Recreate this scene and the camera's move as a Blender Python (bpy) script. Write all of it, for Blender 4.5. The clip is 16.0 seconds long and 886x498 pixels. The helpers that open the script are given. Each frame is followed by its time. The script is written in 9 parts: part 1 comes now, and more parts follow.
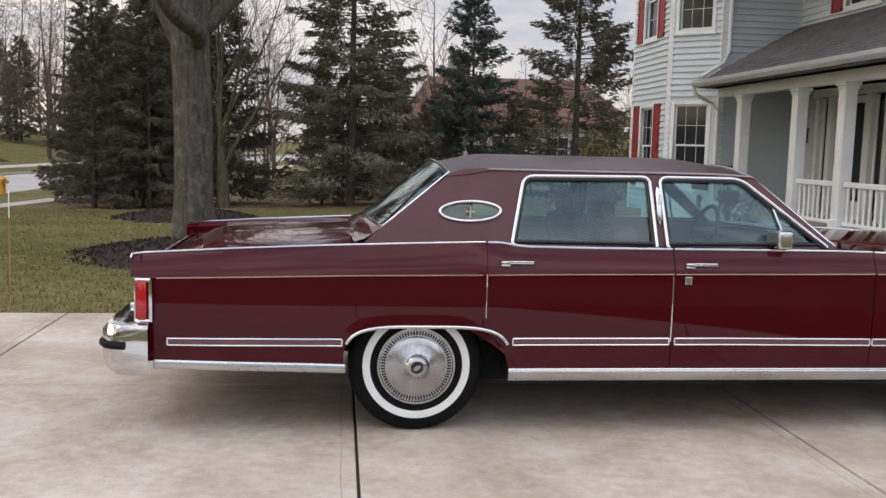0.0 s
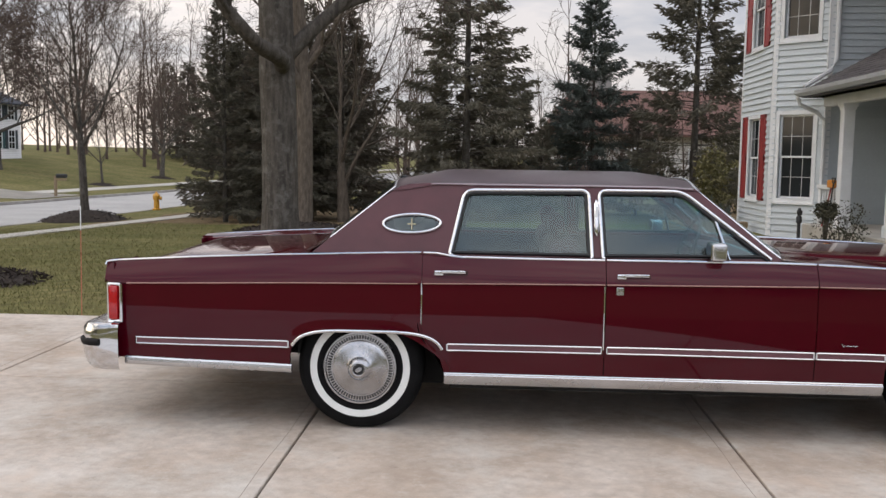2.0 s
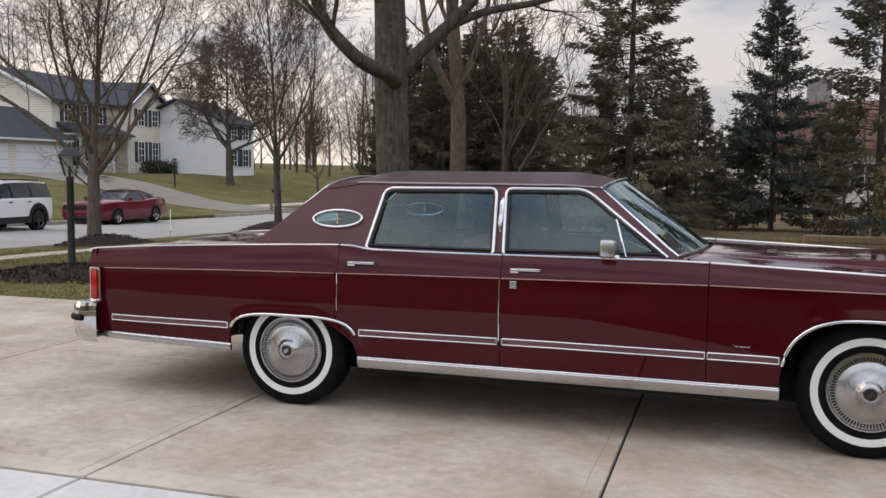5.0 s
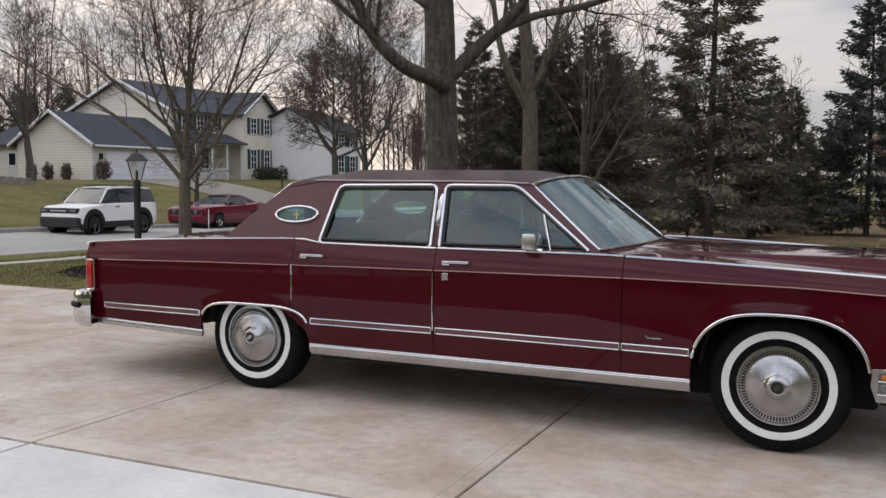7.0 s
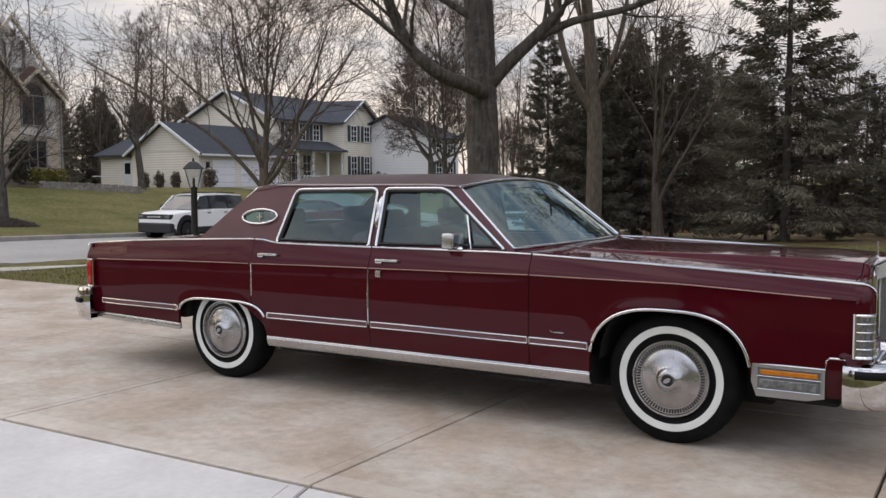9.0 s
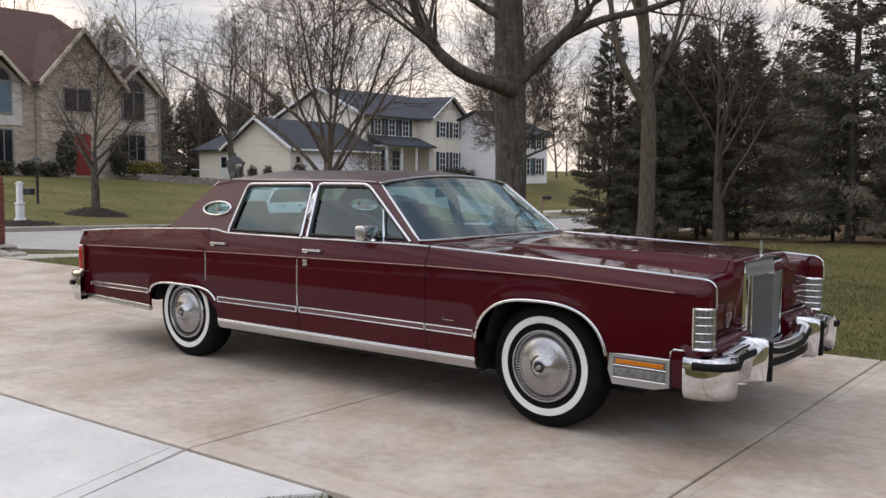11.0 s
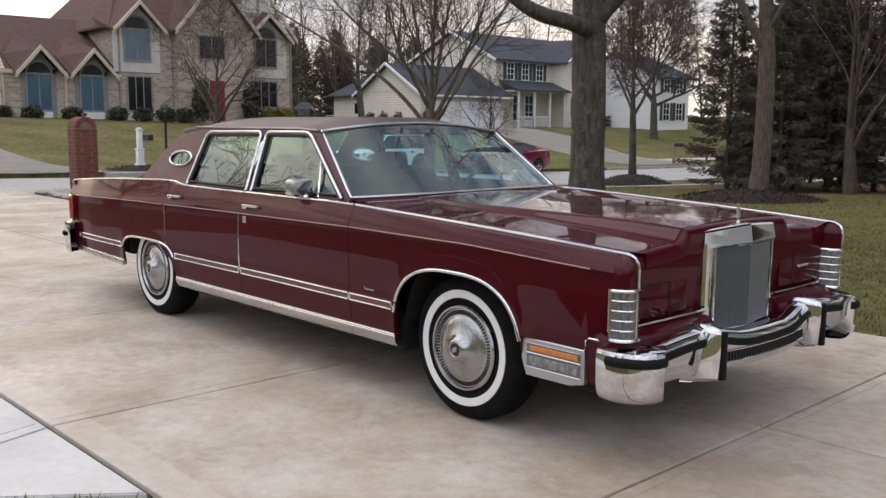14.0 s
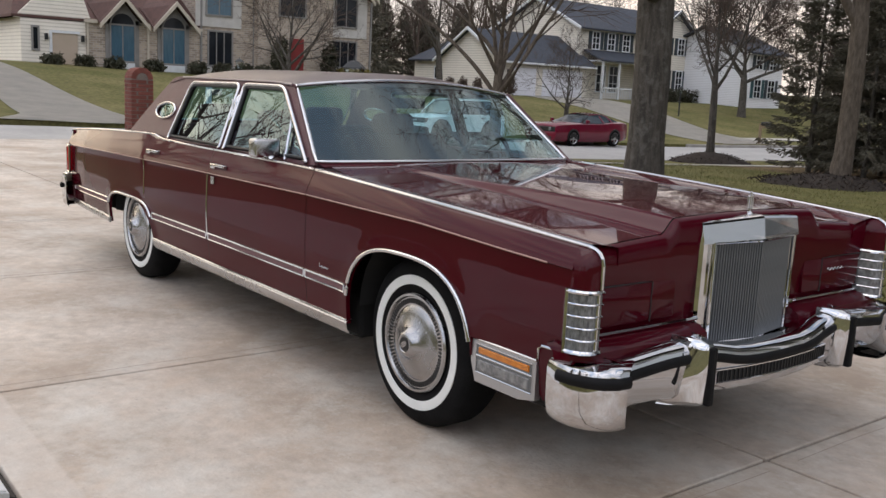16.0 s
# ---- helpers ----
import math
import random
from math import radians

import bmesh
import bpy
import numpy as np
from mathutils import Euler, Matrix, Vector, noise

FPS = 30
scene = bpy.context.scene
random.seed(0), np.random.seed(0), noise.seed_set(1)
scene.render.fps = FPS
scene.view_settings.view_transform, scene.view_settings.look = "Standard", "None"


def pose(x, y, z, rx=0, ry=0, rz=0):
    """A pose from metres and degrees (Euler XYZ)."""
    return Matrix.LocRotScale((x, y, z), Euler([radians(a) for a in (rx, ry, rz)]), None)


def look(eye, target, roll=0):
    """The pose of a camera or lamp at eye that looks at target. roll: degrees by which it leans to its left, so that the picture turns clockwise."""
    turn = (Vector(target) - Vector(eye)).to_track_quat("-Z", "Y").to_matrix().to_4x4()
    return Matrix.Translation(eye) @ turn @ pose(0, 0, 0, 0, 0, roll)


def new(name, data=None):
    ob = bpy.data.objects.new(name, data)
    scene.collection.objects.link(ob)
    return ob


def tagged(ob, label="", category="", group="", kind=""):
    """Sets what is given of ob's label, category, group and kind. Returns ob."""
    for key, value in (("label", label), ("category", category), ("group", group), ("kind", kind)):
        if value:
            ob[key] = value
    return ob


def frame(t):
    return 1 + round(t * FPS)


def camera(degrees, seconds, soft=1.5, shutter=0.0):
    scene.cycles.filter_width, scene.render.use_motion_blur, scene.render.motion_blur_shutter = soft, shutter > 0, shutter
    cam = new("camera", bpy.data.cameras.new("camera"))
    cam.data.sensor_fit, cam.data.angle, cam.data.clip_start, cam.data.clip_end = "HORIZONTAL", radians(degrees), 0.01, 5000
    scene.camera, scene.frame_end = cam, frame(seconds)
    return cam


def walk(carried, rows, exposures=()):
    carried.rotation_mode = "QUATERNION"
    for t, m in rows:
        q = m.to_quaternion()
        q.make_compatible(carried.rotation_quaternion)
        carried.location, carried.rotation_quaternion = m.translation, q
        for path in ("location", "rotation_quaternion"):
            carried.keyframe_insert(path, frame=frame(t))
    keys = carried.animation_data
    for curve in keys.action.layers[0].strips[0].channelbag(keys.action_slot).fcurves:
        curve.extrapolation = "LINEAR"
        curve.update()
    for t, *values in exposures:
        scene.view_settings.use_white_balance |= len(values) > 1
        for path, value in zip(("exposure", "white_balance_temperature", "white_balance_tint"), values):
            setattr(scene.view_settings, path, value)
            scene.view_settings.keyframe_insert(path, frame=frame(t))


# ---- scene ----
cam = camera(51.5, 16.0)
PATH = [
    (0, (-2.033, -5.561, 1.484), (-1.806, -3.586, 1.262), 1.5),
    (0.5, (-1.732, -5.643, 1.502), (-1.599, -3.66, 1.286), 1.5),
    (1, (-1.431, -5.733, 1.501), (-1.388, -3.744, 1.293), 1.3),
    (1.5, (-1.168, -5.816, 1.494), (-1.204, -3.827, 1.295), 1.0),
    (2, (-0.886, -5.89, 1.515), (-0.999, -3.903, 1.318), 0.8),
    (2.5, (-0.571, -5.917, 1.511), (-0.761, -3.935, 1.316), 0.9),
    (3, (-0.291, -5.954, 1.493), (-0.552, -3.981, 1.302), 0.6),
    (3.5, (0.007, -6.049, 1.504), (-0.326, -4.087, 1.315), 0.3),
    (4, (0.303, -6.038, 1.487), (-0.11, -4.089, 1.306), 0.4),
    (6.3, (1.613, -5.793, 1.395), (0.856, -3.948, 1.24), 0.3),
    (6.5, (1.699, -5.877, 1.403), (0.932, -4.036, 1.248), 0.2),
    (7, (1.976, -5.813, 1.39), (1.146, -4.0, 1.236), 0.4),
    (7.5, (2.259, -5.772, 1.376), (1.372, -3.986, 1.225), 0.6),
    (8, (2.505, -5.722, 1.376), (1.565, -3.963, 1.227), 0.6),
    (8.5, (2.786, -5.677, 1.378), (1.793, -3.947, 1.233), 0.2),
    (10.8, (4.16, -5.31, 1.398), (2.957, -3.719, 1.246), 0.2),
    (11, (4.266, -5.273, 1.389), (3.045, -3.697, 1.236), 0.4),
    (11.5, (4.511, -5.144, 1.403), (3.244, -3.607, 1.234), 0.4),
    (12, (4.675, -4.961, 1.401), (3.36, -3.465, 1.215), 0.7),
    (12.5, (4.698, -4.692, 1.386), (3.344, -3.235, 1.181), 0.4),
    (13, (4.692, -4.435, 1.413), (3.305, -3.013, 1.182), 0.2),
    (13.5, (4.691, -4.145, 1.418), (3.271, -2.76, 1.166), 0.3),
    (14, (4.658, -3.911, 1.407), (3.212, -2.556, 1.136), 0.4),
    (14.5, (4.585, -3.687, 1.393), (3.115, -2.362, 1.106), 0.5),
    (15, (4.563, -3.486, 1.397), (3.068, -2.193, 1.093), 1.3),
    (15.5, (4.564, -3.271, 1.396), (3.041, -2.016, 1.072), 2.4),
    (16, (4.531, -3.099, 1.381), (2.984, -1.881, 1.036), 2.8),
]
walk(cam, [(t, look(eye, target, roll)) for t, eye, target, roll in PATH], [(0, 0.20), (3.5, 0.06), (6.5, -0.14), (8.5, -0.16), (11, -0.05), (13.5, 0.02), (16, -0.03)])

# ---- world and light: a broken overcast sky at dusk ----
SUN_EL, SUN_AZ = radians(50), radians(263)
world = bpy.data.worlds.new("sky")
scene.world = world
world.use_nodes = True
wn, wl = world.node_tree.nodes, world.node_tree.links
wn.clear()
w_out = wn.new("ShaderNodeOutputWorld")
w_bg = wn.new("ShaderNodeBackground")
w_sky = wn.new("ShaderNodeTexSky")
w_sky.sky_type, w_sky.sun_disc = "NISHITA", False
w_sky.sun_elevation, w_sky.sun_rotation = SUN_EL, SUN_AZ
w_scale = wn.new("ShaderNodeVectorMath")
w_scale.operation = "SCALE"
w_scale.inputs["Scale"].default_value = 0.09
wl.new(w_sky.outputs[0], w_scale.inputs[0])
w_co = wn.new("ShaderNodeTexCoord")
w_map = wn.new("ShaderNodeMapping")
w_map.inputs["Scale"].default_value = (1.0, 1.0, 4.0)
wl.new(w_co.outputs["Generated"], w_map.inputs[0])
w_noise = wn.new("ShaderNodeTexNoise")
w_noise.inputs["Scale"].default_value = 3.2
w_noise.inputs["Detail"].default_value = 7
w_noise.inputs["Roughness"].default_value = 0.55
wl.new(w_map.outputs[0], w_noise.inputs["Vector"])
w_ramp = wn.new("ShaderNodeValToRGB")
w_ramp.color_ramp.elements[0].position, w_ramp.color_ramp.elements[0].color = 0.39, (0.42, 0.55, 0.73, 1)
w_ramp.color_ramp.elements[1].position, w_ramp.color_ramp.elements[1].color = 0.60, (1.26, 1.25, 1.25, 1)
wl.new(w_noise.outputs["Fac"], w_ramp.inputs[0])
w_sep = wn.new("ShaderNodeSeparateXYZ")
wl.new(w_co.outputs["Generated"], w_sep.inputs[0])
w_hor = wn.new("ShaderNodeMapRange")  # warm glow low in the sky
w_hor.inputs[1].default_value, w_hor.inputs[2].default_value = 0.22, 0.03
wl.new(w_sep.outputs["Z"], w_hor.inputs[0])
w_warm = wn.new("ShaderNodeMixRGB")
w_warm.inputs[2].default_value = (1.20, 1.15, 1.08, 1)
w_half = wn.new("ShaderNodeMath")
w_half.operation = "MULTIPLY"
w_half.inputs[1].default_value = 0.7
wl.new(w_hor.outputs[0], w_half.inputs[0])
wl.new(w_half.outputs[0], w_warm.inputs[0])
wl.new(w_ramp.outputs[0], w_warm.inputs[1])
w_mix = wn.new("ShaderNodeMixRGB")
w_mix.inputs[0].default_value = 0.88
wl.new(w_scale.outputs[0], w_mix.inputs[1])
wl.new(w_warm.outputs[0], w_mix.inputs[2])
w_zen = wn.new("ShaderNodeMapRange")  # an overcast sky is brightest overhead
w_zen.inputs[1].default_value, w_zen.inputs[2].default_value = 0.18, 0.80
w_zen.inputs[3].default_value, w_zen.inputs[4].default_value = 1.0, 1.30
wl.new(w_sep.outputs["Z"], w_zen.inputs[0])
w_lum = wn.new("ShaderNodeVectorMath")
w_lum.operation = "SCALE"
wl.new(w_mix.outputs[0], w_lum.inputs[0])
wl.new(w_zen.outputs[0], w_lum.inputs["Scale"])
w_dir = wn.new("ShaderNodeVectorMath")  # the sun behind the clouds brightens its side of the sky
w_dir.operation = "DOT_PRODUCT"
w_dir.inputs[1].default_value = Vector((math.sin(SUN_AZ), math.cos(SUN_AZ), 0.20)).normalized()
wl.new(w_co.outputs["Generated"], w_dir.inputs[0])
w_glow = wn.new("ShaderNodeMapRange")
w_glow.interpolation_type = "SMOOTHSTEP"
w_glow.inputs[1].default_value, w_glow.inputs[2].default_value = 0.76, 1.0
wl.new(w_dir.outputs["Value"], w_glow.inputs[0])
w_tone = wn.new("ShaderNodeMixRGB")
w_tone.inputs[1].default_value, w_tone.inputs[2].default_value = (1.03, 0.985, 0.99, 1), (3.6, 2.95, 2.25, 1)
wl.new(w_glow.outputs[0], w_tone.inputs[0])
w_mul = wn.new("ShaderNodeVectorMath")
w_mul.operation = "MULTIPLY"
wl.new(w_lum.outputs[0], w_mul.inputs[0])
wl.new(w_tone.outputs[0], w_mul.inputs[1])
w_dir3 = wn.new("ShaderNodeVectorMath")  # thinner cloud over the southern half of the sky
w_dir3.operation = "DOT_PRODUCT"
w_dir3.inputs[1].default_value = Vector((0.26, -0.66, 0.72)).normalized()
wl.new(w_co.outputs["Generated"], w_dir3.inputs[0])
w_glow3 = wn.new("ShaderNodeMapRange")
w_glow3.interpolation_type = "SMOOTHSTEP"
w_glow3.inputs[1].default_value, w_glow3.inputs[2].default_value = 0.15, 0.95
w_glow3.inputs[3].default_value, w_glow3.inputs[4].default_value = 1.0, 2.1
wl.new(w_dir3.outputs["Value"], w_glow3.inputs[0])
w_south = wn.new("ShaderNodeVectorMath")
w_south.operation = "SCALE"
wl.new(w_mul.outputs[0], w_south.inputs[0])
wl.new(w_glow3.outputs[0], w_south.inputs["Scale"])
w_dir2 = wn.new("ShaderNodeVectorMath")  # thin bright cloud low in the north-west
w_dir2.operation = "DOT_PRODUCT"
w_dir2.inputs[1].default_value = Vector((-0.66, 0.72, 0.22)).normalized()
wl.new(w_co.outputs["Generated"], w_dir2.inputs[0])
w_glow2 = wn.new("ShaderNodeMapRange")
w_glow2.interpolation_type = "SMOOTHSTEP"
w_glow2.inputs[1].default_value, w_glow2.inputs[2].default_value = 0.76, 1.0
wl.new(w_dir2.outputs["Value"], w_glow2.inputs[0])
w_tone2 = wn.new("ShaderNodeMixRGB")
w_tone2.inputs[1].default_value, w_tone2.inputs[2].default_value = (1, 1, 1, 1), (1.62, 1.50, 1.36, 1)
wl.new(w_glow2.outputs[0], w_tone2.inputs[0])
w_mul2 = wn.new("ShaderNodeVectorMath")
w_mul2.operation = "MULTIPLY"
wl.new(w_south.outputs[0], w_mul2.inputs[0])
wl.new(w_tone2.outputs[0], w_mul2.inputs[1])
wl.new(w_mul2.outputs[0], w_bg.inputs["Color"])
w_bg.inputs["Strength"].default_value = 0.66
wl.new(w_bg.outputs[0], w_out.inputs[0])

sun = new("sun", bpy.data.lights.new("sun", "SUN"))
sun.data.energy, sun.data.angle, sun.data.color = 0.46, radians(35), (1.0, 0.945, 0.92)
sun.matrix_world = look((math.sin(SUN_AZ) * 40, math.cos(SUN_AZ) * 40, math.tan(SUN_EL) * 40), (0, 0, 0))


# ---- materials ----
def mat(name, col, col2=None, rough=0.6, metal=0.0, scale=3.0, detail=6.0, bump=0.0, bump_scale=40.0, vary=0.0, coat=0.0,
        spec=0.5, stretch=(1, 1, 1), rough_vary=0.0, fine=0.0):
    """A procedural surface: two colours mixed by noise, finer grain over it, relief, and variation from piece to piece."""
    m = bpy.data.materials.new(name)
    m.use_nodes = True
    n, l = m.node_tree.nodes, m.node_tree.links
    b = n["Principled BSDF"]
    b.inputs["Roughness"].default_value, b.inputs["Metallic"].default_value = rough, metal
    b.inputs["Specular IOR Level"].default_value = spec
    if coat:
        b.inputs["Coat Weight"].default_value, b.inputs["Coat Roughness"].default_value = coat, 0.03
    col2 = col2 or tuple(c * 0.8 for c in col)
    co = n.new("ShaderNodeTexCoord")
    mp = n.new("ShaderNodeMapping")
    mp.inputs["Scale"].default_value = stretch
    l.new(co.outputs["Object"], mp.inputs[0])
    t = n.new("ShaderNodeTexNoise")
    t.inputs["Scale"].default_value, t.inputs["Detail"].default_value = scale, detail
    l.new(mp.outputs[0], t.inputs["Vector"])
    r = n.new("ShaderNodeMapRange")
    r.inputs[1].default_value, r.inputs[2].default_value = 0.32, 0.68
    l.new(t.outputs["Fac"], r.inputs[0])
    mix = n.new("ShaderNodeMixRGB")
    mix.inputs[1].default_value, mix.inputs[2].default_value = (*col, 1), (*col2, 1)
    l.new(r.outputs[0], mix.inputs[0])
    out = mix.outputs[0]
    if fine:
        f = n.new("ShaderNodeTexNoise")
        f.inputs["Scale"].default_value, f.inputs["Detail"].default_value = scale * 14, 3
        l.new(mp.outputs[0], f.inputs["Vector"])
        fr = n.new("ShaderNodeMapRange")
        fr.inputs[1].default_value, fr.inputs[2].default_value = 0.3, 0.7
        fr.inputs[3].default_value, fr.inputs[4].default_value = 1 - fine, 1 + fine
        l.new(f.outputs["Fac"], fr.inputs[0])
        mul = n.new("ShaderNodeVectorMath")
        mul.operation = "SCALE"
        l.new(out, mul.inputs[0])
        l.new(fr.outputs[0], mul.inputs["Scale"])
        out = mul.outputs[0]
    if vary:
        oi = n.new("ShaderNodeObjectInfo")
        gi = n.new("ShaderNodeNewGeometry")
        ad = n.new("ShaderNodeMath")
        ad.operation = "ADD"
        l.new(oi.outputs["Random"], ad.inputs[0])
        l.new(gi.outputs["Random Per Island"], ad.inputs[1])
        vr = n.new("ShaderNodeMapRange")
        vr.inputs[2].default_value = 2.0
        vr.inputs[3].default_value, vr.inputs[4].default_value = 1 - vary, 1 + vary
        l.new(ad.outputs[0], vr.inputs[0])
        vm = n.new("ShaderNodeVectorMath")
        vm.operation = "SCALE"
        l.new(out, vm.inputs[0])
        l.new(vr.outputs[0], vm.inputs["Scale"])
        out = vm.outputs[0]
    l.new(out, b.inputs["Base Color"])
    if rough_vary:
        rr = n.new("ShaderNodeMapRange")
        rr.inputs[1].default_value, rr.inputs[2].default_value = 0.3, 0.7
        rr.inputs[3].default_value, rr.inputs[4].default_value = rough - rough_vary, rough + rough_vary
        l.new(t.outputs["Fac"], rr.inputs[0])
        l.new(rr.outputs[0], b.inputs["Roughness"])
    if bump:
        bt = n.new("ShaderNodeTexNoise")
        bt.inputs["Scale"].default_value, bt.inputs["Detail"].default_value = bump_scale, 4
        l.new(mp.outputs[0], bt.inputs["Vector"])
        bp = n.new("ShaderNodeBump")
        bp.inputs["Strength"].default_value, bp.inputs["Distance"].default_value = bump, 0.01
        l.new(bt.outputs["Fac"], bp.inputs["Height"])
        l.new(bp.outputs[0], b.inputs["Normal"])
    return m


def glass_mat(name, tint=(0.8, 0.9, 0.88), see=0.75, rough=0.0, veil=0.075, power=3.8):
    """A tinted pane: clear through, mirror-like on top by Fresnel."""
    m = bpy.data.materials.new(name)
    m.use_nodes = True
    n, l = m.node_tree.nodes, m.node_tree.links
    n.clear()
    o = n.new("ShaderNodeOutputMaterial")
    tr = n.new("ShaderNodeBsdfTransparent")
    tr.inputs[0].default_value = (*[c * see for c in tint], 1)
    gl = n.new("ShaderNodeBsdfGlossy")
    gl.inputs["Roughness"].default_value = rough
    gl.inputs[0].default_value = (0.76, 0.90, 0.91, 1)
    lw = n.new("ShaderNodeLayerWeight")
    lw.inputs[0].default_value = 0.5
    pw = n.new("ShaderNodeMath")
    pw.operation = "POWER"
    pw.inputs[1].default_value = power
    l.new(lw.outputs["Facing"], pw.inputs[0])
    fr = n.new("ShaderNodeMath")
    fr.operation = "MULTIPLY_ADD"
    fr.inputs[1].default_value, fr.inputs[2].default_value = 1 - veil, veil
    l.new(pw.outputs[0], fr.inputs[0])
    mx = n.new("ShaderNodeMixShader")
    l.new(fr.outputs[0], mx.inputs[0])
    l.new(tr.outputs[0], mx.inputs[1])
    l.new(gl.outputs[0], mx.inputs[2])
    l.new(mx.outputs[0], o.inputs[0])
    return m


def worn_concrete(name):
    """Trowelled driveway concrete: wide pale and brown blotches, small stains, fine pitting."""
    m = mat(name, (0.550, 0.482, 0.418), (0.356, 0.295, 0.238), rough=0.60, scale=1.0, detail=11, bump=0.30, bump_scale=55, vary=0.06, fine=0.16, rough_vary=0.12)
    n, l = m.node_tree.nodes, m.node_tree.links
    b = n["Principled BSDF"]
    out = b.inputs["Base Color"].links[0].from_socket
    co = n.new("ShaderNodeNewGeometry")
    for sc, lo, hi, tone, share, rg in ((0.5, 0.42, 0.62, (0.355, 0.272, 0.202, 1), 0.55, 0.7), (1.3, 0.48, 0.66, (0.62, 0.60, 0.55, 1), 0.6, 0.75), (1.7, 0.52, 0.70, (0.54, 0.42, 0.325, 1), 0.55, 0.75), (4.5, 0.52, 0.70, (0.30, 0.25, 0.20, 1), 0.45, 0.8), (11.0, 0.54, 0.72, (0.66, 0.61, 0.55, 1), 0.4, 0.8), (30.0, 0.66, 0.76, (0.16, 0.13, 0.11, 1), 0.45, 0.5)):
        t = n.new("ShaderNodeTexNoise")
        t.inputs["Scale"].default_value, t.inputs["Detail"].default_value, t.inputs["Roughness"].default_value = sc, 6, rg
        l.new(co.outputs["Position"], t.inputs["Vector"])
        r = n.new("ShaderNodeMapRange")
        r.inputs[1].default_value, r.inputs[2].default_value, r.inputs[4].default_value = lo, hi, share
        l.new(t.outputs["Fac"], r.inputs[0])
        x = n.new("ShaderNodeMixRGB")
        x.inputs[2].default_value = tone
        l.new(r.outputs[0], x.inputs[0])
        l.new(out, x.inputs[1])
        out = x.outputs[0]
    se = n.new("ShaderNodeSeparateXYZ")  # the smooth pale band trowelled along the driveway's edge
    l.new(co.outputs["Position"], se.inputs[0])
    r = n.new("ShaderNodeMapRange")
    r.inputs[1].default_value, r.inputs[2].default_value, r.inputs[4].default_value = -2.235, -2.250, 0.30
    l.new(se.outputs["Y"], r.inputs[0])
    x = n.new("ShaderNodeMixRGB")
    x.inputs[2].default_value = (0.66, 0.60, 0.54, 1)
    l.new(r.outputs[0], x.inputs[0])
    l.new(out, x.inputs[1])
    l.new(x.outputs[0], b.inputs["Base Color"])
    return m


M_CONC = worn_concrete("driveway_concrete")
M_CONC2 = mat("new_concrete", (0.66, 0.65, 0.635), (0.52, 0.51, 0.50), rough=0.75, scale=1.6, detail=9, bump=0.1, bump_scale=90, vary=0.05, fine=0.05)
M_WALK = mat("pavement_concrete", (0.50, 0.47, 0.42), (0.40, 0.38, 0.34), rough=0.85, scale=1.5, vary=0.08, fine=0.08, bump=0.1)
M_ROAD = mat("road_concrete", (0.42, 0.41, 0.39), (0.34, 0.33, 0.32), rough=0.85, scale=0.5, vary=0.06, fine=0.08)
M_KERB = mat("kerb_concrete", (0.40, 0.38, 0.35), (0.28, 0.26, 0.24), rough=0.9, scale=2, fine=0.1)
M_JOINT = mat("joint_filler", (0.05, 0.043, 0.036), rough=0.95, scale=8)
M_LAWN = mat("dormant_lawn", (0.102, 0.102, 0.036), (0.168, 0.148, 0.064), rough=0.95, scale=0.45, detail=10, fine=0.35, bump=0.7, bump_scale=60, spec=0.1)
M_GRASS = mat("grass_blades", (0.112, 0.116, 0.038), (0.215, 0.190, 0.090), rough=0.8, scale=0.6, vary=0.4, spec=0.15)
M_MULCH = mat("dark_mulch", (0.022, 0.018, 0.016), (0.05, 0.04, 0.033), rough=0.95, scale=9, fine=0.5, bump=1.0, bump_scale=45, spec=0.15)
M_CHIP = mat("mulch_chips", (0.028, 0.022, 0.019), (0.055, 0.042, 0.034), rough=0.9, scale=9, vary=0.5, spec=0.2)
M_BARK = mat("grey_brown_bark", (0.112, 0.099, 0.085), (0.052, 0.046, 0.040), rough=0.95, scale=5, stretch=(4, 4, 0.6), fine=0.35, bump=1.0, bump_scale=16, spec=0.15)
bk_n, bk_l = M_BARK.node_tree.nodes, M_BARK.node_tree.links  # pale lichen in patches on the old bark
bk_t = bk_n.new("ShaderNodeTexNoise")
bk_t.inputs["Scale"].default_value, bk_t.inputs["Detail"].default_value, bk_t.inputs["Roughness"].default_value = 7.0, 8, 0.75
bk_c = bk_n.new("ShaderNodeTexCoord")
bk_l.new(bk_c.outputs["Object"], bk_t.inputs["Vector"])
bk_r = bk_n.new("ShaderNodeMapRange")
bk_r.inputs[1].default_value, bk_r.inputs[2].default_value, bk_r.inputs[4].default_value = 0.50, 0.70, 0.75
bk_l.new(bk_t.outputs["Fac"], bk_r.inputs[0])
bk_x = bk_n.new("ShaderNodeMixRGB")
bk_x.inputs[2].default_value = (0.185, 0.180, 0.160, 1)
bk_l.new(bk_r.outputs[0], bk_x.inputs[0])
bk_l.new(bk_n["Principled BSDF"].inputs["Base Color"].links[0].from_socket, bk_x.inputs[1])
bk_l.new(bk_x.outputs[0], bk_n["Principled BSDF"].inputs["Base Color"])
M_BARK2 = mat("pale_bark", (0.165, 0.135, 0.108), (0.088, 0.072, 0.058), rough=0.95, scale=7, stretch=(3, 3, 0.8), fine=0.3, bump=0.8, bump_scale=20, spec=0.15)
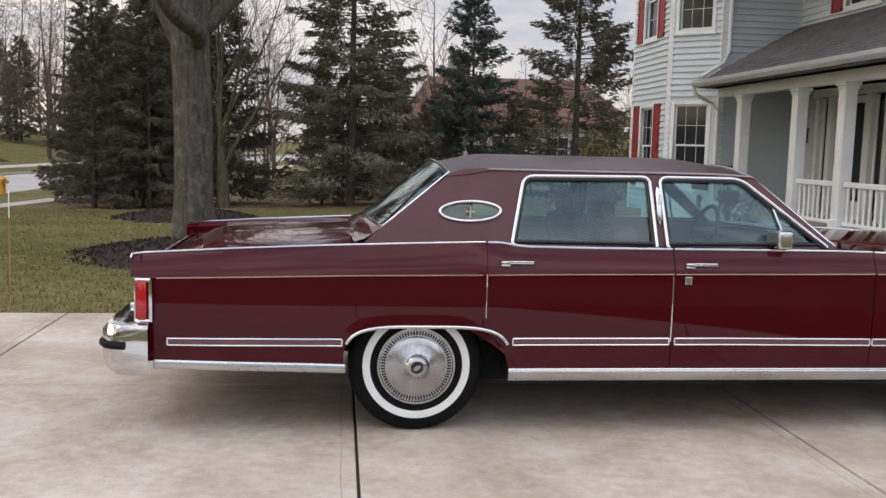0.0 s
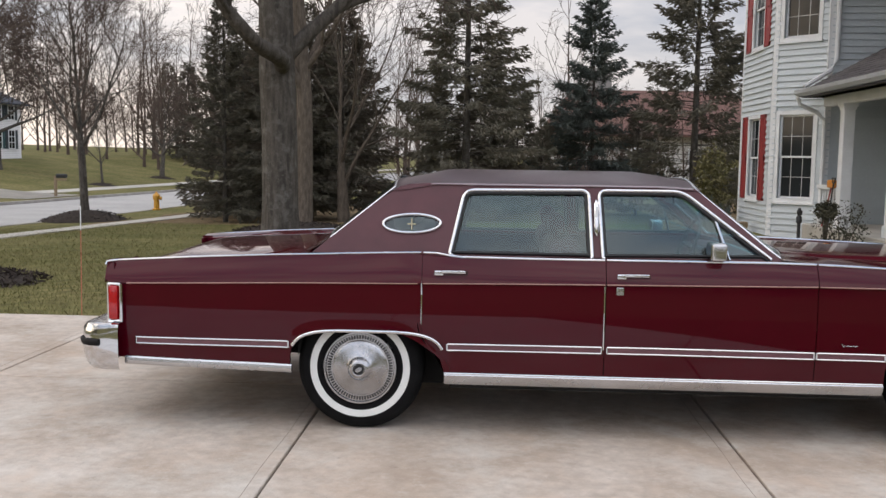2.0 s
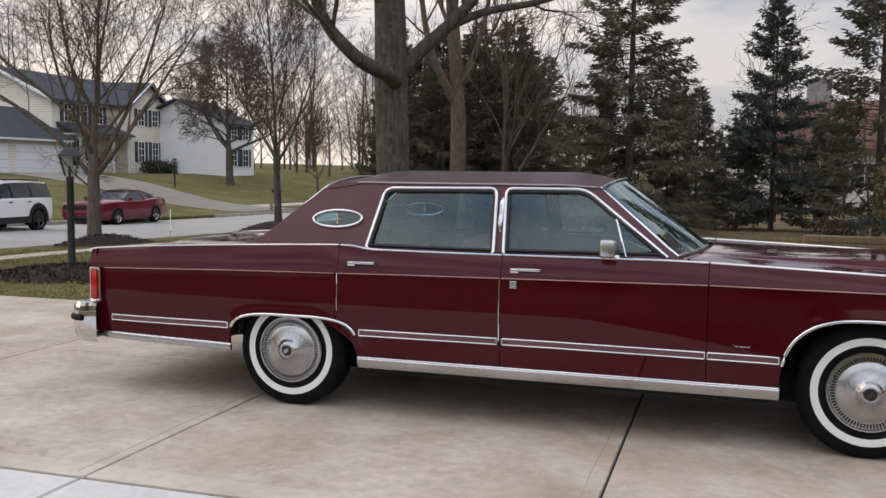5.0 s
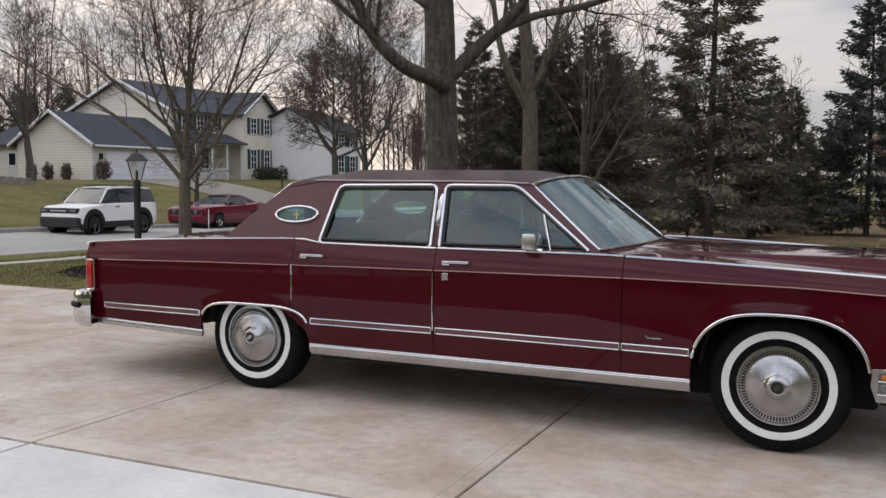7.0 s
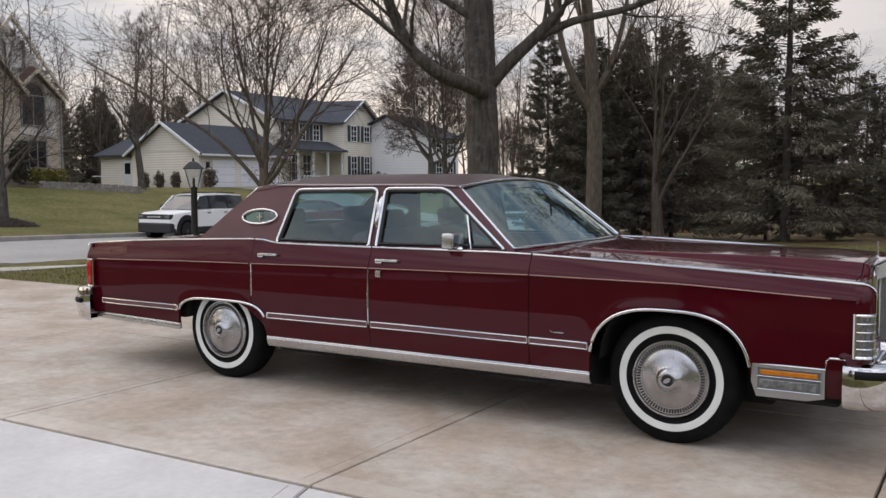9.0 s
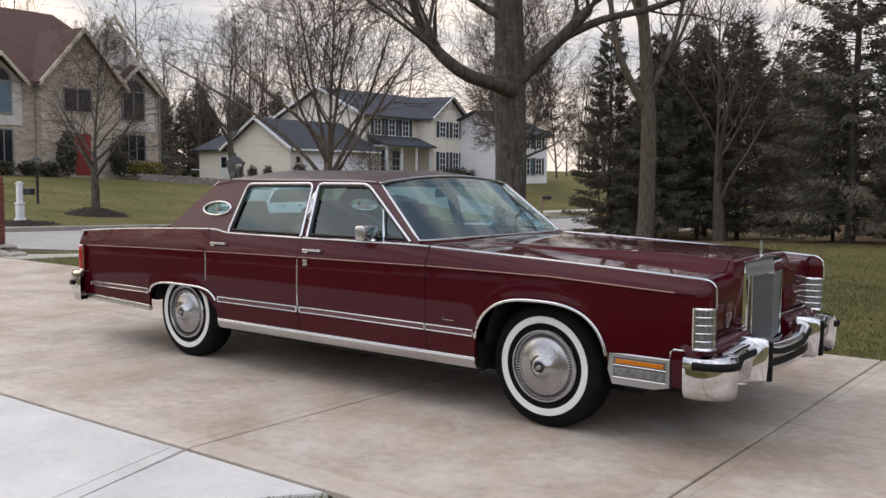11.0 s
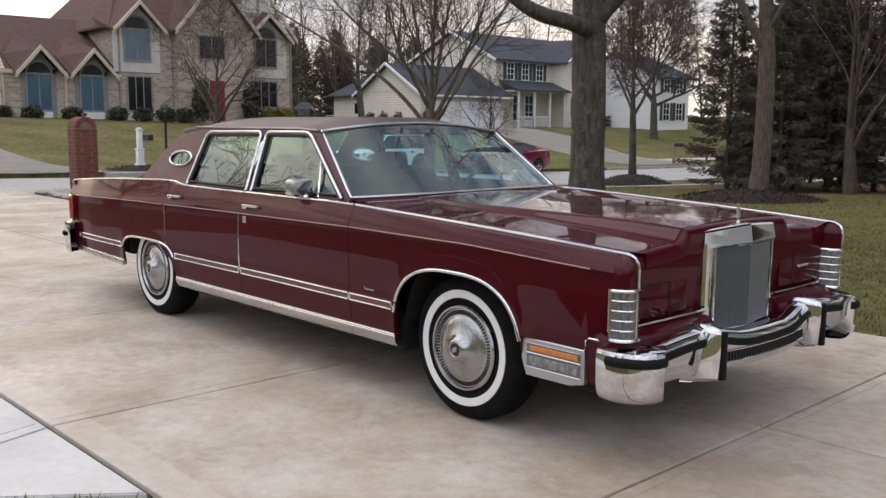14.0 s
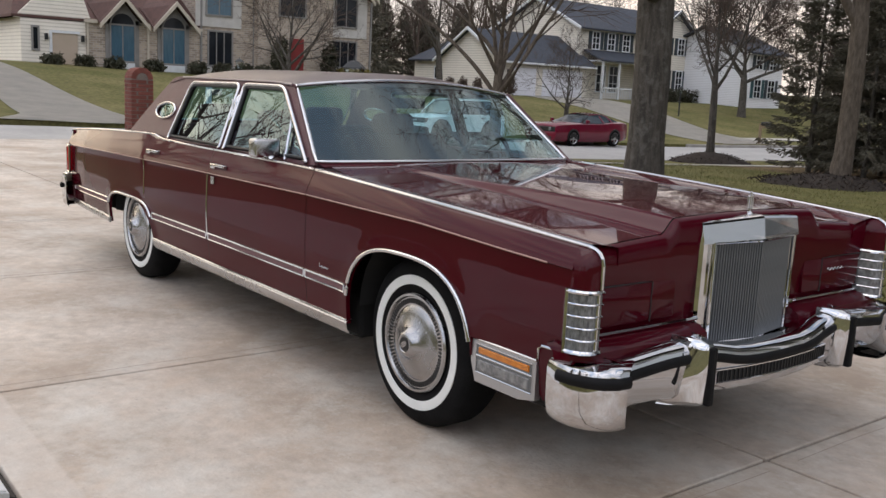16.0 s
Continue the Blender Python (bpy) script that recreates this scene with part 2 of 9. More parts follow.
M_TWIG = mat("bare_twigs", (0.085, 0.064, 0.053), (0.125, 0.096, 0.080), rough=0.95, scale=2, spec=0.1, vary=0.25)
M_NEEDLE = mat("dark_spruce_needles", (0.125, 0.12, 0.09), (0.20, 0.18, 0.14), rough=0.75, scale=1.2, vary=0.45, spec=0.2)
M_NEEDLE_B = mat("blue_spruce_needles", (0.092, 0.112, 0.098), (0.155, 0.178, 0.160), rough=0.75, scale=1.2, vary=0.4, spec=0.25)
M_NEEDLE_D = mat("dry_spruce_needles", (0.20, 0.172, 0.138), (0.145, 0.130, 0.102), rough=0.85, scale=1.2, vary=0.45, spec=0.15)
M_SIDING = mat("grey_siding", (0.57, 0.625, 0.66), (0.53, 0.58, 0.615), rough=0.5, scale=2, fine=0.03, vary=0.03)
M_WHITE = mat("white_paint", (0.79, 0.81, 0.83), (0.72, 0.735, 0.75), rough=0.45, scale=4, fine=0.03)
M_SHUT = mat("red_shutter_paint", (0.30, 0.035, 0.035), (0.24, 0.03, 0.03), rough=0.5, scale=5)
M_ROOF = mat("grey_shingle", (0.135, 0.125, 0.13), (0.085, 0.08, 0.085), rough=0.95, scale=4, vary=0.25, fine=0.3, bump=0.5, bump_scale=120)
M_ROOF_B = mat("blue_grey_shingle", (0.055, 0.062, 0.078), (0.04, 0.045, 0.058), rough=0.95, scale=3, vary=0.15, fine=0.25)
M_ROOF_R = mat("brown_shingle", (0.115, 0.062, 0.052), (0.085, 0.048, 0.042), rough=0.95, scale=3, vary=0.2, fine=0.25)
M_CREAM = mat("cream_siding", (0.56, 0.50, 0.41), (0.50, 0.45, 0.37), rough=0.6, scale=2, fine=0.03, vary=0.04)
M_STUCCO = mat("pale_stucco", (0.62, 0.60, 0.57), (0.52, 0.50, 0.47), rough=0.9, scale=2, fine=0.06)
M_BRICK = mat("red_brick", (0.225, 0.072, 0.054), (0.155, 0.048, 0.038), rough=0.9, scale=9, vary=0.35, fine=0.2, bump=0.4, bump_scale=60)
M_MORTAR = mat("mortar", (0.20, 0.165, 0.145), rough=0.95, scale=12, fine=0.2)
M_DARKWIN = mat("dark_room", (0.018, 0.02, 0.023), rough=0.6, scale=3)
M_PANE = mat("window_pane", (0.012, 0.014, 0.017), (0.02, 0.024, 0.03), rough=0.06, scale=1, spec=0.3)
M_BLUEPANE = mat("blue_curtained_pane", (0.07, 0.15, 0.21), (0.05, 0.11, 0.16), rough=0.08, scale=2, stretch=(8, 8, 1), spec=0.9)
M_BLACKM = mat("black_metal", (0.018, 0.019, 0.02), rough=0.45, scale=20, spec=0.5)
M_YELLOW = mat("yellow_hydrant_paint", (0.62, 0.32, 0.03), (0.48, 0.24, 0.025), rough=0.5, scale=9)
M_WOOD = mat("weathered_post", (0.30, 0.22, 0.13), (0.20, 0.15, 0.10), rough=0.85, scale=6, stretch=(4, 4, 0.5))
M_STONE = mat("pale_river_stone", (0.38, 0.35, 0.31), (0.24, 0.22, 0.20), rough=0.85, scale=8, vary=0.35)
M_REDDOOR = mat("red_door_paint", (0.22, 0.02, 0.02), rough=0.45, scale=5)
M_SHRUB = mat("evergreen_shrub", (0.035, 0.04, 0.022), (0.075, 0.065, 0.04), rough=0.85, scale=3, vary=0.4)
M_YSHRUB = mat("yellow_green_shrub", (0.22, 0.18, 0.03), (0.12, 0.11, 0.025), rough=0.85, scale=3, vary=0.4)


# ---- building helpers ----
def link_mesh(name, bm, m, smooth=0.0):
    me = bpy.data.meshes.new(name)
    bmesh.ops.recalc_face_normals(bm, faces=bm.faces)
    bm.to_mesh(me)
    bm.free()
    for mm in (m if isinstance(m, (list, tuple)) else [m]):
        me.materials.append(mm)
    if smooth:
        me.shade_smooth()
        me.set_sharp_from_angle(angle=radians(smooth))
    return new(name, me)


def part(name, bm, m, parent, label="", smooth=0.0):
    ob = link_mesh(name, bm, m, smooth)
    ob.parent = parent
    return tagged(ob, label) if label else ob


def raw(name, verts, faces, m, parent=None, smooth=0.0, label=""):
    me = bpy.data.meshes.new(name)
    me.from_pydata([tuple(v) for v in verts], [], [tuple(f) for f in faces])
    me.materials.append(m)
    if smooth:
        me.shade_smooth()
        me.set_sharp_from_angle(angle=radians(smooth))
    ob = new(name, me)
    if parent:
        ob.parent = parent
    return tagged(ob, label) if label else ob


def thing(name, label, category, x=0, y=0, z=0, rz=0, group="", kind=""):
    ob = new(name)
    ob.matrix_world = pose(x, y, z, 0, 0, rz)
    return tagged(ob, label, category, group, kind)


def box(bm, x0, x1, y0, y1, z0, z1, bev=0.0, seg=2, m=None):
    """A box between the given planes, its edges rounded by bev."""
    r = bmesh.ops.create_cube(bm, size=1)
    vs = r["verts"]
    for v in vs:
        v.co = Vector((x0 + (v.co.x + 0.5) * (x1 - x0), y0 + (v.co.y + 0.5) * (y1 - y0), z0 + (v.co.z + 0.5) * (z1 - z0)))
        if m:
            v.co = m @ v.co
    if bev:
        es = {e for v in vs for e in v.link_edges}
        bmesh.ops.bevel(bm, geom=list(es), offset=bev, segments=seg, affect="EDGES", profile=0.5)


def tube(bm, pts, rad, n=8, closed=False, squash=1.0, up=(0, 0, 1)):
    """A round or flat bar along the points; rad a number or one a point."""
    pts = [Vector(p) for p in pts]
    rings = []
    k = len(pts)
    for i, p in enumerate(pts):
        a = pts[(i - 1) % k] if (closed or i) else p
        b = pts[(i + 1) % k] if (closed or i < k - 1) else p
        d = (b - a).normalized()
        u = Vector(up)
        if abs(d.dot(u)) > 0.95:
            u = Vector((1, 0, 0))
        s = d.cross(u).normalized()
        w = s.cross(d).normalized()
        r = rad[i] if isinstance(rad, (list, tuple)) else rad
        rings.append([bm.verts.new(p + s * (r * squash * math.cos(2 * math.pi * j / n)) + w * (r * math.sin(2 * math.pi * j / n))) for j in range(n)])
    for i in range(k if closed else k - 1):
        a, b = rings[i], rings[(i + 1) % k]
        for j in range(n):
            bm.faces.new((a[j], a[(j + 1) % n], b[(j + 1) % n], b[j]))
    if not closed:
        bm.faces.new(rings[0][::-1])
        bm.faces.new(rings[-1])


def lathe(bm, prof, n=24, m=None, cap=True):
    """A turned form: profile of (radius, height) round z, then moved by m."""
    rings = []
    for r, z in prof:
        rings.append([bm.verts.new(Vector((r * math.cos(2 * math.pi * j / n), r * math.sin(2 * math.pi * j / n), z))) for j in range(n)])
    if m:
        for ring in rings:
            for v in ring:
                v.co = m @ v.co
    for a, b in zip(rings, rings[1:]):
        for j in range(n):
            bm.faces.new((a[j], a[(j + 1) % n], b[(j + 1) % n], b[j]))
    if cap:
        bm.faces.new(rings[0][::-1])
        bm.faces.new(rings[-1])


def prism(bm, poly, m, h):
    """The flat polygon poly (x, y) drawn out by h along z, then moved by m."""
    a = [bm.verts.new(m @ Vector((x, y, 0))) for x, y in poly]
    b = [bm.verts.new(m @ Vector((x, y, h))) for x, y in poly]
    k = len(poly)
    bm.faces.new(a[::-1])
    bm.faces.new(b)
    for i in range(k):
        bm.faces.new((a[i], a[(i + 1) % k], b[(i + 1) % k], b[i]))


def sheet(bm, rows):
    """A surface through rows of points."""
    vs = [[bm.verts.new(Vector(p)) for p in r] for r in rows]
    for a, b in zip(vs, vs[1:]):
        for i in range(len(a) - 1):
            bm.faces.new((a[i], a[i + 1], b[i + 1], b[i]))
    return vs


# ---- ground ----
def ease(a, b, x):
    t = min(1.0, max(0.0, (x - a) / (b - a)))
    return t * t * (3 - 2 * t)


def bend(y):
    """How far the street has swung towards +x at y."""
    return 0.0016 * max(0.0, min(y, 110.0) - 15) ** 2


def level(u, y):
    """Height of the land; u is x before the street's bend."""
    z = -0.62 * ease(2, 36, y) + 0.9 * ease(45, 140, y)
    z += 1.75 * ease(-23.5, -44, u) + 1.2 * ease(-50, -120, u)
    z += 0.25 * ease(10, 20, y) * ease(-8, 2, u)
    z -= 0.26 * ease(-9, -14.5, u) * ease(-23.5, -20, u) * ease(40, 14, y) * ease(2.5, 5.5, y)
    # unseen rises added out of view to block light from the low sky
    z += 8.0 * ease(-22, -80, y) + 8.0 * ease(24, 80, u)
    return z


NEAR_KERB, FAR_KERB = -14.8, -22.2
us = sorted({-900, -400, -200, -120, -90, -70, -60, *range(-55, -23, 2), FAR_KERB - 0.16, FAR_KERB - 0.155, NEAR_KERB + 0.155, NEAR_KERB + 0.16,
             *[-14.5 + 0.5 * i for i in range(14)], *[-7 + i for i in range(17)], 12, 15, 20, 30, 50, 90, 200, 500, 900, -22, -20, -18, -16.5, -15.5})
ys = sorted({-900, -400, -150, -80, -50, -30, *range(-20, 50, 2), -2.43, 2.43, *range(50, 130, 6), 150, 200, 300, 500, 900})
gv, gf = [], []
for y in ys:
    for u in us:
        z = level(u, y) - 0.015
        if FAR_KERB - 0.157 < u < NEAR_KERB + 0.157:
            z -= 0.35
        elif abs(y) < 2.44 and -16 < u < 11.9:
            z -= 0.03
        gv.append((u + bend(y), y, z))
for j in range(len(ys) - 1):
    for i in range(len(us) - 1):
        a = j * len(us) + i
        gf.append((a, a + 1, a + 1 + len(us), a + len(us)))
tagged(raw("ground", gv, gf, M_LAWN, smooth=40), "dormant green and straw lawn falling gently to the street", "lawn", kind="structure")


def strip(name, u0, u1, y0, y1, top, thick, m, step=3.0, lift=0.0):
    """A band of paving that follows the street between y0 and y1."""
    bm = bmesh.new()
    k = max(1, int((y1 - y0) / step))
    rows = []
    for i in range(k + 1):
        y = y0 + (y1 - y0) * i / k
        b = bend(y)
        za, zb = level(u0, y) + top, level(u1, y) + top
        rows.append([(u0 + b, y, za - thick), (u0 + b, y, za), (u1 + b, y, zb), (u1 + b, y, zb - thick)])
    vs = sheet(bm, rows)
    bm.faces.new(vs[0])
    bm.faces.new(vs[-1][::-1])
    return link_mesh(name, bm, m)


road = tagged(strip("road", FAR_KERB - 0.02, NEAR_KERB + 0.02, -200, 130, -0.13, 0.1, M_ROAD), "pale worn concrete suburban street with low kerbs", "road", kind="structure")
for nm, u0 in (("kerb", NEAR_KERB), ("kerb", FAR_KERB - 0.15)):
    for a, b in ((-200, -3.4), (3.2, 130)) if u0 == NEAR_KERB else ((-200, 1.5), (7.5, 25.5), (31.5, 130)):
        tagged(strip("kerb", u0, u0 + 0.15, a, b, 0.0, 0.4, M_KERB), "grey concrete kerb along the street", "kerb", kind="structure")
tagged(strip("pavement", -11.75, -10.55, 2.44, 110, 0.012, 0.1, M_WALK), "narrow concrete pavement through the lawn", "pavement", kind="structure")
tagged(strip("pavement_far", -26.4, -25.2, 40.5, 110, 0.012, 0.1, M_WALK), "concrete pavement across the street", "pavement", kind="structure")

# the driveway: slabs of concrete with dark joints between them
driveway = thing("driveway", "tan concrete driveway of large slabs with dark joints", "driveway", kind="structure")
bm = bmesh.new()
box(bm, -14.78, 11.83, -2.40, 2.40, -0.14, -0.022)
part("joint_filler", bm, M_JOINT, driveway)
XS = [-14.8, -13.66, -11.32, -8.98, -6.64, -4.30, -1.93, 0.405, 2.645, 4.95, 7.25, 9.55, 11.85]
G = 0.0075
for x0, x1 in zip(XS, XS[1:]):
    for y0, y1 in ((-2.42, 0.06), (0.06, 2.42)):
        bm = bmesh.new()
        box(bm, x0 + G, x1 - G, y0 + G, y1 - G, -0.10, 0.0, 0.006, 2)
        part("slab", bm, M_CONC, driveway)
M_TOOL = mat("tool_mark", (0.24, 0.20, 0.165), (0.33, 0.28, 0.235), rough=0.9, scale=9)
for x, dx in ((-4.30, -0.075), (-1.93, -0.075), (0.405, -0.085), (2.645, 0.07)):
    for y0, y1 in ((-2.36, -0.03), (0.16, 2.33)):
        bm = bmesh.new()
        tube(bm, [(x + dx + 0.004 * math.sin(9 * y0 + 5 * k), y0 + (y1 - y0) * k / 12, -0.0004) for k in range(13)], 0.0019, 4)
        part("tool_mark", bm, M_TOOL, driveway)
rc = random.Random(5)
for x, y, ex, ey in ((-3.95, -2.40, -4.28, -1.55), (-3.1, -2.41, -3.5, -2.05)):
    bm = bmesh.new()
    tube(bm, [(x + (ex - x) * k / 14 + rc.uniform(-0.018, 0.018), y + (ey - y) * k / 14 + rc.uniform(-0.018, 0.018), -0.0006) for k in range(15)], 0.0022, 4)
    part("hairline_crack", bm, M_JOINT, driveway)


# ---- helpers for planting ----


class Wood:
    """Collects tapered limbs as plain vertices and faces."""

    def __init__(self):
        self.v, self.f = [], []

    def limb(self, pts, rads, n):
        base = len(self.v)
        k = len(pts)
        for i, p in enumerate(pts):
            d = (pts[min(i + 1, k - 1)] - pts[max(i - 1, 0)])
            if d.length < 1e-6:
                d = Vector((0, 0, 1))
            d.normalize()
            u = Vector((1, 0, 0)) if abs(d.z) > 0.8 else Vector((0, 0, 1))
            s = d.cross(u).normalized()
            w = d.cross(s)
            for j in range(n):
                a = 2 * math.pi * j / n
                self.v.append(p + (s * math.cos(a) + w * math.sin(a)) * rads[i])
        for i in range(k - 1):
            for j in range(n):
                a, b = base + i * n + j, base + i * n + (j + 1) % n
                self.f.append((a, b, b + n, a + n))

    def mesh(self, name, m):
        me = bpy.data.meshes.new(name)
        me.from_pydata([tuple(p) for p in self.v], [], self.f)
        me.materials.append(m)
        me.shade_smooth()
        return me


def jig(r, a):
    return Vector((r.uniform(-a, a), r.uniform(-a, a), r.uniform(-a, a)))


def ground_at(x, y):
    return level(x - bend(y), y) - 0.015




# ---- houses ----
def facet_of(p0, p1):
    """A wall's frame: x along it from p0 to p1, y outward (to the right of that way), z up. Returns the matrix and the length."""
    d = Vector((p1[0] - p0[0], p1[1] - p0[1], 0))
    ln = d.length
    d.normalize()
    o = Vector((d.y, -d.x, 0))
    return Matrix(((d.x, o.x, 0, p0[0]), (d.y, o.y, 0, p0[1]), (0, 0, 1, 0), (0, 0, 0, 1))), ln


def gaps(ln, z0, z1, holes):
    """The stretches of a course between z0 and z1 that no opening cuts."""
    cuts = sorted((a, b) for a, b, c, d in holes if c < z1 - 0.005 and d > z0 + 0.005)
    out, u = [], 0.0
    for a, b in cuts:
        if a > u + 0.01:
            out.append((u, a))
        u = max(u, b)
    if u < ln - 0.01:
        out.append((u, ln))
    return out


def clad(wall, F, ln, z0, z1, holes, m, lap=0.115, thick=0.036):
    """Lap siding, board by board, round the openings."""
    z = z0
    while z < z1 - 0.02:
        zt = min(z + lap, z1)
        for a, b in gaps(ln, z, zt, holes):
            vs = [F @ Vector(c) for c in ((a, 0, z - 0.012), (b, 0, z - 0.012), (b, thick, z - 0.012), (a, thick, z - 0.012), (a, 0, zt), (b, 0, zt), (b, 0.004, zt), (a, 0.004, zt))]
            raw("clapboard", vs, [(3, 2, 1, 0), (4, 5, 6, 7), (3, 7, 6, 2), (0, 4, 7, 3), (1, 2, 6, 5), (0, 1, 5, 4)], m, wall)
        z = zt


def backing(F, ln, z0, z1, holes, m, thick=0.16):
    """The wall behind the cladding, with its openings cut through."""
    bm = bmesh.new()
    us = sorted({0.0, ln, *[h[0] for h in holes], *[h[1] for h in holes]})
    zs = sorted({z0, z1, *[h[2] for h in holes], *[h[3] for h in holes]})
    for a, b in zip(us, us[1:]):
        for c, d in zip(zs, zs[1:]):
            if not any(h[0] <= a and b <= h[1] and h[2] <= c and d <= h[3] for h in holes):
                box(bm, a, b, -thick, 0, c, d, m=F)
    bmesh.ops.remove_doubles(bm, verts=bm.verts, dist=0.0005)
    return bm


def sash_window(parent, F, u0, u1, z0, z1, grid=(3, 2), trim=0.075, blind=True):
    """A double-hung window in the opening u0..u1, z0..z1 of a wall."""
    bm = bmesh.new()
    for a, b, c, d in ((u0 - trim, u0, z0 - trim, z1 + trim), (u1, u1 + trim, z0 - trim, z1 + trim), (u0, u1, z1, z1 + trim), (u0, u1, z0 - trim, z0)):
        box(bm, a, b, -0.02, 0.035, c, d, 0.004, 1, F)
    w = part("window", bm, M_WHITE, parent, "white double-hung window")
    bm = bmesh.new()
    box(bm, u0 - trim - 0.02, u1 + trim + 0.02, 0.0, 0.06, z0 - trim - 0.03, z0 - trim, 0.005, 1, F)
    part("sill", bm, M_WHITE, w)
    zm = (z0 + z1) / 2
    for a, b, y in ((z0, zm + 0.02, -0.06), (zm - 0.02, z1, -0.03)):
        bm = bmesh.new()
        for c in ((u0, u0 + 0.035, a, b), (u1 - 0.035, u1, a, b), (u0, u1, a, a + 0.035), (u0, u1, b - 0.035, b)):
            box(bm, c[0], c[1], y - 0.015, y + 0.015, c[2], c[3], m=F)
        part("sash", bm, M_WHITE, w)
        bm = bmesh.new()
        box(bm, u0 + 0.03, u1 - 0.03, y - 0.004, y, a + 0.03, b - 0.03, m=F)
        part("pane", bm, M_PANE, w)
        for i in range(1, grid[0]):
            x = u0 + (u1 - u0) * i / grid[0]
            bm = bmesh.new()
            box(bm, x - 0.005, x + 0.005, y, y + 0.004, a + 0.03, b - 0.03, m=F)
            part("glazing_bar", bm, M_MUNTIN, w)
        for i in range(1, grid[1]):
            z = a + (b - a) * i / grid[1]
            bm = bmesh.new()
            box(bm, u0 + 0.03, u1 - 0.03, y, y + 0.005, z - 0.005, z + 0.005, m=F)
            part("glazing_bar", bm, M_MUNTIN, w)
    return w


def shutter(parent, F, u0, u1, z0, z1, m):
    bm = bmesh.new()
    box(bm, u0, u1, 0.016, 0.036, z0, z1, 0.004, 1, F)
    zm = (z0 + z1) / 2
    for a, b in ((z0, zm), (zm, z1)):
        for c in ((u0, u0 + 0.045, a, b), (u1 - 0.045, u1, a, b), (u0, u1, a, a + 0.06), (u0, u1, b - 0.06, b)):
            box(bm, c[0], c[1], 0.036, 0.048, c[2], c[3], m=F)
    return part("shutter", bm, m, parent, "red louvred shutter" if m is M_SHUT else "")


M_MUNTIN = mat("white_glazing_bar", (0.66, 0.67, 0.68), rough=0.5, scale=4)

house = thing("grey_house", "two-storey house in pale grey lap siding with red shutters", "house")
HZ0, HZ1 = 0.15, 5.9
walls = [
    # start, end, bottom, top, openings
    ((4.28, 13.98), (4.28, 11.80), HZ0, HZ1, [(0.62, 1.36, 0.84, 2.38), (0.62, 1.36, 3.80, 5.30)]),
    ((4.28, 11.80), (5.00, 11.06), HZ0, HZ1, [(0.14, 0.80, 0.86, 2.40), (0.14, 0.80, 3.80, 5.30)]),
    ((5.00, 11.06), (6.50, 11.06), HZ0, HZ1, []),
    ((6.50, 11.06), (6.50, 3.2), HZ0, HZ1, [(0.80, 3.05, 0.45, 2.52), (1.52, 2.52, 4.02, 5.40)]),
    ((14.0, 13.98), (4.28, 13.98), HZ0, HZ1, []),
    ((6.50, 3.2), (14.0, 3.2), HZ0, HZ1, []),
]
for i, (p0, p1, a, b, holes) in enumerate(walls):
    F, ln = facet_of(p0, p1)
    w = part("wall", backing(F, ln, a, b, holes, M_SIDING), M_SIDING, house)
    bands = [(u0 - 0.07, u1 + 0.07, c - 0.07, d + 0.07) for u0, u1, c, d in holes]
    if i < 4:
        clad(w, F, ln, a, b, bands, M_SIDING)
    if i in (0, 1, 3):
        for u0, u1, c, d in holes:
            if d - c < 1.8:
                sash_window(house, F, u0, u1, c, d)
            if i == 0 or (i == 3 and c > 3):
                shutter(house, F, u0 - 0.44, u0 - 0.085, c - 0.06, d + 0.06, M_SHUT)
                shutter(house, F, u1 + 0.085, u1 + 0.44, c - 0.06, d + 0.06, M_SHUT)
    bm = bmesh.new()
    box(bm, -0.05, 0.05, -0.02, 0.03, a, b, 0.004, 1, F)
    part("corner_board", bm, M_WHITE, house)
# solid near-black blocks behind the openings, the rooms' shade put into their colour
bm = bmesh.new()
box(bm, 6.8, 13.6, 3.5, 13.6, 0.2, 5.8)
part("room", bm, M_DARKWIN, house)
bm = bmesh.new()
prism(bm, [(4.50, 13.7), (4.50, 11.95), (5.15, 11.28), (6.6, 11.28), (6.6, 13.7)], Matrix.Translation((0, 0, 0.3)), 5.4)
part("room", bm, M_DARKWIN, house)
bm = bmesh.new()
prism(bm, [(3.9, 14.3), (3.9, 11.5), (4.8, 10.7), (6.1, 10.7), (6.1, 2.8), (14.4, 2.8), (14.4, 14.3)], Matrix.Translation((0, 0, HZ1)), 0.16)
part("eaves", bm, M_WHITE, house)
bm = bmesh.new()
b = [(3.9, 14.3), (3.9, 2.8), (14.4, 2.8), (14.4, 14.3)]
v = [bm.verts.new((x, y, HZ1 + 0.16)) for x, y in b] + [bm.verts.new((9.1, 9.4, 9.0)), bm.verts.new((9.1, 7.6, 9.0))]
for f in ((0, 1, 5, 4), (1, 2, 5), (2, 3, 4, 5), (3, 0, 4)):
    bm.faces.new([v[i] for i in f])
part("roof", bm, M_ROOF, house, "grey shingled main roof")
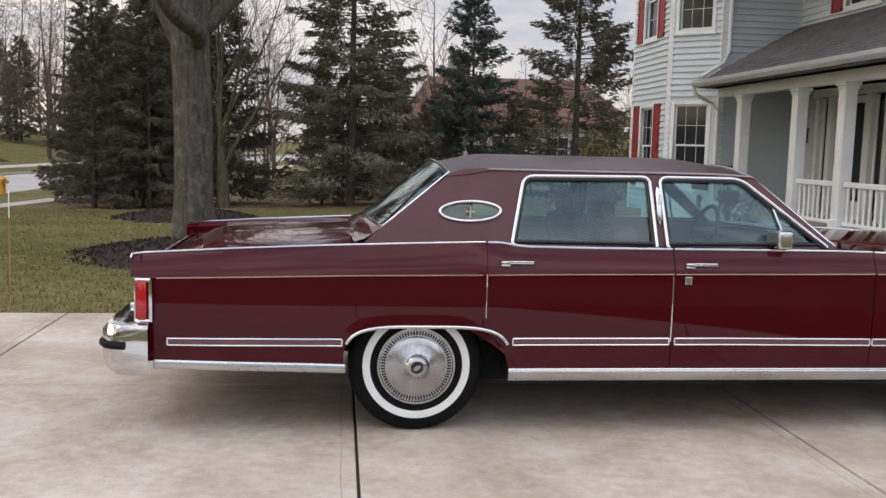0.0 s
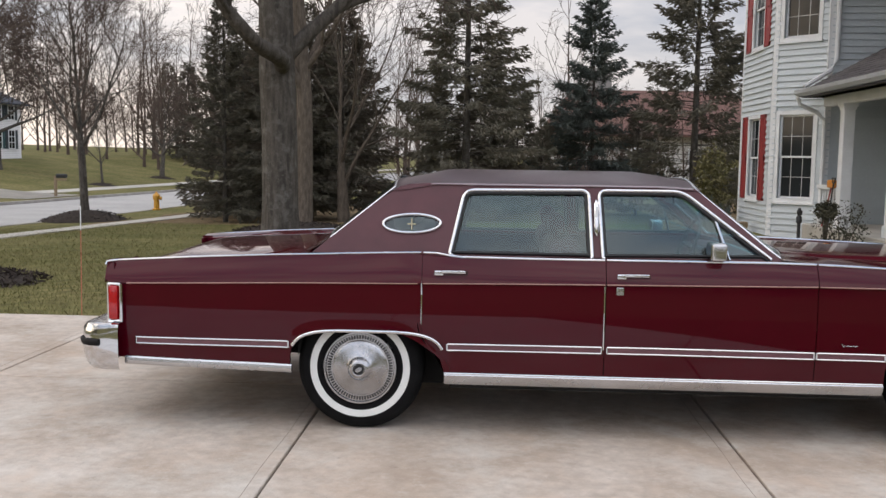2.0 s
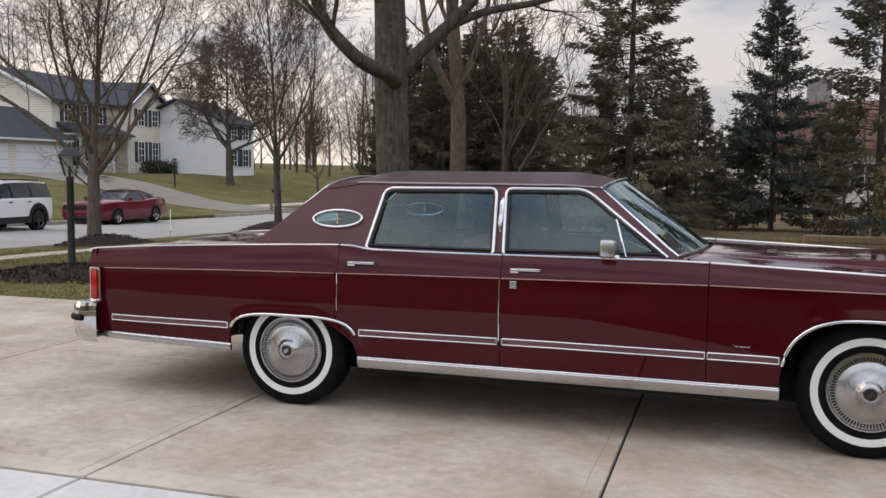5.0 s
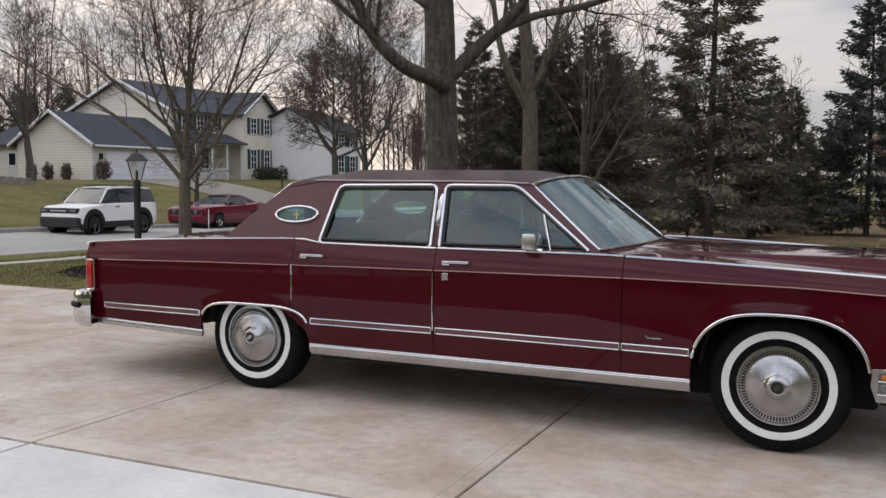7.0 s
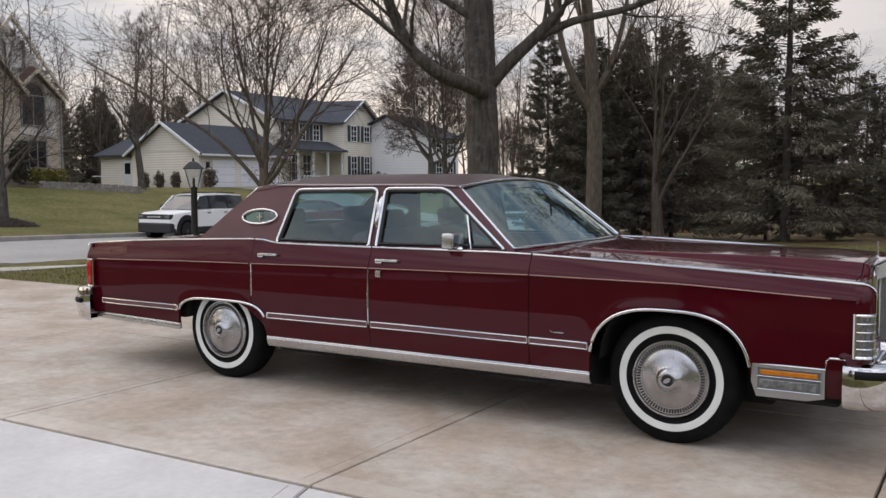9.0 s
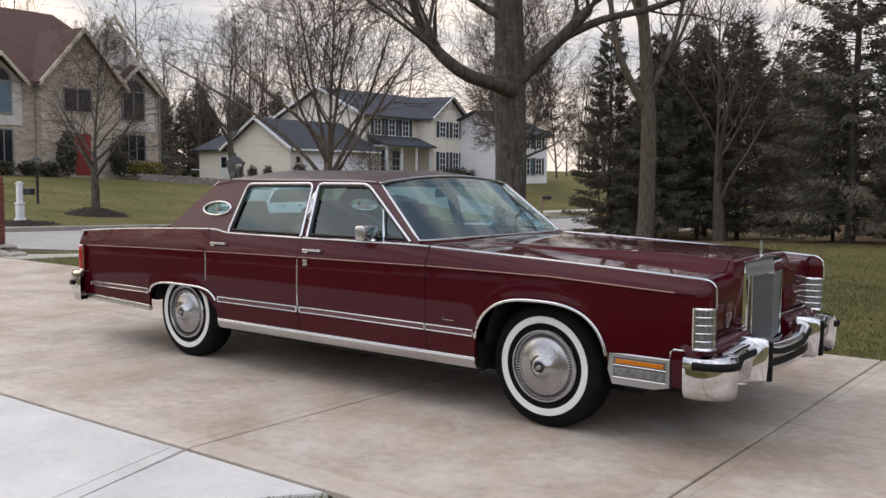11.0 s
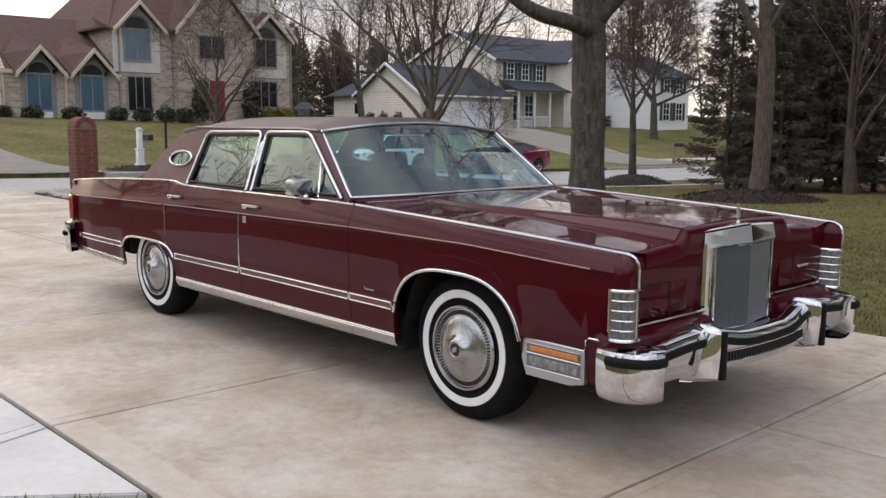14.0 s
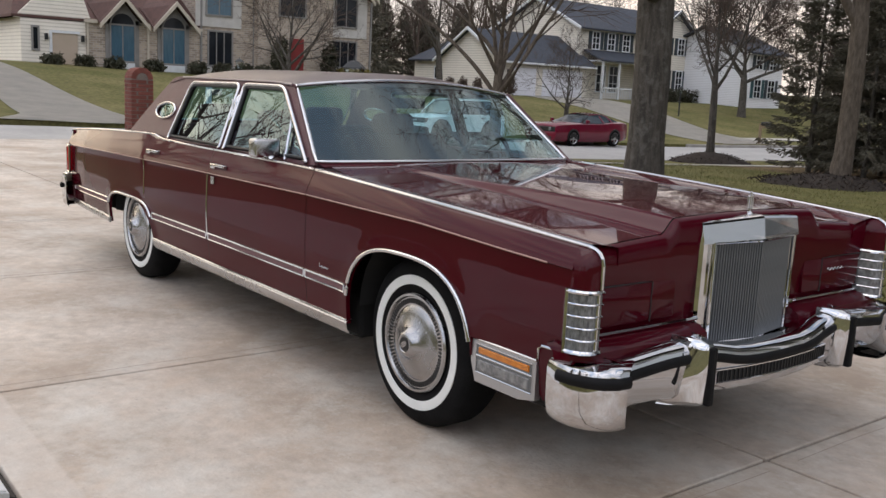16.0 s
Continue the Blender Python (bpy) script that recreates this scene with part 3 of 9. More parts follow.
# front door with sidelights
F, ln = facet_of((6.50, 11.06), (6.50, 3.2))
bm = bmesh.new()
for u0, u1 in ((0.80, 0.92), (1.22, 1.36), (2.42, 2.56), (2.93, 3.05)):
    box(bm, u0, u1, -0.04, 0.05, 0.45, 2.52, 0.004, 1, F)
box(bm, 0.72, 3.13, -0.02, 0.07, 2.52, 2.66, 0.006, 1, F)
dr = part("front_door", bm, M_WHITE, house, "white front door between tall sidelights")
bm = bmesh.new()
box(bm, 1.36, 2.42, -0.08, -0.04, 0.45, 2.50, 0.004, 1, F)
part("door_leaf", bm, M_WHITE, dr)
bm = bmesh.new()
box(bm, 1.56, 2.22, -0.04, -0.034, 0.75, 2.38, m=F)
part("storm_pane", bm, M_PANE, dr)
for u0, u1 in ((0.92, 1.22), (2.56, 2.93)):
    bm = bmesh.new()
    box(bm, u0 + 0.07, u1 - 0.07, -0.06, -0.05, 0.60, 2.42, m=F)
    part("sidelight_pane", bm, M_PANE, dr)
    bm = bmesh.new()
    for a in (u0, u1 - 0.07):
        box(bm, a, a + 0.07, -0.06, -0.03, 0.45, 2.50, m=F)
    part("sidelight_frame", bm, M_WHITE, dr)
bm = bmesh.new()
box(bm, 0.42, 0.56, 0.016, 0.10, 1.72, 1.98, 0.02, 2, F)
part("wall_lamp", bm, M_BLACKM, house, "small dark wall lantern")
# porch
porch = thing("porch", "covered front porch with white columns and railings", "porch")
bm = bmesh.new()
box(bm, 4.62, 6.47, 3.25, 10.95, 0.05, 0.44, 0.01, 1)
part("porch_floor", bm, M_WALK, porch)
bm = bmesh.new()
box(bm, 4.80, 4.96, 3.25, 10.7, 2.50, 2.68, 0.006, 1)
part("beam", bm, M_WHITE, porch)
bm = bmesh.new()
box(bm, 4.60, 6.48, 3.25, 10.80, 2.66, 2.69)
part("porch_ceiling", bm, M_WHITE, porch)
COLS = (9.76, 7.80, 6.48, 4.9, 3.42)
for y in COLS:
    bm = bmesh.new()
    box(bm, 4.79, 4.97, y - 0.09, y + 0.09, 0.44, 2.42, 0.008, 1)
    box(bm, 4.77, 4.99, y - 0.11, y + 0.11, 0.44, 0.62, 0.008, 1)
    box(bm, 4.775, 4.985, y - 0.105, y + 0.105, 2.40, 2.45, 0.006, 1)
    box(bm, 4.755, 5.005, y - 0.125, y + 0.125, 2.45, 2.505, 0.008, 1)
    part("column", bm, M_WHITE, porch, "square white porch column")
bal = None
for y0, y1 in ((9.88, 10.9), (6.6, 7.68), (5.02, 6.36), (3.54, 4.78)):
    for z, h, w in ((1.07, 0.07, 0.05), (0.54, 0.05, 0.035)):
        bm = bmesh.new()
        box(bm, 4.88 - w, 4.88 + w, y0, y1, z, z + h, 0.008, 1)
        part("rail", bm, M_WHITE, porch)
    n = int((y1 - y0) / 0.125)
    for i in range(n):
        y = y0 + (i + 0.5) * (y1 - y0) / n
        if bal is None:
            bm = bmesh.new()
            lathe(bm, [(0.021, 0.0), (0.021, 0.10), (0.014, 0.12), (0.020, 0.2), (0.016, 0.36), (0.022, 0.40), (0.022, 0.50)], 8)
            bal = part("baluster", bm, M_WHITE, porch)
            bal.location = (4.88, y, 0.58)
        else:
            o = new("baluster", bal.data)
            o.parent = porch
            o.location = (4.88, y, 0.58)
# porch roof in shingle courses, its gutter and downpipe
E0, E1, ZA, ZB = 4.46, 6.52, 2.80, 3.92
bm = bmesh.new()
v = [bm.verts.new(c) for c in ((E0, 3.15, ZA - 0.04), (E0, 10.85, ZA - 0.04), (E1, 10.99, ZB - 0.04), (E1, 3.15, ZB - 0.04), (E0, 3.15, ZA - 0.14), (E0, 10.85, ZA - 0.14), (E1, 10.99, ZA - 0.14), (E1, 3.15, ZA - 0.14))]
for f in ((0, 1, 2, 3), (4, 7, 6, 5), (0, 4, 5, 1), (1, 5, 6, 2), (2, 6, 7, 3), (3, 7, 4, 0)):
    bm.faces.new([v[i] for i in f])
pr = part("porch_roof", bm, M_ROOF, porch, "grey shingled porch roof")
shr = random.Random(5)
for i in range(17):
    t0, t1 = i / 17, (i + 1.15) / 17
    y = 3.2
    ymax = 10.85 + 0.14 * t0
    while y < ymax:
        y2 = min(ymax, y + shr.uniform(0.22, 0.42))
        vs = []
        for t, up in ((t0, 0.012 + shr.uniform(0, 0.006)), (t1, 0.0)):
            x, z = E0 - 0.015 + (E1 - E0) * t, ZA - 0.04 + (ZB - ZA) * t + up
            vs += [(x, y + 0.003, z), (x, y2 - 0.003, z)]
        vs += [(vs[0][0], vs[0][1], vs[0][2] - 0.014), (vs[1][0], vs[1][1], vs[1][2] - 0.014)]
        raw("shingle", vs, [(0, 1, 3, 2), (0, 4, 5, 1)], M_ROOF, pr)
        y = y2
bm = bmesh.new()
sheet(bm, [[(E0 - 0.01, y, ZA - 0.13), (E0 - 0.07, y, ZA - 0.13), (E0 - 0.11, y, ZA - 0.07), (E0 - 0.115, y, ZA - 0.015), (E0 - 0.10, y, ZA - 0.01)] for y in (3.15, 6.0, 10.9)])
bmesh.ops.solidify(bm, geom=bm.faces[:], thickness=0.012)
part("gutter", bm, M_WHITE, porch, "white gutter along the eave")
bm = bmesh.new()
tube(bm, [(4.40, 10.86, 2.68), (4.46, 10.90, 2.55), (4.80, 11.02, 2.42), (4.93, 10.99, 2.28), (4.93, 10.99, 0.3)], 0.035, 8)
part("downpipe", bm, M_WHITE, porch)
bm = bmesh.new()
tube(bm, [(5.08, 10.98, 5.9), (5.08, 10.98, 3.35), (4.98, 10.95, 3.15), (4.62, 10.85, 2.93), (4.50, 10.82, 2.86)], 0.04, 8)
part("downpipe", bm, M_WHITE, porch)

# things at the porch
post = thing("hose_post", "black cast post with a hose hook beside the wall", "post", 4.23, 9.92, 0)
bm = bmesh.new()
lathe(bm, [(0.07, -0.05), (0.06, 0.03), (0.028, 0.08), (0.028, 0.50), (0.05, 0.52), (0.05, 0.60), (0.03, 0.63), (0.045, 0.70), (0.02, 0.76)], 12)
part("post", bm, M_BLACKM, post, smooth=40)
bm = bmesh.new()
tube(bm, [(0.0, -0.03, 0.64), (0, -0.10, 0.66), (0, -0.12, 0.72)], 0.016, 6)
part("hook", bm, M_BLACKM, post)
broom = thing("push_broom", "red-handled broom with orange head leaning on the porch rail", "broom", 4.74, 10.1, 0)
bm = bmesh.new()
tube(bm, [(-0.12, 0.1, -0.02), (0.06, 0.0, 1.12)], 0.014, 8)
part("handle", bm, M_SHUT, broom)
bm = bmesh.new()
box(bm, 0.02, 0.10, -0.16, 0.14, 1.10, 1.24, 0.03)
part("head", bm, mat("orange_plastic", (0.65, 0.25, 0.03), rough=0.5, scale=5), broom, "orange broom head")
shovel = thing("shovel", "black snow shovel leaning on the porch rail", "shovel", 4.72, 9.95, 0)
bm = bmesh.new()
tube(bm, [(-0.06, 0.02, -0.02), (0.04, -0.05, 1.18)], 0.013, 8)
tube(bm, [(0.04, -0.12, 1.27), (0.04, -0.10, 1.20), (0.04, -0.05, 1.18), (0.04, 0.0, 1.20), (0.04, 0.02, 1.27), (0.04, -0.12, 1.27)], 0.013, 6)
part("shaft", bm, M_BLACKM, shovel)


def leafy(name, label, x, y, z, rx, rz, n, seed, m, size=0.05, base=0.0):
    """A shrub: many small leaves spread through a rounded but uneven form, on a few stems."""
    r = random.Random(seed)
    ob = thing(name, label, "shrub", x, y, z)
    w = Wood()
    for i in range(9):
        a = r.uniform(0, 6.28)
        w.limb([Vector((0, 0, -0.03)), Vector((math.cos(a) * rx * 0.3, math.sin(a) * rx * 0.3, base + rz * 0.6)), Vector((math.cos(a) * rx * 0.7, math.sin(a) * rx * 0.7, base + rz * r.uniform(0.9, 1.6)))], [0.012, 0.008, 0.003], 4)
    o = new("stem", w.mesh("stem", M_BARK))
    o.parent = ob
    vs, fs = [], []
    for _ in range(n):
        d = jig(r, 1)
        d = d.normalized() * (r.random() ** 0.4)
        lump = 1 + 0.16 * math.sin(d.x * 7 + seed) * math.cos(d.y * 6) + 0.1 * math.sin(d.z * 9 + d.x * 4)
        c = Vector((d.x * rx * lump, d.y * rx * lump, base + rz + d.z * rz * lump))
        if c.z < 0:
            c.z = r.uniform(0, 0.08)
        t = jig(r, 1).normalized() * size * r.uniform(0.6, 1.3)
        s = t.cross(jig(r, 1)).normalized() * size * 0.4
        b = len(vs)
        vs += [c - t, c + s, c + t, c - s]
        fs.append((b, b + 1, b + 2, b + 3))
    raw("foliage", vs, fs, m, ob)
    return ob


# ---- far houses ----
def banded(name, col, col2, period, depth=0.55):
    """Lap siding seen from far off: fine level bands."""
    m = mat(name, col, col2, rough=0.6, scale=1.5, fine=0.03)
    n, l = m.node_tree.nodes, m.node_tree.links
    co, wv, bp = n.new("ShaderNodeTexCoord"), n.new("ShaderNodeTexWave"), n.new("ShaderNodeBump")
    wv.bands_direction, wv.wave_profile = "Z", "SAW"
    wv.inputs["Scale"].default_value = 0.314 / period
    bp.inputs["Strength"].default_value, bp.inputs["Distance"].default_value = depth, 0.06
    l.new(co.outputs["Object"], wv.inputs["Vector"])
    l.new(wv.outputs["Fac"], bp.inputs["Height"])
    bp.invert = True
    ln, mx = n.new("ShaderNodeMapRange"), n.new("ShaderNodeMixRGB")  # shade under each board's lap, put into the colour as a dark line
    ln.inputs[1].default_value, ln.inputs[2].default_value, ln.inputs[4].default_value = 0.62, 0.95, 0.6
    l.new(wv.outputs["Fac"], ln.inputs[0])
    l.new(ln.outputs[0], mx.inputs[0])
    mx.inputs[2].default_value = (col2[0] * 0.5, col2[1] * 0.48, col2[2] * 0.44, 1)
    l.new(n["Principled BSDF"].inputs["Base Color"].links[0].from_socket, mx.inputs[1])
    l.new(mx.outputs[0], n["Principled BSDF"].inputs["Base Color"])
    l.new(bp.outputs[0], n["Principled BSDF"].inputs["Normal"])
    return m


def bricked(name, c1, c2, mortar):
    m = mat(name, c1, c2, rough=0.9, scale=5, fine=0.2)
    n, l = m.node_tree.nodes, m.node_tree.links
    co, br, mp = n.new("ShaderNodeTexCoord"), n.new("ShaderNodeTexBrick"), n.new("ShaderNodeCombineXYZ")
    sp, ad = n.new("ShaderNodeSeparateXYZ"), n.new("ShaderNodeMath")
    br.inputs["Scale"].default_value = 1.0
    br.inputs["Brick Width"].default_value, br.inputs["Row Height"].default_value, br.inputs["Mortar Size"].default_value = 0.30, 0.11, 0.014
    br.inputs["Color1"].default_value, br.inputs["Color2"].default_value, br.inputs["Mortar"].default_value = (*c1, 1), (*c2, 1), (*mortar, 1)
    l.new(co.outputs["Object"], sp.inputs[0])
    l.new(sp.outputs["X"], ad.inputs[0])
    l.new(sp.outputs["Y"], ad.inputs[1])
    l.new(ad.outputs[0], mp.inputs[0])
    l.new(sp.outputs["Z"], mp.inputs[1])
    l.new(mp.outputs[0], br.inputs["Vector"])
    l.new(br.outputs["Color"], n["Principled BSDF"].inputs["Base Color"])
    return m


M_CREAMB = banded("cream_lap_siding", (0.78, 0.73, 0.63), (0.72, 0.67, 0.58), 0.17, 0.8)
M_WHITEB = banded("white_lap_siding", (0.84, 0.84, 0.85), (0.80, 0.80, 0.81), 0.13)
M_TANBRICK = bricked("tan_brickwork", (0.50, 0.41, 0.32), (0.26, 0.21, 0.17), (0.46, 0.42, 0.37))
M_GARAGE = mat("white_garage_door", (0.80, 0.80, 0.84), (0.76, 0.76, 0.80), rough=0.5, scale=2)
M_BEIGE = mat("beige_garage_door", (0.52, 0.42, 0.33), (0.48, 0.39, 0.30), rough=0.5, scale=2)
M_GREYTRIM = mat("grey_stucco_trim", (0.27, 0.26, 0.25), (0.23, 0.22, 0.21), rough=0.8, scale=3)
M_SHUTB = mat("dark_blue_shutter", (0.035, 0.05, 0.06), rough=0.6, scale=5)
EAST = Matrix(((0, 1, 0, 0), (1, 0, 0, 0), (0, 0, 1, 0), (0, 0, 0, 1)))   # wall coordinate is world y, outward is +x
SOUTH = Matrix(((1, 0, 0, 0), (0, -1, 0, 0), (0, 0, 1, 0), (0, 0, 0, 1)))  # wall coordinate is world x, outward is -y


def at_wall(frame_m, d):
    """A wall's frame moved so that its plane lies at d (x of an east wall, y of a south wall)."""
    return frame_m @ Matrix.Translation((0, d if frame_m is EAST else -d, 0))


def block(parent, poly, z0, z1, m, label=""):
    bm = bmesh.new()
    prism(bm, poly, Matrix.Translation((0, 0, z0)), z1 - z0)
    return part("wall", bm, m, parent, label)


def rect(x0, x1, y0, y1):
    return [(x0, y0), (x1, y0), (x1, y1), (x0, y1)]


def gable_wall(parent, F, u0, u1, z0, z1, m, thick=0.2, name="gable", dx=0.0):
    bm = bmesh.new()
    k = (u0 + u1) / 2 + dx
    a = [F @ Vector(c) for c in ((u0, 0, z0), (u1, 0, z0), (k, 0, z1))]
    b = [F @ Vector(c) for c in ((u0, -thick, z0), (u1, -thick, z0), (k, -thick, z1))]
    va, vb = [bm.verts.new(p) for p in a], [bm.verts.new(p) for p in b]
    bm.faces.new(va)
    bm.faces.new(vb[::-1])
    for i in range(3):
        bm.faces.new((va[i], va[(i + 1) % 3], vb[(i + 1) % 3], vb[i]))
    return part(name, bm, m, parent)


def slab_roof(parent, quads, m, thick=0.12, label=""):
    bm = bmesh.new()
    for q in quads:
        top = [bm.verts.new(p) for p in q]
        bot = [bm.verts.new((p[0], p[1], p[2] - thick)) for p in q]
        bm.faces.new(top)
        bm.faces.new(bot[::-1])
        k = len(q)
        for i in range(k):
            bm.faces.new((top[i], top[(i + 1) % k], bot[(i + 1) % k], bot[i]))
    return part("roof", bm, m, parent, label)


def rake(parent, F, u0, u1, z0, z1, m, w=0.16, d=0.12, out=0.10):
    """The pale boards along a gable's slopes."""
    k = (u0 + u1) / 2
    for a, b in (((u0, z0), (k, z1)), ((k, z1), (u1, z0))):
        bm = bmesh.new()
        n = (Vector((b[0] - a[0], 0, b[1] - a[1]))).normalized()
        dn = Vector((0, 0, -1)) * w
        p = [F @ (Vector((x, o, z)) + s) for o in (out, out - d) for (x, z), s in ((a, Vector((0, 0, 0.02))), (b, Vector((0, 0, 0.02))), (b, dn), (a, dn))]
        v = [bm.verts.new(q) for q in p]
        for f in ((0, 1, 2, 3), (7, 6, 5, 4), (0, 4, 5, 1), (1, 5, 6, 2), (2, 6, 7, 3), (3, 7, 4, 0)):
            bm.faces.new([v[i] for i in f])
        part("rake_board", bm, m, parent)


def far_window(parent, F, u0, u1, z0, z1, frame_mat, pane, bars=(2, 2), arch=0.0, shut=None, t=0.09):
    bm = bmesh.new()
    k = (u0 + u1) / 2
    for c in ((u0 - t, u0, z0 - t, z1), (u1, u1 + t, z0 - t, z1), (u0, u1, z0 - t, z0)):
        box(bm, c[0], c[1], -0.05, 0.06, c[2], c[3], m=F)
    n = 12
    if arch:
        pts = [(k - (u1 - u0) / 2 * math.cos(math.pi * i / n), z1 + arch * math.sin(math.pi * i / n)) for i in range(n + 1)]
        for (xa, za), (xb, zb) in zip(pts, pts[1:]):
            vs = [bm.verts.new(F @ Vector(c)) for c in ((xa, 0.06, za), (xb, 0.06, zb), (k + (xb - k) * 1.12, 0.06, z1 + (zb - z1) * 1.12 + 0.02), (k + (xa - k) * 1.12, 0.06, z1 + (za - z1) * 1.12 + 0.02))]
            bm.faces.new(vs)
        box(bm, u0, u1, 0.0, 0.05, z1 - 0.04, z1 + 0.04, m=F)
    else:
        box(bm, u0 - t, u1 + t, -0.05, 0.06, z1, z1 + t, m=F)
    w = part("window", bm, frame_mat, parent)
    bm = bmesh.new()
    box(bm, u0, u1, 0.005, 0.02, z0, z1, m=F)
    part("pane", bm, pane, w)
    if arch:
        bm = bmesh.new()
        va = [bm.verts.new(F @ Vector((x, 0.018, z))) for x, z in pts]
        bm.faces.new(va)
        part("fanlight", bm, M_PANE, w)
    for i in range(1, bars[0]):
        x = u0 + (u1 - u0) * i / bars[0]
        bm = bmesh.new()
        box(bm, x - 0.025, x + 0.025, 0.02, 0.04, z0, z1, m=F)
        part("glazing_bar", bm, frame_mat, w)
    for i in range(1, bars[1]):
        z = z0 + (z1 - z0) * i / bars[1]
        bm = bmesh.new()
        box(bm, u0, u1, 0.02, 0.042, z - 0.025, z + 0.025, m=F)
        part("glazing_bar", bm, frame_mat, w)
    if shut:
        for a, b in ((u0 - t - 0.36, u0 - t - 0.02), (u1 + t + 0.02, u1 + t + 0.36)):
            bm = bmesh.new()
            box(bm, a, b, 0.0, 0.05, z0 - 0.05, z1 + 0.05, m=F)
            part("shutter", bm, shut, w)
    return w


def plank(parent, name, F, u0, u1, o0, o1, z0, z1, m, label=""):
    bm = bmesh.new()
    box(bm, u0, u1, o0, o1, z0, z1, m=F)
    return part(name, bm, m, parent, label)


# cream house with the two-car garage
cream = thing("cream_house", "cream-sided two-storey house with a gabled garage and blue-grey roof", "house")
Z = 1.02
block(cream, rect(-50.3, -43.6, 39, 47.5), Z - 0.6, 3.62, M_CREAMB)
S, E = at_wall(SOUTH, 39.0), at_wall(EAST, -43.6)
gable_wall(cream, S, -50.3, -43.6, 3.60, 5.55, M_CREAMB)
slab_roof(cream, [[(-43.1, 38.6, 3.42), (-43.1, 48, 3.42), (-46.95, 48, 5.68), (-46.95, 38.6, 5.68)], [(-50.8, 38.6, 3.42), (-46.95, 38.6, 5.68), (-46.95, 48, 5.68), (-50.8, 48, 3.42)]], M_ROOF_B, label="blue-grey shingled garage roof")
rake(cream, S, -50.8, -43.1, 3.42, 5.70, M_WHITE, out=0.42)
plank(cream, "gutter", E, 38.8, 48, 0.42, 0.56, 3.28, 3.40, M_WHITE)
plank(cream, "corner_board", E, 38.98, 39.12, 0.0, 0.04, Z, 3.6, M_WHITE)
for u0, u1 in ((40.25, 42.35), (43.0, 47.0)):
    gd = plank(cream, "garage_door", E, u0, u1, 0.0, 0.05, Z - 0.1, 3.02, M_GARAGE, "white panelled garage door")
    for i in range(1, 4):
        plank(gd, "panel_joint", E, u0, u1, 0.05, 0.055, Z - 0.1 + i * 0.53, Z - 0.085 + i * 0.53, M_GREYTRIM)
plank(cream, "wall_lantern", E, 39.6, 39.8, 0.05, 0.2, 2.45, 2.85, M_BLACKM)
block(cream, rect(-55.2, -50.3, 40.2, 47), Z - 0.6, 3.50, M_CREAMB)
slab_roof(cream, [[(-55.6, 39.8, 3.50), (-50.0, 39.8, 3.50), (-49.0, 43.6, 5.1), (-55.6, 43.6, 5.1)]], M_ROOF_B)
S2 = at_wall(SOUTH, 40.2)
plank(cream, "side_door", S2, -52.6, -51.7, 0.0, 0.05, Z, 3.05, M_WHITE)
plank(cream, "door_pane", S2, -52.45, -51.85, 0.05, 0.07, 2.1, 2.9, M_PANE)
plank(cream, "deck_rail", S2, -55.0, -50.9, 0.9, 0.95, 1.9, 1.98, M_WHITE)
plank(cream, "skylight", Matrix.Translation((-52.6, 42.0, 4.47)) @ Matrix.Rotation(radians(22.8), 4, "X"), -0.55, 0.55, -0.5, 0.5, 0.0, 0.10, M_WHITE, "pale roof skylight")
block(cream, rect(-54, -44.6, 47.6, 58.7), Z - 0.4, 6.40, M_CREAMB)
block(cream, rect(-46, -43.0, 54.2, 58.75), Z - 0.4, 6.42, M_CREAMB)
E2, E3 = at_wall(EAST, -44.6), at_wall(EAST, -43.0)
slab_roof(cream, [[(-44.1, 47.2, 6.30), (-44.1, 59.2, 6.30), (-49.3, 59.2, 8.7), (-49.3, 47.2, 8.7)], [(-54.5, 47.2, 6.3), (-49.3, 47.2, 8.7), (-49.3, 59.2, 8.7), (-54.5, 59.2, 6.3)]], M_ROOF_B)
slab_roof(cream, [[(-42.5, 53.8, 6.28), (-42.5, 56.5, 8.2), (-49, 56.5, 8.4), (-49, 53.8, 6.4)], [(-42.5, 56.5, 8.2), (-42.5, 59.2, 6.28), (-49, 59.2, 6.4), (-49, 56.5, 8.4)]], M_ROOF_B)
gable_wall(cream, E3, 54.2, 58.75, 6.4, 8.1, M_CREAMB)
gable_wall(cream, at_wall(SOUTH, 47.6), -54, -44.6, 6.38, 8.55, M_CREAMB)
rake(cream, at_wall(SOUTH, 47.5), -54.5, -44.1, 6.30, 8.72, M_WHITE, out=0.5)
rake(cream, E3, 53.8, 59.2, 6.28, 8.22, M_WHITE, out=0.5)
for u in (55.3, 57.1):
    far_window(cream, E3, u - 0.1, u + 0.6, 2.05, 3.55, M_WHITE, M_PANE, (2, 3), shut=M_SHUTB)
    far_window(cream, E3, u - 0.1, u + 0.6, 4.85, 6.05, M_WHITE, M_PANE, (2, 3), shut=M_SHUTB)
for u in (48.9, 50.6, 52.3):
    far_window(cream, E2, u, u + 0.7, 4.85, 6.05, M_WHITE, M_PANE, (2, 3), shut=M_SHUTB)
for u in (49.6, 51.0):
    far_window(cream, E2, u, u + 0.9, 1.7, 3.6, M_WHITE, M_PANE, (2, 3))
plank(cream, "porch_roof", E2, 48.2, 54.2, 0.0, 1.9, 3.85, 3.97, M_WHITE)
slab_roof(cream, [[(-42.6, 48.0, 3.98), (-42.6, 54.3, 3.98), (-44.6, 54.3, 4.75), (-44.6, 48.0, 4.75)]], M_ROOF_B)
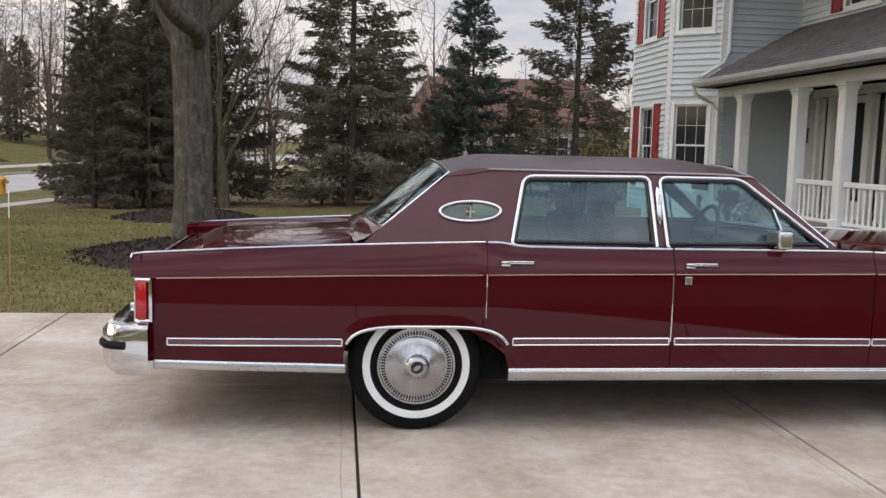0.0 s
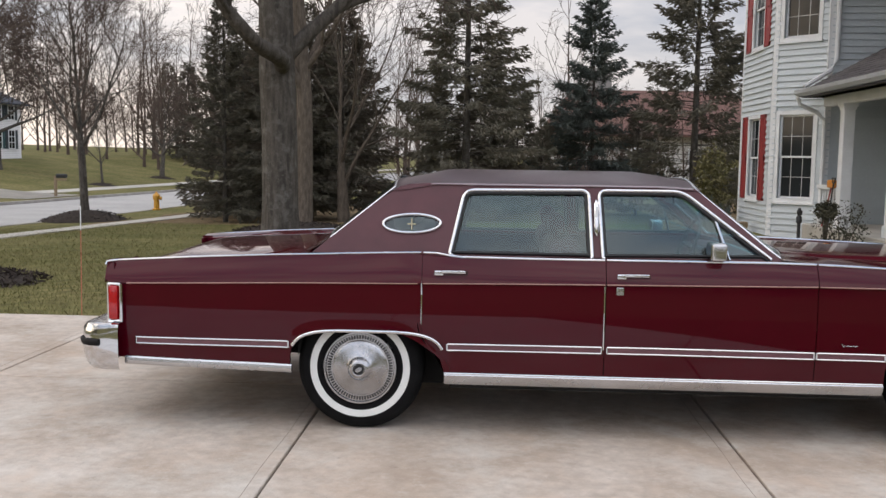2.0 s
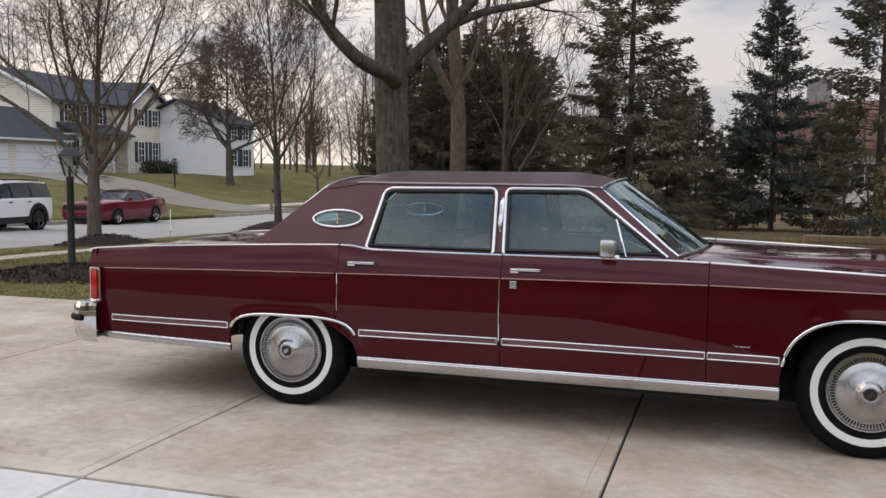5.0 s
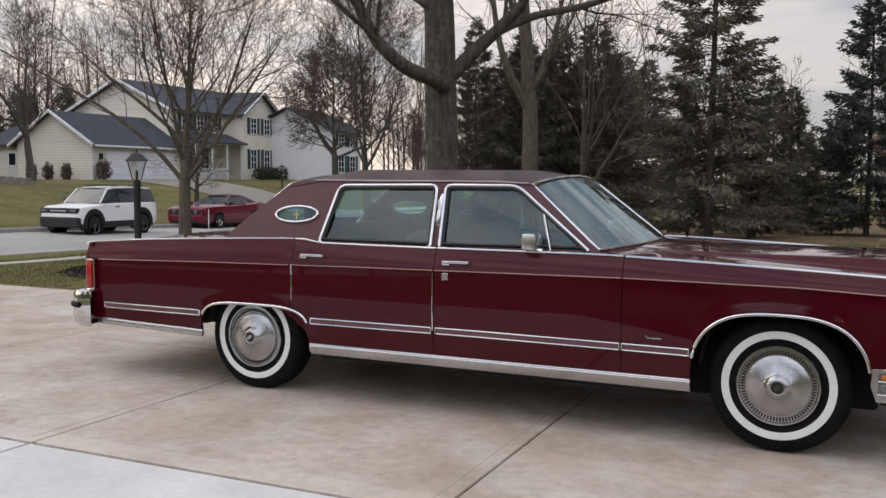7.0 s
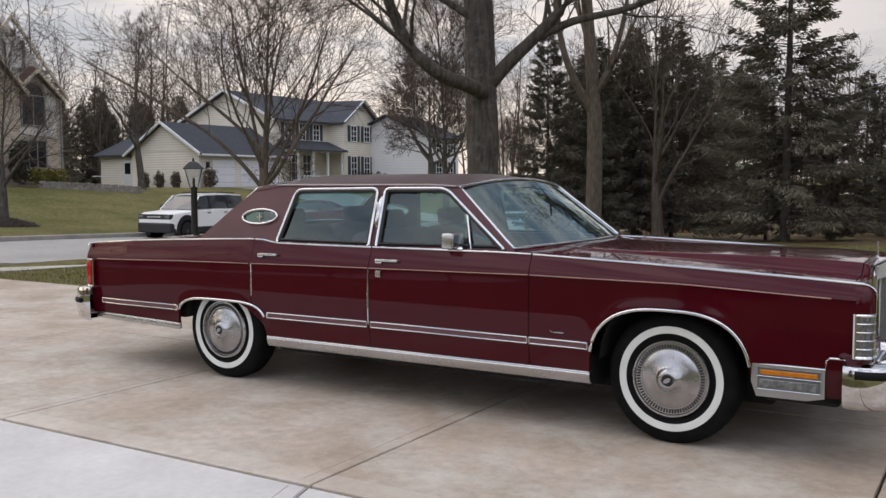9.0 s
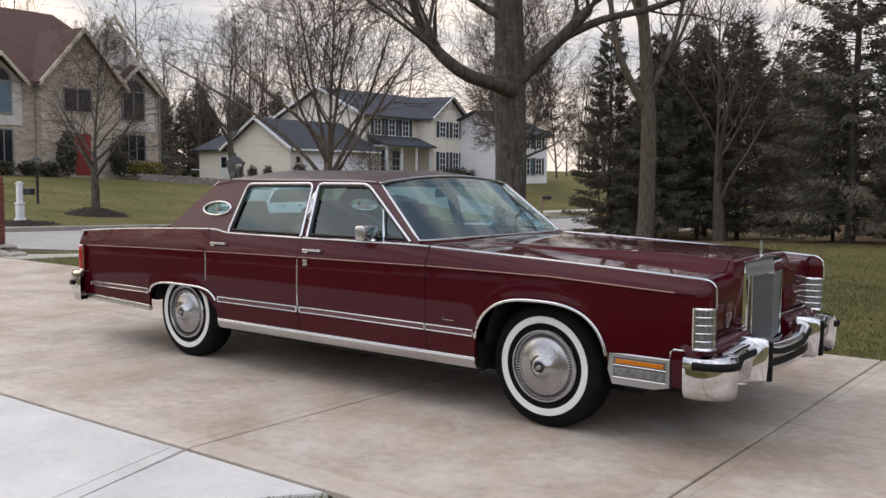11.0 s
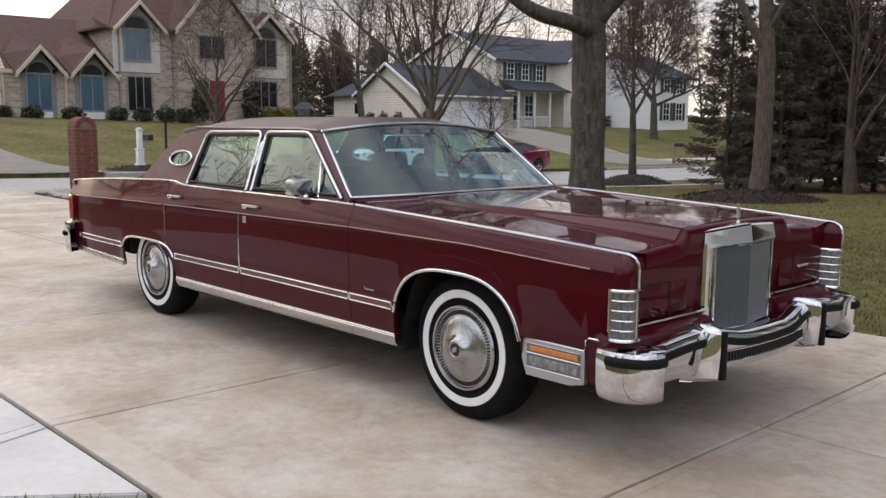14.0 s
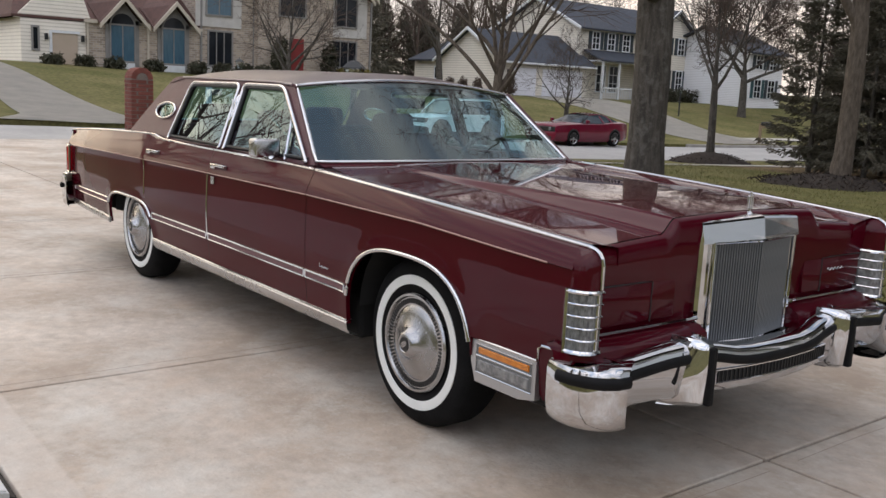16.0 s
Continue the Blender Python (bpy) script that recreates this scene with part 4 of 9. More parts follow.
for u in (48.4, 50.2, 52.0, 53.8):
    plank(cream, "porch_post", E2, u, u + 0.14, 1.6, 1.74, Z, 3.85, M_WHITE)
plank(cream, "porch_rail", E2, 48.4, 52.0, 1.62, 1.70, 1.9, 2.0, M_WHITE)
for i in range(17):
    plank(cream, "porch_baluster", E2, 48.6 + i * 0.2, 48.65 + i * 0.2, 1.64, 1.68, Z + 0.2, 1.9, M_WHITE)
M_BRUSH = mat("brown_clipped_twigs", (0.17, 0.13, 0.105), (0.115, 0.088, 0.07), rough=0.9, scale=3, vary=0.3, spec=0.1)
for i, u in enumerate((-48.2, -46.7, -45.1)):
    leafy("clipped_shrub", "clipped brown shrub against the garage wall", u, 38.3, Z - 0.05, 0.36, 0.62, 1300, 40 + i, M_BRUSH, 0.07)
leafy("clipped_shrub", "clipped brown shrub at the garage corner", -43.0, 39.4, Z, 0.5, 0.72, 1500, 44, M_BRUSH, 0.07)
for i, (u, s) in enumerate(((55.3, 0.75), (56.4, 0.65), (57.8, 0.85))):
    leafy("dark_shrub", "dark evergreen shrub under the windows", -42.0, u, Z, s, 0.6, 700, 46 + i, M_SHRUB, 0.12)

# white house beyond it
white = thing("white_house", "white-sided two-storey house half hidden by trees", "house", -2.6)
block(white, rect(-43, -34.4, 58, 62.4), 0.6, 5.2, M_WHITEB)
slab_roof(white, [[(-33.9, 57.5, 5.1), (-33.9, 62.9, 5.1), (-38.7, 62.9, 7.1), (-38.7, 57.5, 7.1)], [(-43.5, 57.5, 5.1), (-38.7, 57.5, 7.1), (-38.7, 62.9, 7.1), (-43.5, 62.9, 5.1)]], M_ROOF_B)
gable_wall(white, at_wall(SOUTH, 58), -43, -34.4, 5.15, 6.95, M_WHITEB)
E4 = at_wall(EAST, -34.4)
for u in (58.8, 60.6):
    far_window(white, E4, u, u + 0.8, 1.8, 3.1, M_WHITE, M_PANE, (2, 3), shut=mat("teal_shutter", (0.03, 0.09, 0.10), rough=0.6) if u == 58.8 else M_SHUTB)
    far_window(white, E4, u, u + 0.8, 3.95, 4.9, M_WHITE, M_PANE, (2, 3), shut=M_SHUTB)

# brick house with the arched windows
brick = thing("brick_house", "large tan brick house with arched windows and a steep brown roof", "house")
Z = 1.45
E = at_wall(EAST, -43.0)
# garage wing in pale siding
block(brick, rect(-55, -43.05, 8.3, 11.3), Z - 0.8, 3.75, M_CREAMB)
gable_wall(brick, at_wall(EAST, -43.05), 8.0, 11.6, 3.7, 6.4, M_CREAMB, dx=0.9)
plank(brick, "garage_door", at_wall(EAST, -43.05), 9.70, 10.90, 0.0, 0.05, Z, 3.10, M_BEIGE, "beige panelled garage door")
plank(brick, "door_frame", at_wall(EAST, -43.05), 9.58, 9.70, 0.0, 0.10, Z, 3.22, M_WHITE)
plank(brick, "door_frame", at_wall(EAST, -43.05), 9.70, 11.0, 0.0, 0.10, 3.10, 3.22, M_WHITE)
far_window(brick, at_wall(EAST, -43.05), 8.85, 9.05, 2.3, 3.3, M_GREYTRIM, M_PANE, (1, 1))
for u in (9.35, 11.05):
    plank(brick, "wall_lantern", at_wall(EAST, -43.05), u, u + 0.14, 0.05, 0.2, 2.75, 3.05, M_BLACKM)
# low wing with two arched windows
block(brick, rect(-54, -43.0, 11.3, 17.3), Z - 0.8, 3.90, M_TANBRICK)
slab_roof(brick, [[(-43.02, 7.9, 3.86), (-43.02, 17.7, 3.86), (-48.5, 17.7, 7.05), (-48.5, 9.6, 7.05)], [(-55, 7.9, 3.8), (-48.5, 9.6, 7.05), (-48.5, 17.7, 7.05), (-55, 17.7, 3.8)], [(-43.02, 7.9, 3.86), (-48.5, 9.6, 7.05), (-55, 7.9, 3.8)]], M_ROOF_R, label="steep brown shingled wing roof")
for u0, u1 in ((11.2, 11.85), (14.30, 14.52), (16.97, 17.3)):
    plank(brick, "gutter", E, u0, u1, 0.02, 0.14, 3.70, 3.84, M_CREAM)
for k in (13.08, 15.74):
    plank(brick, "window_surround", E, k - 0.85, k + 0.85, 0.0, 0.05, Z, 3.95, M_GREYTRIM)
    gable_wall(brick, at_wall(EAST, -42.95), k - 1.0, k + 1.0, 3.75, 4.95, M_GREYTRIM)
    slab_roof(brick, [[(-42.45, k - 1.25, 3.72), (-42.45, k, 5.08), (-46.6, k, 5.98), (-44.5, k - 1.25, 4.8)], [(-42.45, k, 5.08), (-42.45, k + 1.25, 3.72), (-44.5, k + 1.25, 4.8), (-46.6, k, 5.98)]], M_ROOF_R)
    rake(brick, at_wall(EAST, -42.95), k - 1.25, k + 1.25, 3.70, 5.08, M_CREAM, out=0.55, w=0.22)
    far_window(brick, at_wall(EAST, -42.94), k - 0.58, k + 0.58, 1.95, 3.72, M_GREYTRIM, M_BLUEPANE, (2, 1), arch=0.56)
    plank(brick, "panel", at_wall(EAST, -42.94), k - 0.6, k + 0.6, 0.0, 0.06, Z + 0.05, Z + 0.40, M_WHITE)
for u in (11.32, 14.35):
    plank(brick, "downpipe", E, u, u + 0.09, 0.02, 0.10, Z, 3.7, M_CREAM)
# two-storey body
block(brick, rect(-55, -43.0, 17.3, 28.0), Z - 0.8, 6.40, M_TANBRICK)
slab_roof(brick, [[(-43.02, 16.8, 6.42), (-43.02, 28.5, 6.42), (-48.5, 24.5, 11.0), (-48.5, 20.0, 11.0)], [(-55.5, 16.8, 6.25), (-43.02, 16.8, 6.42), (-48.5, 20.0, 11.0)], [(-43.02, 28.5, 6.42), (-55.5, 28.5, 6.25), (-48.5, 24.5, 11.0)], [(-55.5, 28.5, 6.25), (-55.5, 16.8, 6.25), (-48.5, 20.0, 11.0), (-48.5, 24.5, 11.0)]], M_ROOF_R, label="steep brown hipped roof")
for k, hw, zt, m in ((18.25, 1.30, 7.65, M_STUCCO), (26.2, 1.45, 7.65, M_STUCCO)):
    plank(brick, "stucco_panel", E, k - hw, k + hw, 0.0, 0.06, 4.0, 6.35, M_STUCCO)
    gable_wall(brick, at_wall(EAST, -42.94), k - hw, k + hw, 6.3, zt - 0.1, m)
    slab_roof(brick, [[(-42.35, k - hw - 0.2, 6.15), (-42.35, k, zt + 0.05), (-46, k, zt + 0.7), (-45, k - hw - 0.2, 6.9)], [(-42.35, k, zt + 0.05), (-42.35, k + hw + 0.2, 6.15), (-45, k + hw + 0.2, 6.9), (-46, k, zt + 0.7)]], M_ROOF_R)
    rake(brick, at_wall(EAST, -42.94), k - hw - 0.2, k + hw + 0.2, 6.15, zt + 0.05, M_CREAM, out=0.62, w=0.2)
    far_window(brick, at_wall(EAST, -42.93), k - 0.68, k + 0.68, 4.65, 6.25, M_GREYTRIM, M_BLUEPANE if k < 20 else M_PANE, (2, 1), arch=0.66)
# big brick gable round the door, half-timbered gable behind
block(brick, rect(-44, -42.4, 20.3, 25.0), Z - 0.8, 6.45, M_TANBRICK)
gable_wall(brick, at_wall(EAST, -42.4), 20.3, 25.0, 6.43, 9.2, M_TANBRICK)
slab_roof(brick, [[(-41.9, 20.0, 6.3), (-41.9, 22.65, 9.4), (-48.5, 22.65, 9.6), (-48.5, 20.0, 6.6)], [(-41.9, 22.65, 9.4), (-41.9, 25.3, 6.3), (-48.5, 25.3, 6.6), (-48.5, 22.65, 9.6)]], M_ROOF_R)
rake(brick, at_wall(EAST, -42.4), 20.0, 25.3, 6.3, 9.4, M_CREAM, out=0.52, w=0.24)
gable_wall(brick, at_wall(EAST, -43.2), 22.0, 28.3, 6.4, 10.4, M_STUCCO, dx=-0.4)
rake(brick, at_wall(EAST, -43.2), 21.6, 28.4, 6.3, 10.5, M_CREAM, out=0.45, w=0.24)
for u in (23.4, 24.6, 25.8):
    plank(brick, "timber", at_wall(EAST, -43.15), u, u + 0.14, 0.0, 0.06, 6.4, 9.2, M_GREYTRIM)
plank(brick, "timber", at_wall(EAST, -43.15), 23.0, 27.4, 0.0, 0.07, 7.55, 7.72, M_GREYTRIM)
EB = at_wall(EAST, -42.4)
far_window(brick, EB, 21.6, 23.15, 4.9, 6.1, M_GREYTRIM, M_PANE, (2, 1))
plank(brick, "front_door", EB, 22.2, 23.1, 0.0, 0.06, Z, 3.7, M_REDDOOR, "red front door")
far_window(brick, E, 17.7, 19.0, 2.0, 3.75, M_GREYTRIM, M_PANE, (3, 1))
far_window(brick, E, 25.35, 26.95, 2.3, 3.75, M_GREYTRIM, M_PANE, (3, 1))
for k, hw in ((18.35, 0.85), (26.15, 1.0)):
    plank(brick, "stucco_panel", E, k - hw, k + hw, 0.0, 0.03, Z, 2.0, M_STUCCO)
for u in (17.2, 20.25, 25.05, 27.9):
    plank(brick, "downpipe", E, u, u + 0.10, 0.02, 0.10, Z, 6.3, M_GREYTRIM)
for i, u in enumerate((9.4, 10.9, 12.3, 14.3, 16.6, 18.0, 19.3, 20.4)):
    leafy("round_shrub", "clipped dark round shrub along the brick house", -41.9, u, Z - 0.08, 0.55, 0.38, 650, 60 + i, M_SHRUB, 0.11)
for i, (u, rz) in enumerate(((21.3, 1.2), (24.4, 1.15))):
    leafy("cone_shrub", "dark upright evergreen beside the door", -41.7, u, Z - 0.1, 0.5, rz, 1200, 80 + i, M_SHRUB, 0.13)
for i, u in enumerate((25.6, 26.6)):
    leafy("golden_shrub", "yellow-green clipped shrub under the window", -41.8, u, Z - 0.05, 0.72, 0.42, 900, 84 + i, M_YSHRUB, 0.10)

# brown-roofed house beyond the spruces
back = thing("back_house", "distant house with a red-brown roof behind the spruces", "house")
block(back, rect(2.5, 16, 52, 62), -0.5, 3.2, M_STUCCO)
slab_roof(back, [[(1.8, 51, 3.1), (16.6, 51, 3.1), (14.5, 57, 6.2), (4.0, 57, 6.2)], [(1.8, 51, 3.1), (4.0, 57, 6.2), (1.8, 63, 3.1)]], mat("red_brown_roof", (0.135, 0.068, 0.055), (0.10, 0.052, 0.043), rough=0.9, scale=2, fine=0.2))
S = at_wall(SOUTH, 52.0)
for u in (4.0, 7.5, 11.0):
    far_window(back, S, u, u + 1.4, 0.8, 2.2, M_WHITE, M_PANE, (2, 2))
plank(back, "chimney", Matrix.Translation((6.0, 57.5, 0)), -0.7, 0.7, -0.6, 0.6, 4.0, 7.6, M_GREYTRIM, "grey chimney")

# planting by the grey house
leafy("porch_shrub", "small round clipped shrub in front of the porch", 4.3, 8.85, 0.0, 0.17, 0.15, 900, 90, M_SHRUB, 0.035, base=0.62)
leafy("twiggy_shrub", "thin twiggy shrub in front of the porch rail", 4.2, 7.95, 0.0, 0.42, 0.42, 700, 91, M_SHRUB, 0.03, base=0.15)
leafy("bank_shrub", "low brown shrub by the house corner", 3.0, 14.2, 0.0, 0.55, 0.35, 900, 92, M_TWIG, 0.05)
bm = bmesh.new()
box(bm, 2.2, 4.1, 12.55, 12.75, -0.05, 0.20, 0.02)
box(bm, 2.25, 4.1, 12.55, 12.75, 0.205, 0.34, 0.02)
tagged(link_mesh("garden_wall", bm, M_WOOD), "low timber edging of the bed by the house", "edging", kind="structure")


# ---- the maroon sedan ----
M_PAINT = mat("maroon_paint", (0.058, 0.0008, 0.0060), (0.050, 0.0007, 0.0052), rough=0.4, scale=3, coat=0.9, spec=0.03)
pn, pl_ = M_PAINT.node_tree.nodes, M_PAINT.node_tree.links
p_lw = pn.new("ShaderNodeLayerWeight")
p_lw.inputs[0].default_value = 0.5
p_mr = pn.new("ShaderNodeMapRange")  # gloss of the clear coat grows towards grazing view
p_mr.inputs[1].default_value, p_mr.inputs[2].default_value = 0.62, 0.86
p_mr.inputs[3].default_value, p_mr.inputs[4].default_value = 0.25, 1.0
pn["Principled BSDF"].inputs["Coat IOR"].default_value = 1.85
pl_.new(p_lw.outputs["Facing"], p_mr.inputs[0])
pl_.new(p_mr.outputs[0], pn["Principled BSDF"].inputs["Coat Weight"])
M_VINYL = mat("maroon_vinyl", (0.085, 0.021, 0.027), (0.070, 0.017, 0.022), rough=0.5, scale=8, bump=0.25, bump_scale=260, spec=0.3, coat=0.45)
M_VINYL.node_tree.nodes["Principled BSDF"].inputs["Coat Roughness"].default_value = 0.38
# sail-panel vinyl made paler and glossier: the sky's sheen put into colour and coat
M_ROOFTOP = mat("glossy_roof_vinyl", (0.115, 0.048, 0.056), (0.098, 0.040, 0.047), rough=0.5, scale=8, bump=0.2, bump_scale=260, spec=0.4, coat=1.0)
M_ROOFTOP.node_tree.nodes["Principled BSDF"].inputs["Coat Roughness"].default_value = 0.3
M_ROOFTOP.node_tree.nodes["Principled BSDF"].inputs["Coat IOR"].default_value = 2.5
M_CHROME = mat("chrome", (0.70, 0.70, 0.715), (0.64, 0.64, 0.66), rough=0.06, metal=1.0, scale=2, rough_vary=0.02)
M_SATIN = mat("satin_steel", (0.58, 0.58, 0.59), (0.50, 0.50, 0.51), rough=0.26, metal=1.0, scale=6, rough_vary=0.05)
M_SILVER = mat("silver_panel", (0.48, 0.48, 0.49), (0.44, 0.44, 0.45), rough=0.32, metal=0.8, scale=6)
M_TYRE = mat("tyre_rubber", (0.007, 0.007, 0.0075), (0.012, 0.012, 0.0125), rough=0.7, scale=10, fine=0.2, spec=0.06)
M_WWALL = mat("whitewall_rubber", (0.78, 0.79, 0.77), (0.70, 0.71, 0.69), rough=0.6, scale=8)
M_BLACK = mat("black_trim", (0.010, 0.010, 0.011), rough=0.45, scale=10)
M_RUBBER = mat("bumper_rubber", (0.006, 0.006, 0.0065), (0.010, 0.010, 0.0105), rough=0.6, scale=14, spec=0.15)
M_UNDER = mat("underbody", (0.008, 0.008, 0.008), rough=0.9, scale=4)
M_SEAT = mat("maroon_velour", (0.075, 0.022, 0.028), (0.05, 0.015, 0.02), rough=0.85, scale=5, fine=0.2)
M_DASH = mat("maroon_dash", (0.05, 0.014, 0.018), rough=0.6, scale=6)
M_LENS = mat("red_lens", (0.42, 0.008, 0.012), (0.34, 0.006, 0.010), rough=0.12, scale=40, coat=0.6)
M_AMBER = mat("amber_lens", (0.62, 0.20, 0.012), (0.5, 0.15, 0.01), rough=0.15, scale=40, coat=0.6)
M_CLEAR = mat("ribbed_clear_lens", (0.30, 0.305, 0.31), (0.12, 0.122, 0.126), rough=0.2, scale=46, stretch=(1, 3, 1), metal=0.3, coat=0.35)
M_GRILLE = mat("grey_grille_bar", (0.19, 0.20, 0.21), (0.15, 0.16, 0.17), rough=0.36, metal=0.6, scale=8)
M_PIN = mat("tan_pinstripe", (0.42, 0.24, 0.20), rough=0.35, scale=5)
M_INSERT = mat("maroon_trim_vinyl", (0.15, 0.062, 0.075), (0.12, 0.05, 0.06), rough=0.45, scale=9)
M_STEELB = mat("brushed_cover", (0.47, 0.47, 0.48), (0.38, 0.38, 0.39), rough=0.24, metal=1.0, scale=12, rough_vary=0.06)
M_AUTOGLASS = glass_mat("tinted_car_glass", (0.66, 0.89, 0.93), 0.96, 0.0, 0.09, 3.0)
M_MIRROR = mat("mirror_glass", (0.6, 0.6, 0.6), rough=0.02, metal=1.0, scale=1)
M_GOLD = mat("gold_emblem", (0.72, 0.66, 0.45), rough=0.35, metal=0.2, scale=9)

car = thing("car", "long maroon four-door vintage sedan with chrome trim and whitewall tyres", "car")


def tab(rows, x):
    if x <= rows[0][0]:
        return rows[0][1]
    for (a, va), (b, vb) in zip(rows, rows[1:]):
        if x <= b:
            return va + (vb - va) * (x - a) / (b - a)
    return rows[-1][1]


WIDE = [(-3.02, 0.955), (-2.6, 0.978), (-2.0, 0.992), (-1.2, 1.000), (0.4, 1.004), (1.7, 1.002), (2.2, 0.994), (2.6, 0.976)]
TOPZ = [(-3.02, 0.920), (-2.55, 0.951), (-2.1, 0.973), (-1.6, 0.992), (-1.3, 1.002), (-1.20, 1.000), (-1.12, 0.992), (-1.05, 0.982), (-0.3, 0.978), (0.60, 0.980), (0.84, 0.976), (1.2, 0.963), (1.46, 0.953), (1.73, 0.942), (2.2, 0.919), (2.6, 0.895)]
FOLD = [(-3.02, 0.800), (-2.0, 0.828), (-0.8, 0.848), (0.81, 0.866), (1.7, 0.862), (2.5, 0.826)]
ARCHES = ((-1.574, 0.428, 0.572, 4.0), (1.612, 0.430, 0.722, 2.75))
SILL = 0.335


def wide(x):
    return tab(WIDE, x)


def topz(x):
    return tab(TOPZ, x)


def fold(x):
    return tab(FOLD, x)


def low(x, front=False):
    for xc, hw, zt, n in ARCHES:
        t = abs(x - xc) / hw
        if t < 1:
            return SILL + (zt - SILL) * (1 - t ** n) ** (1 / n)
    if front and x > 2.042:
        return 0.49 if x < 2.385 else 0.36
    return SILL if x > -2 else 0.335 + 0.05 * (-2 - x) / 1.0


def half(x, z):
    """Half width of the body side at x and height z."""
    w, zc, zt = wide(x), fold(x), topz(x)
    if z <= zc - 0.002:
        y = w - 0.006 - 0.19 * (z - 0.67) ** 2
        for xc, hw, za, n in ARCHES:
            t, s = abs(x - xc) / hw, max(0.0, (z - SILL) / (za - SILL))
            d = ((t ** n + s ** n) ** (1 / n) - 1) * 0.36
            if d > -0.02:
                y += 0.007 * math.exp(-(d / 0.04) ** 2)
        return y
    s = min(1.0, (z - zc) / (zt - zc))
    return w - 0.003 - 0.050 * s ** 1.25


def skin(x0, x1, side, inner, shear=None, front=False, step=0.03, xnose=None):
    """A body panel between x0 and x1: rows of points from its lower edge over the fold to its top, then inboard."""
    xs = [x0 + (x1 - x0) * i / max(2, round((x1 - x0) / step)) for i in range(max(2, round((x1 - x0) / step)) + 1)]
    for xc, hw, *_ in ARCHES:
        for e in (-1, -0.995, -0.98, -0.95, -0.9, 0.9, 0.95, 0.98, 0.995, 1):
            if x0 < xc + e * hw < x1:
                xs.append(xc + e * hw)
    if front:
        xs += [2.043, 2.384, 2.386]
    rows = []
    for x in sorted(xs):
        zl, zc, zt = low(x, front), fold(x), topz(x)
        r = []
        zs = [zl + (zc - 0.004 - zl) * i / 12 for i in range(13)] + [zc + (zt - zc) * i / 6 for i in range(7)]
        r.append((x, half(x, zl) - 0.02, zl))
        for z in zs:
            xx = x + (shear(x, z) if shear else 0)
            if xnose:
                xx = min(xx, xnose(z))
            r.append((xx, half(x, z), z))
        xx, yt = r[-1][0], r[-1][1]
        for dy, dz in inner:
            r.append((min(xx, 2.50) if xnose and dy > 0.05 else xx, yt - dy, zt + dz))
        rows.append([(a, b * side, c) for a, b, c in r])
    bm = bmesh.new()
    sheet(bm, rows)
    return bm


def quarter_shear(x, z):
    tip = 0.046 * ease(-2.86, -3.0, x) * ease(0.795, 0.818, z)  # the blade runs out over the tail lamp
    return -max(0.0, (x + 1.62) / 0.50) * 0.158 * ease(0.37, 0.585, z) - tip


def door_shear(x, z):
    return -max(0.0, (-0.60 - x) / 0.52) * 0.158 * ease(0.37, 0.585, z)


BLADE = ((0.006, 0.004), (0.014, 0.005), (0.06, 0.001), (0.13, -0.010), (0.165, -0.018), (0.170, -0.08))
DOORTOP = ((0.006, 0.003), (0.016, 0.004), (0.05, 0.004), (0.07, -0.03))


def glass_y(z, x=-0.4):
    """Half width of the greenhouse: it leans in towards the roof and tapers to both ends."""
    return 0.886 - 0.375 * (z - 0.985) - (0.016 if x > -0.4 else 0.010) * (x + 0.4) ** 2


def rounded(poly, r, k=5):
    out = []
    n = len(poly)
    for i in range(n):
        p, a, b = Vector(poly[i]), Vector(poly[i - 1]), Vector(poly[(i + 1) % n])
        rr = r[i] if isinstance(r, (list, tuple)) else r
        u, v = (a - p), (b - p)
        rr = min(rr, u.length * 0.45, v.length * 0.45)
        p0, p1 = p + u.normalized() * rr, p + v.normalized() * rr
        for j in range(k + 1):
            t = j / k
            out.append(tuple((1 - t) ** 2 * p0 + 2 * t * (1 - t) * p + t * t * p1))
    return out


REARWIN = rounded([(-1.137, 0.986), (-1.060, 1.340), (-0.374, 1.348), (-0.358, 0.984)], [0.02, 0.055, 0.045, 0.01])
FRONTWIN = rounded([(-0.300, 0.984), (-0.320, 1.348), (0.140, 1.349), (0.604, 0.992)], [0.01, 0.045, 0.06, 0.01])
OPERA = [(-1.349 + 0.160 * math.cos(a), 1.152 + 0.050 * math.sin(a) + 0.004 * math.cos(a)) for a in [2 * math.pi * i / 40 for i in range(40)]]


def shrink(poly, d):
    c = sum((Vector(p) for p in poly), Vector((0, 0))) / len(poly)
    out = []
    n = len(poly)
    for i in range(n):
        t = (Vector(poly[(i + 1) % n]) - Vector(poly[i - 1])).normalized()
        nrm = Vector((-t.y, t.x))
        if nrm.dot(c - Vector(poly[i])) < 0:
            nrm = -nrm
        out.append(tuple(Vector(poly[i]) + nrm * d))
    return out


def on_side(poly, side, out=0.0):
    return [(x, side * (glass_y(z, x) + out), z) for x, z in poly]


def pane_bm(poly, side, out):
    bm = bmesh.new()
    bm.faces.new([bm.verts.new(p) for p in on_side(poly, side, out)])
    return bm


def loop_bm(poly, side, out, r, closed=True):
    bm = bmesh.new()
    tube(bm, on_side(poly, side, out), r, 8, closed)
    return bm


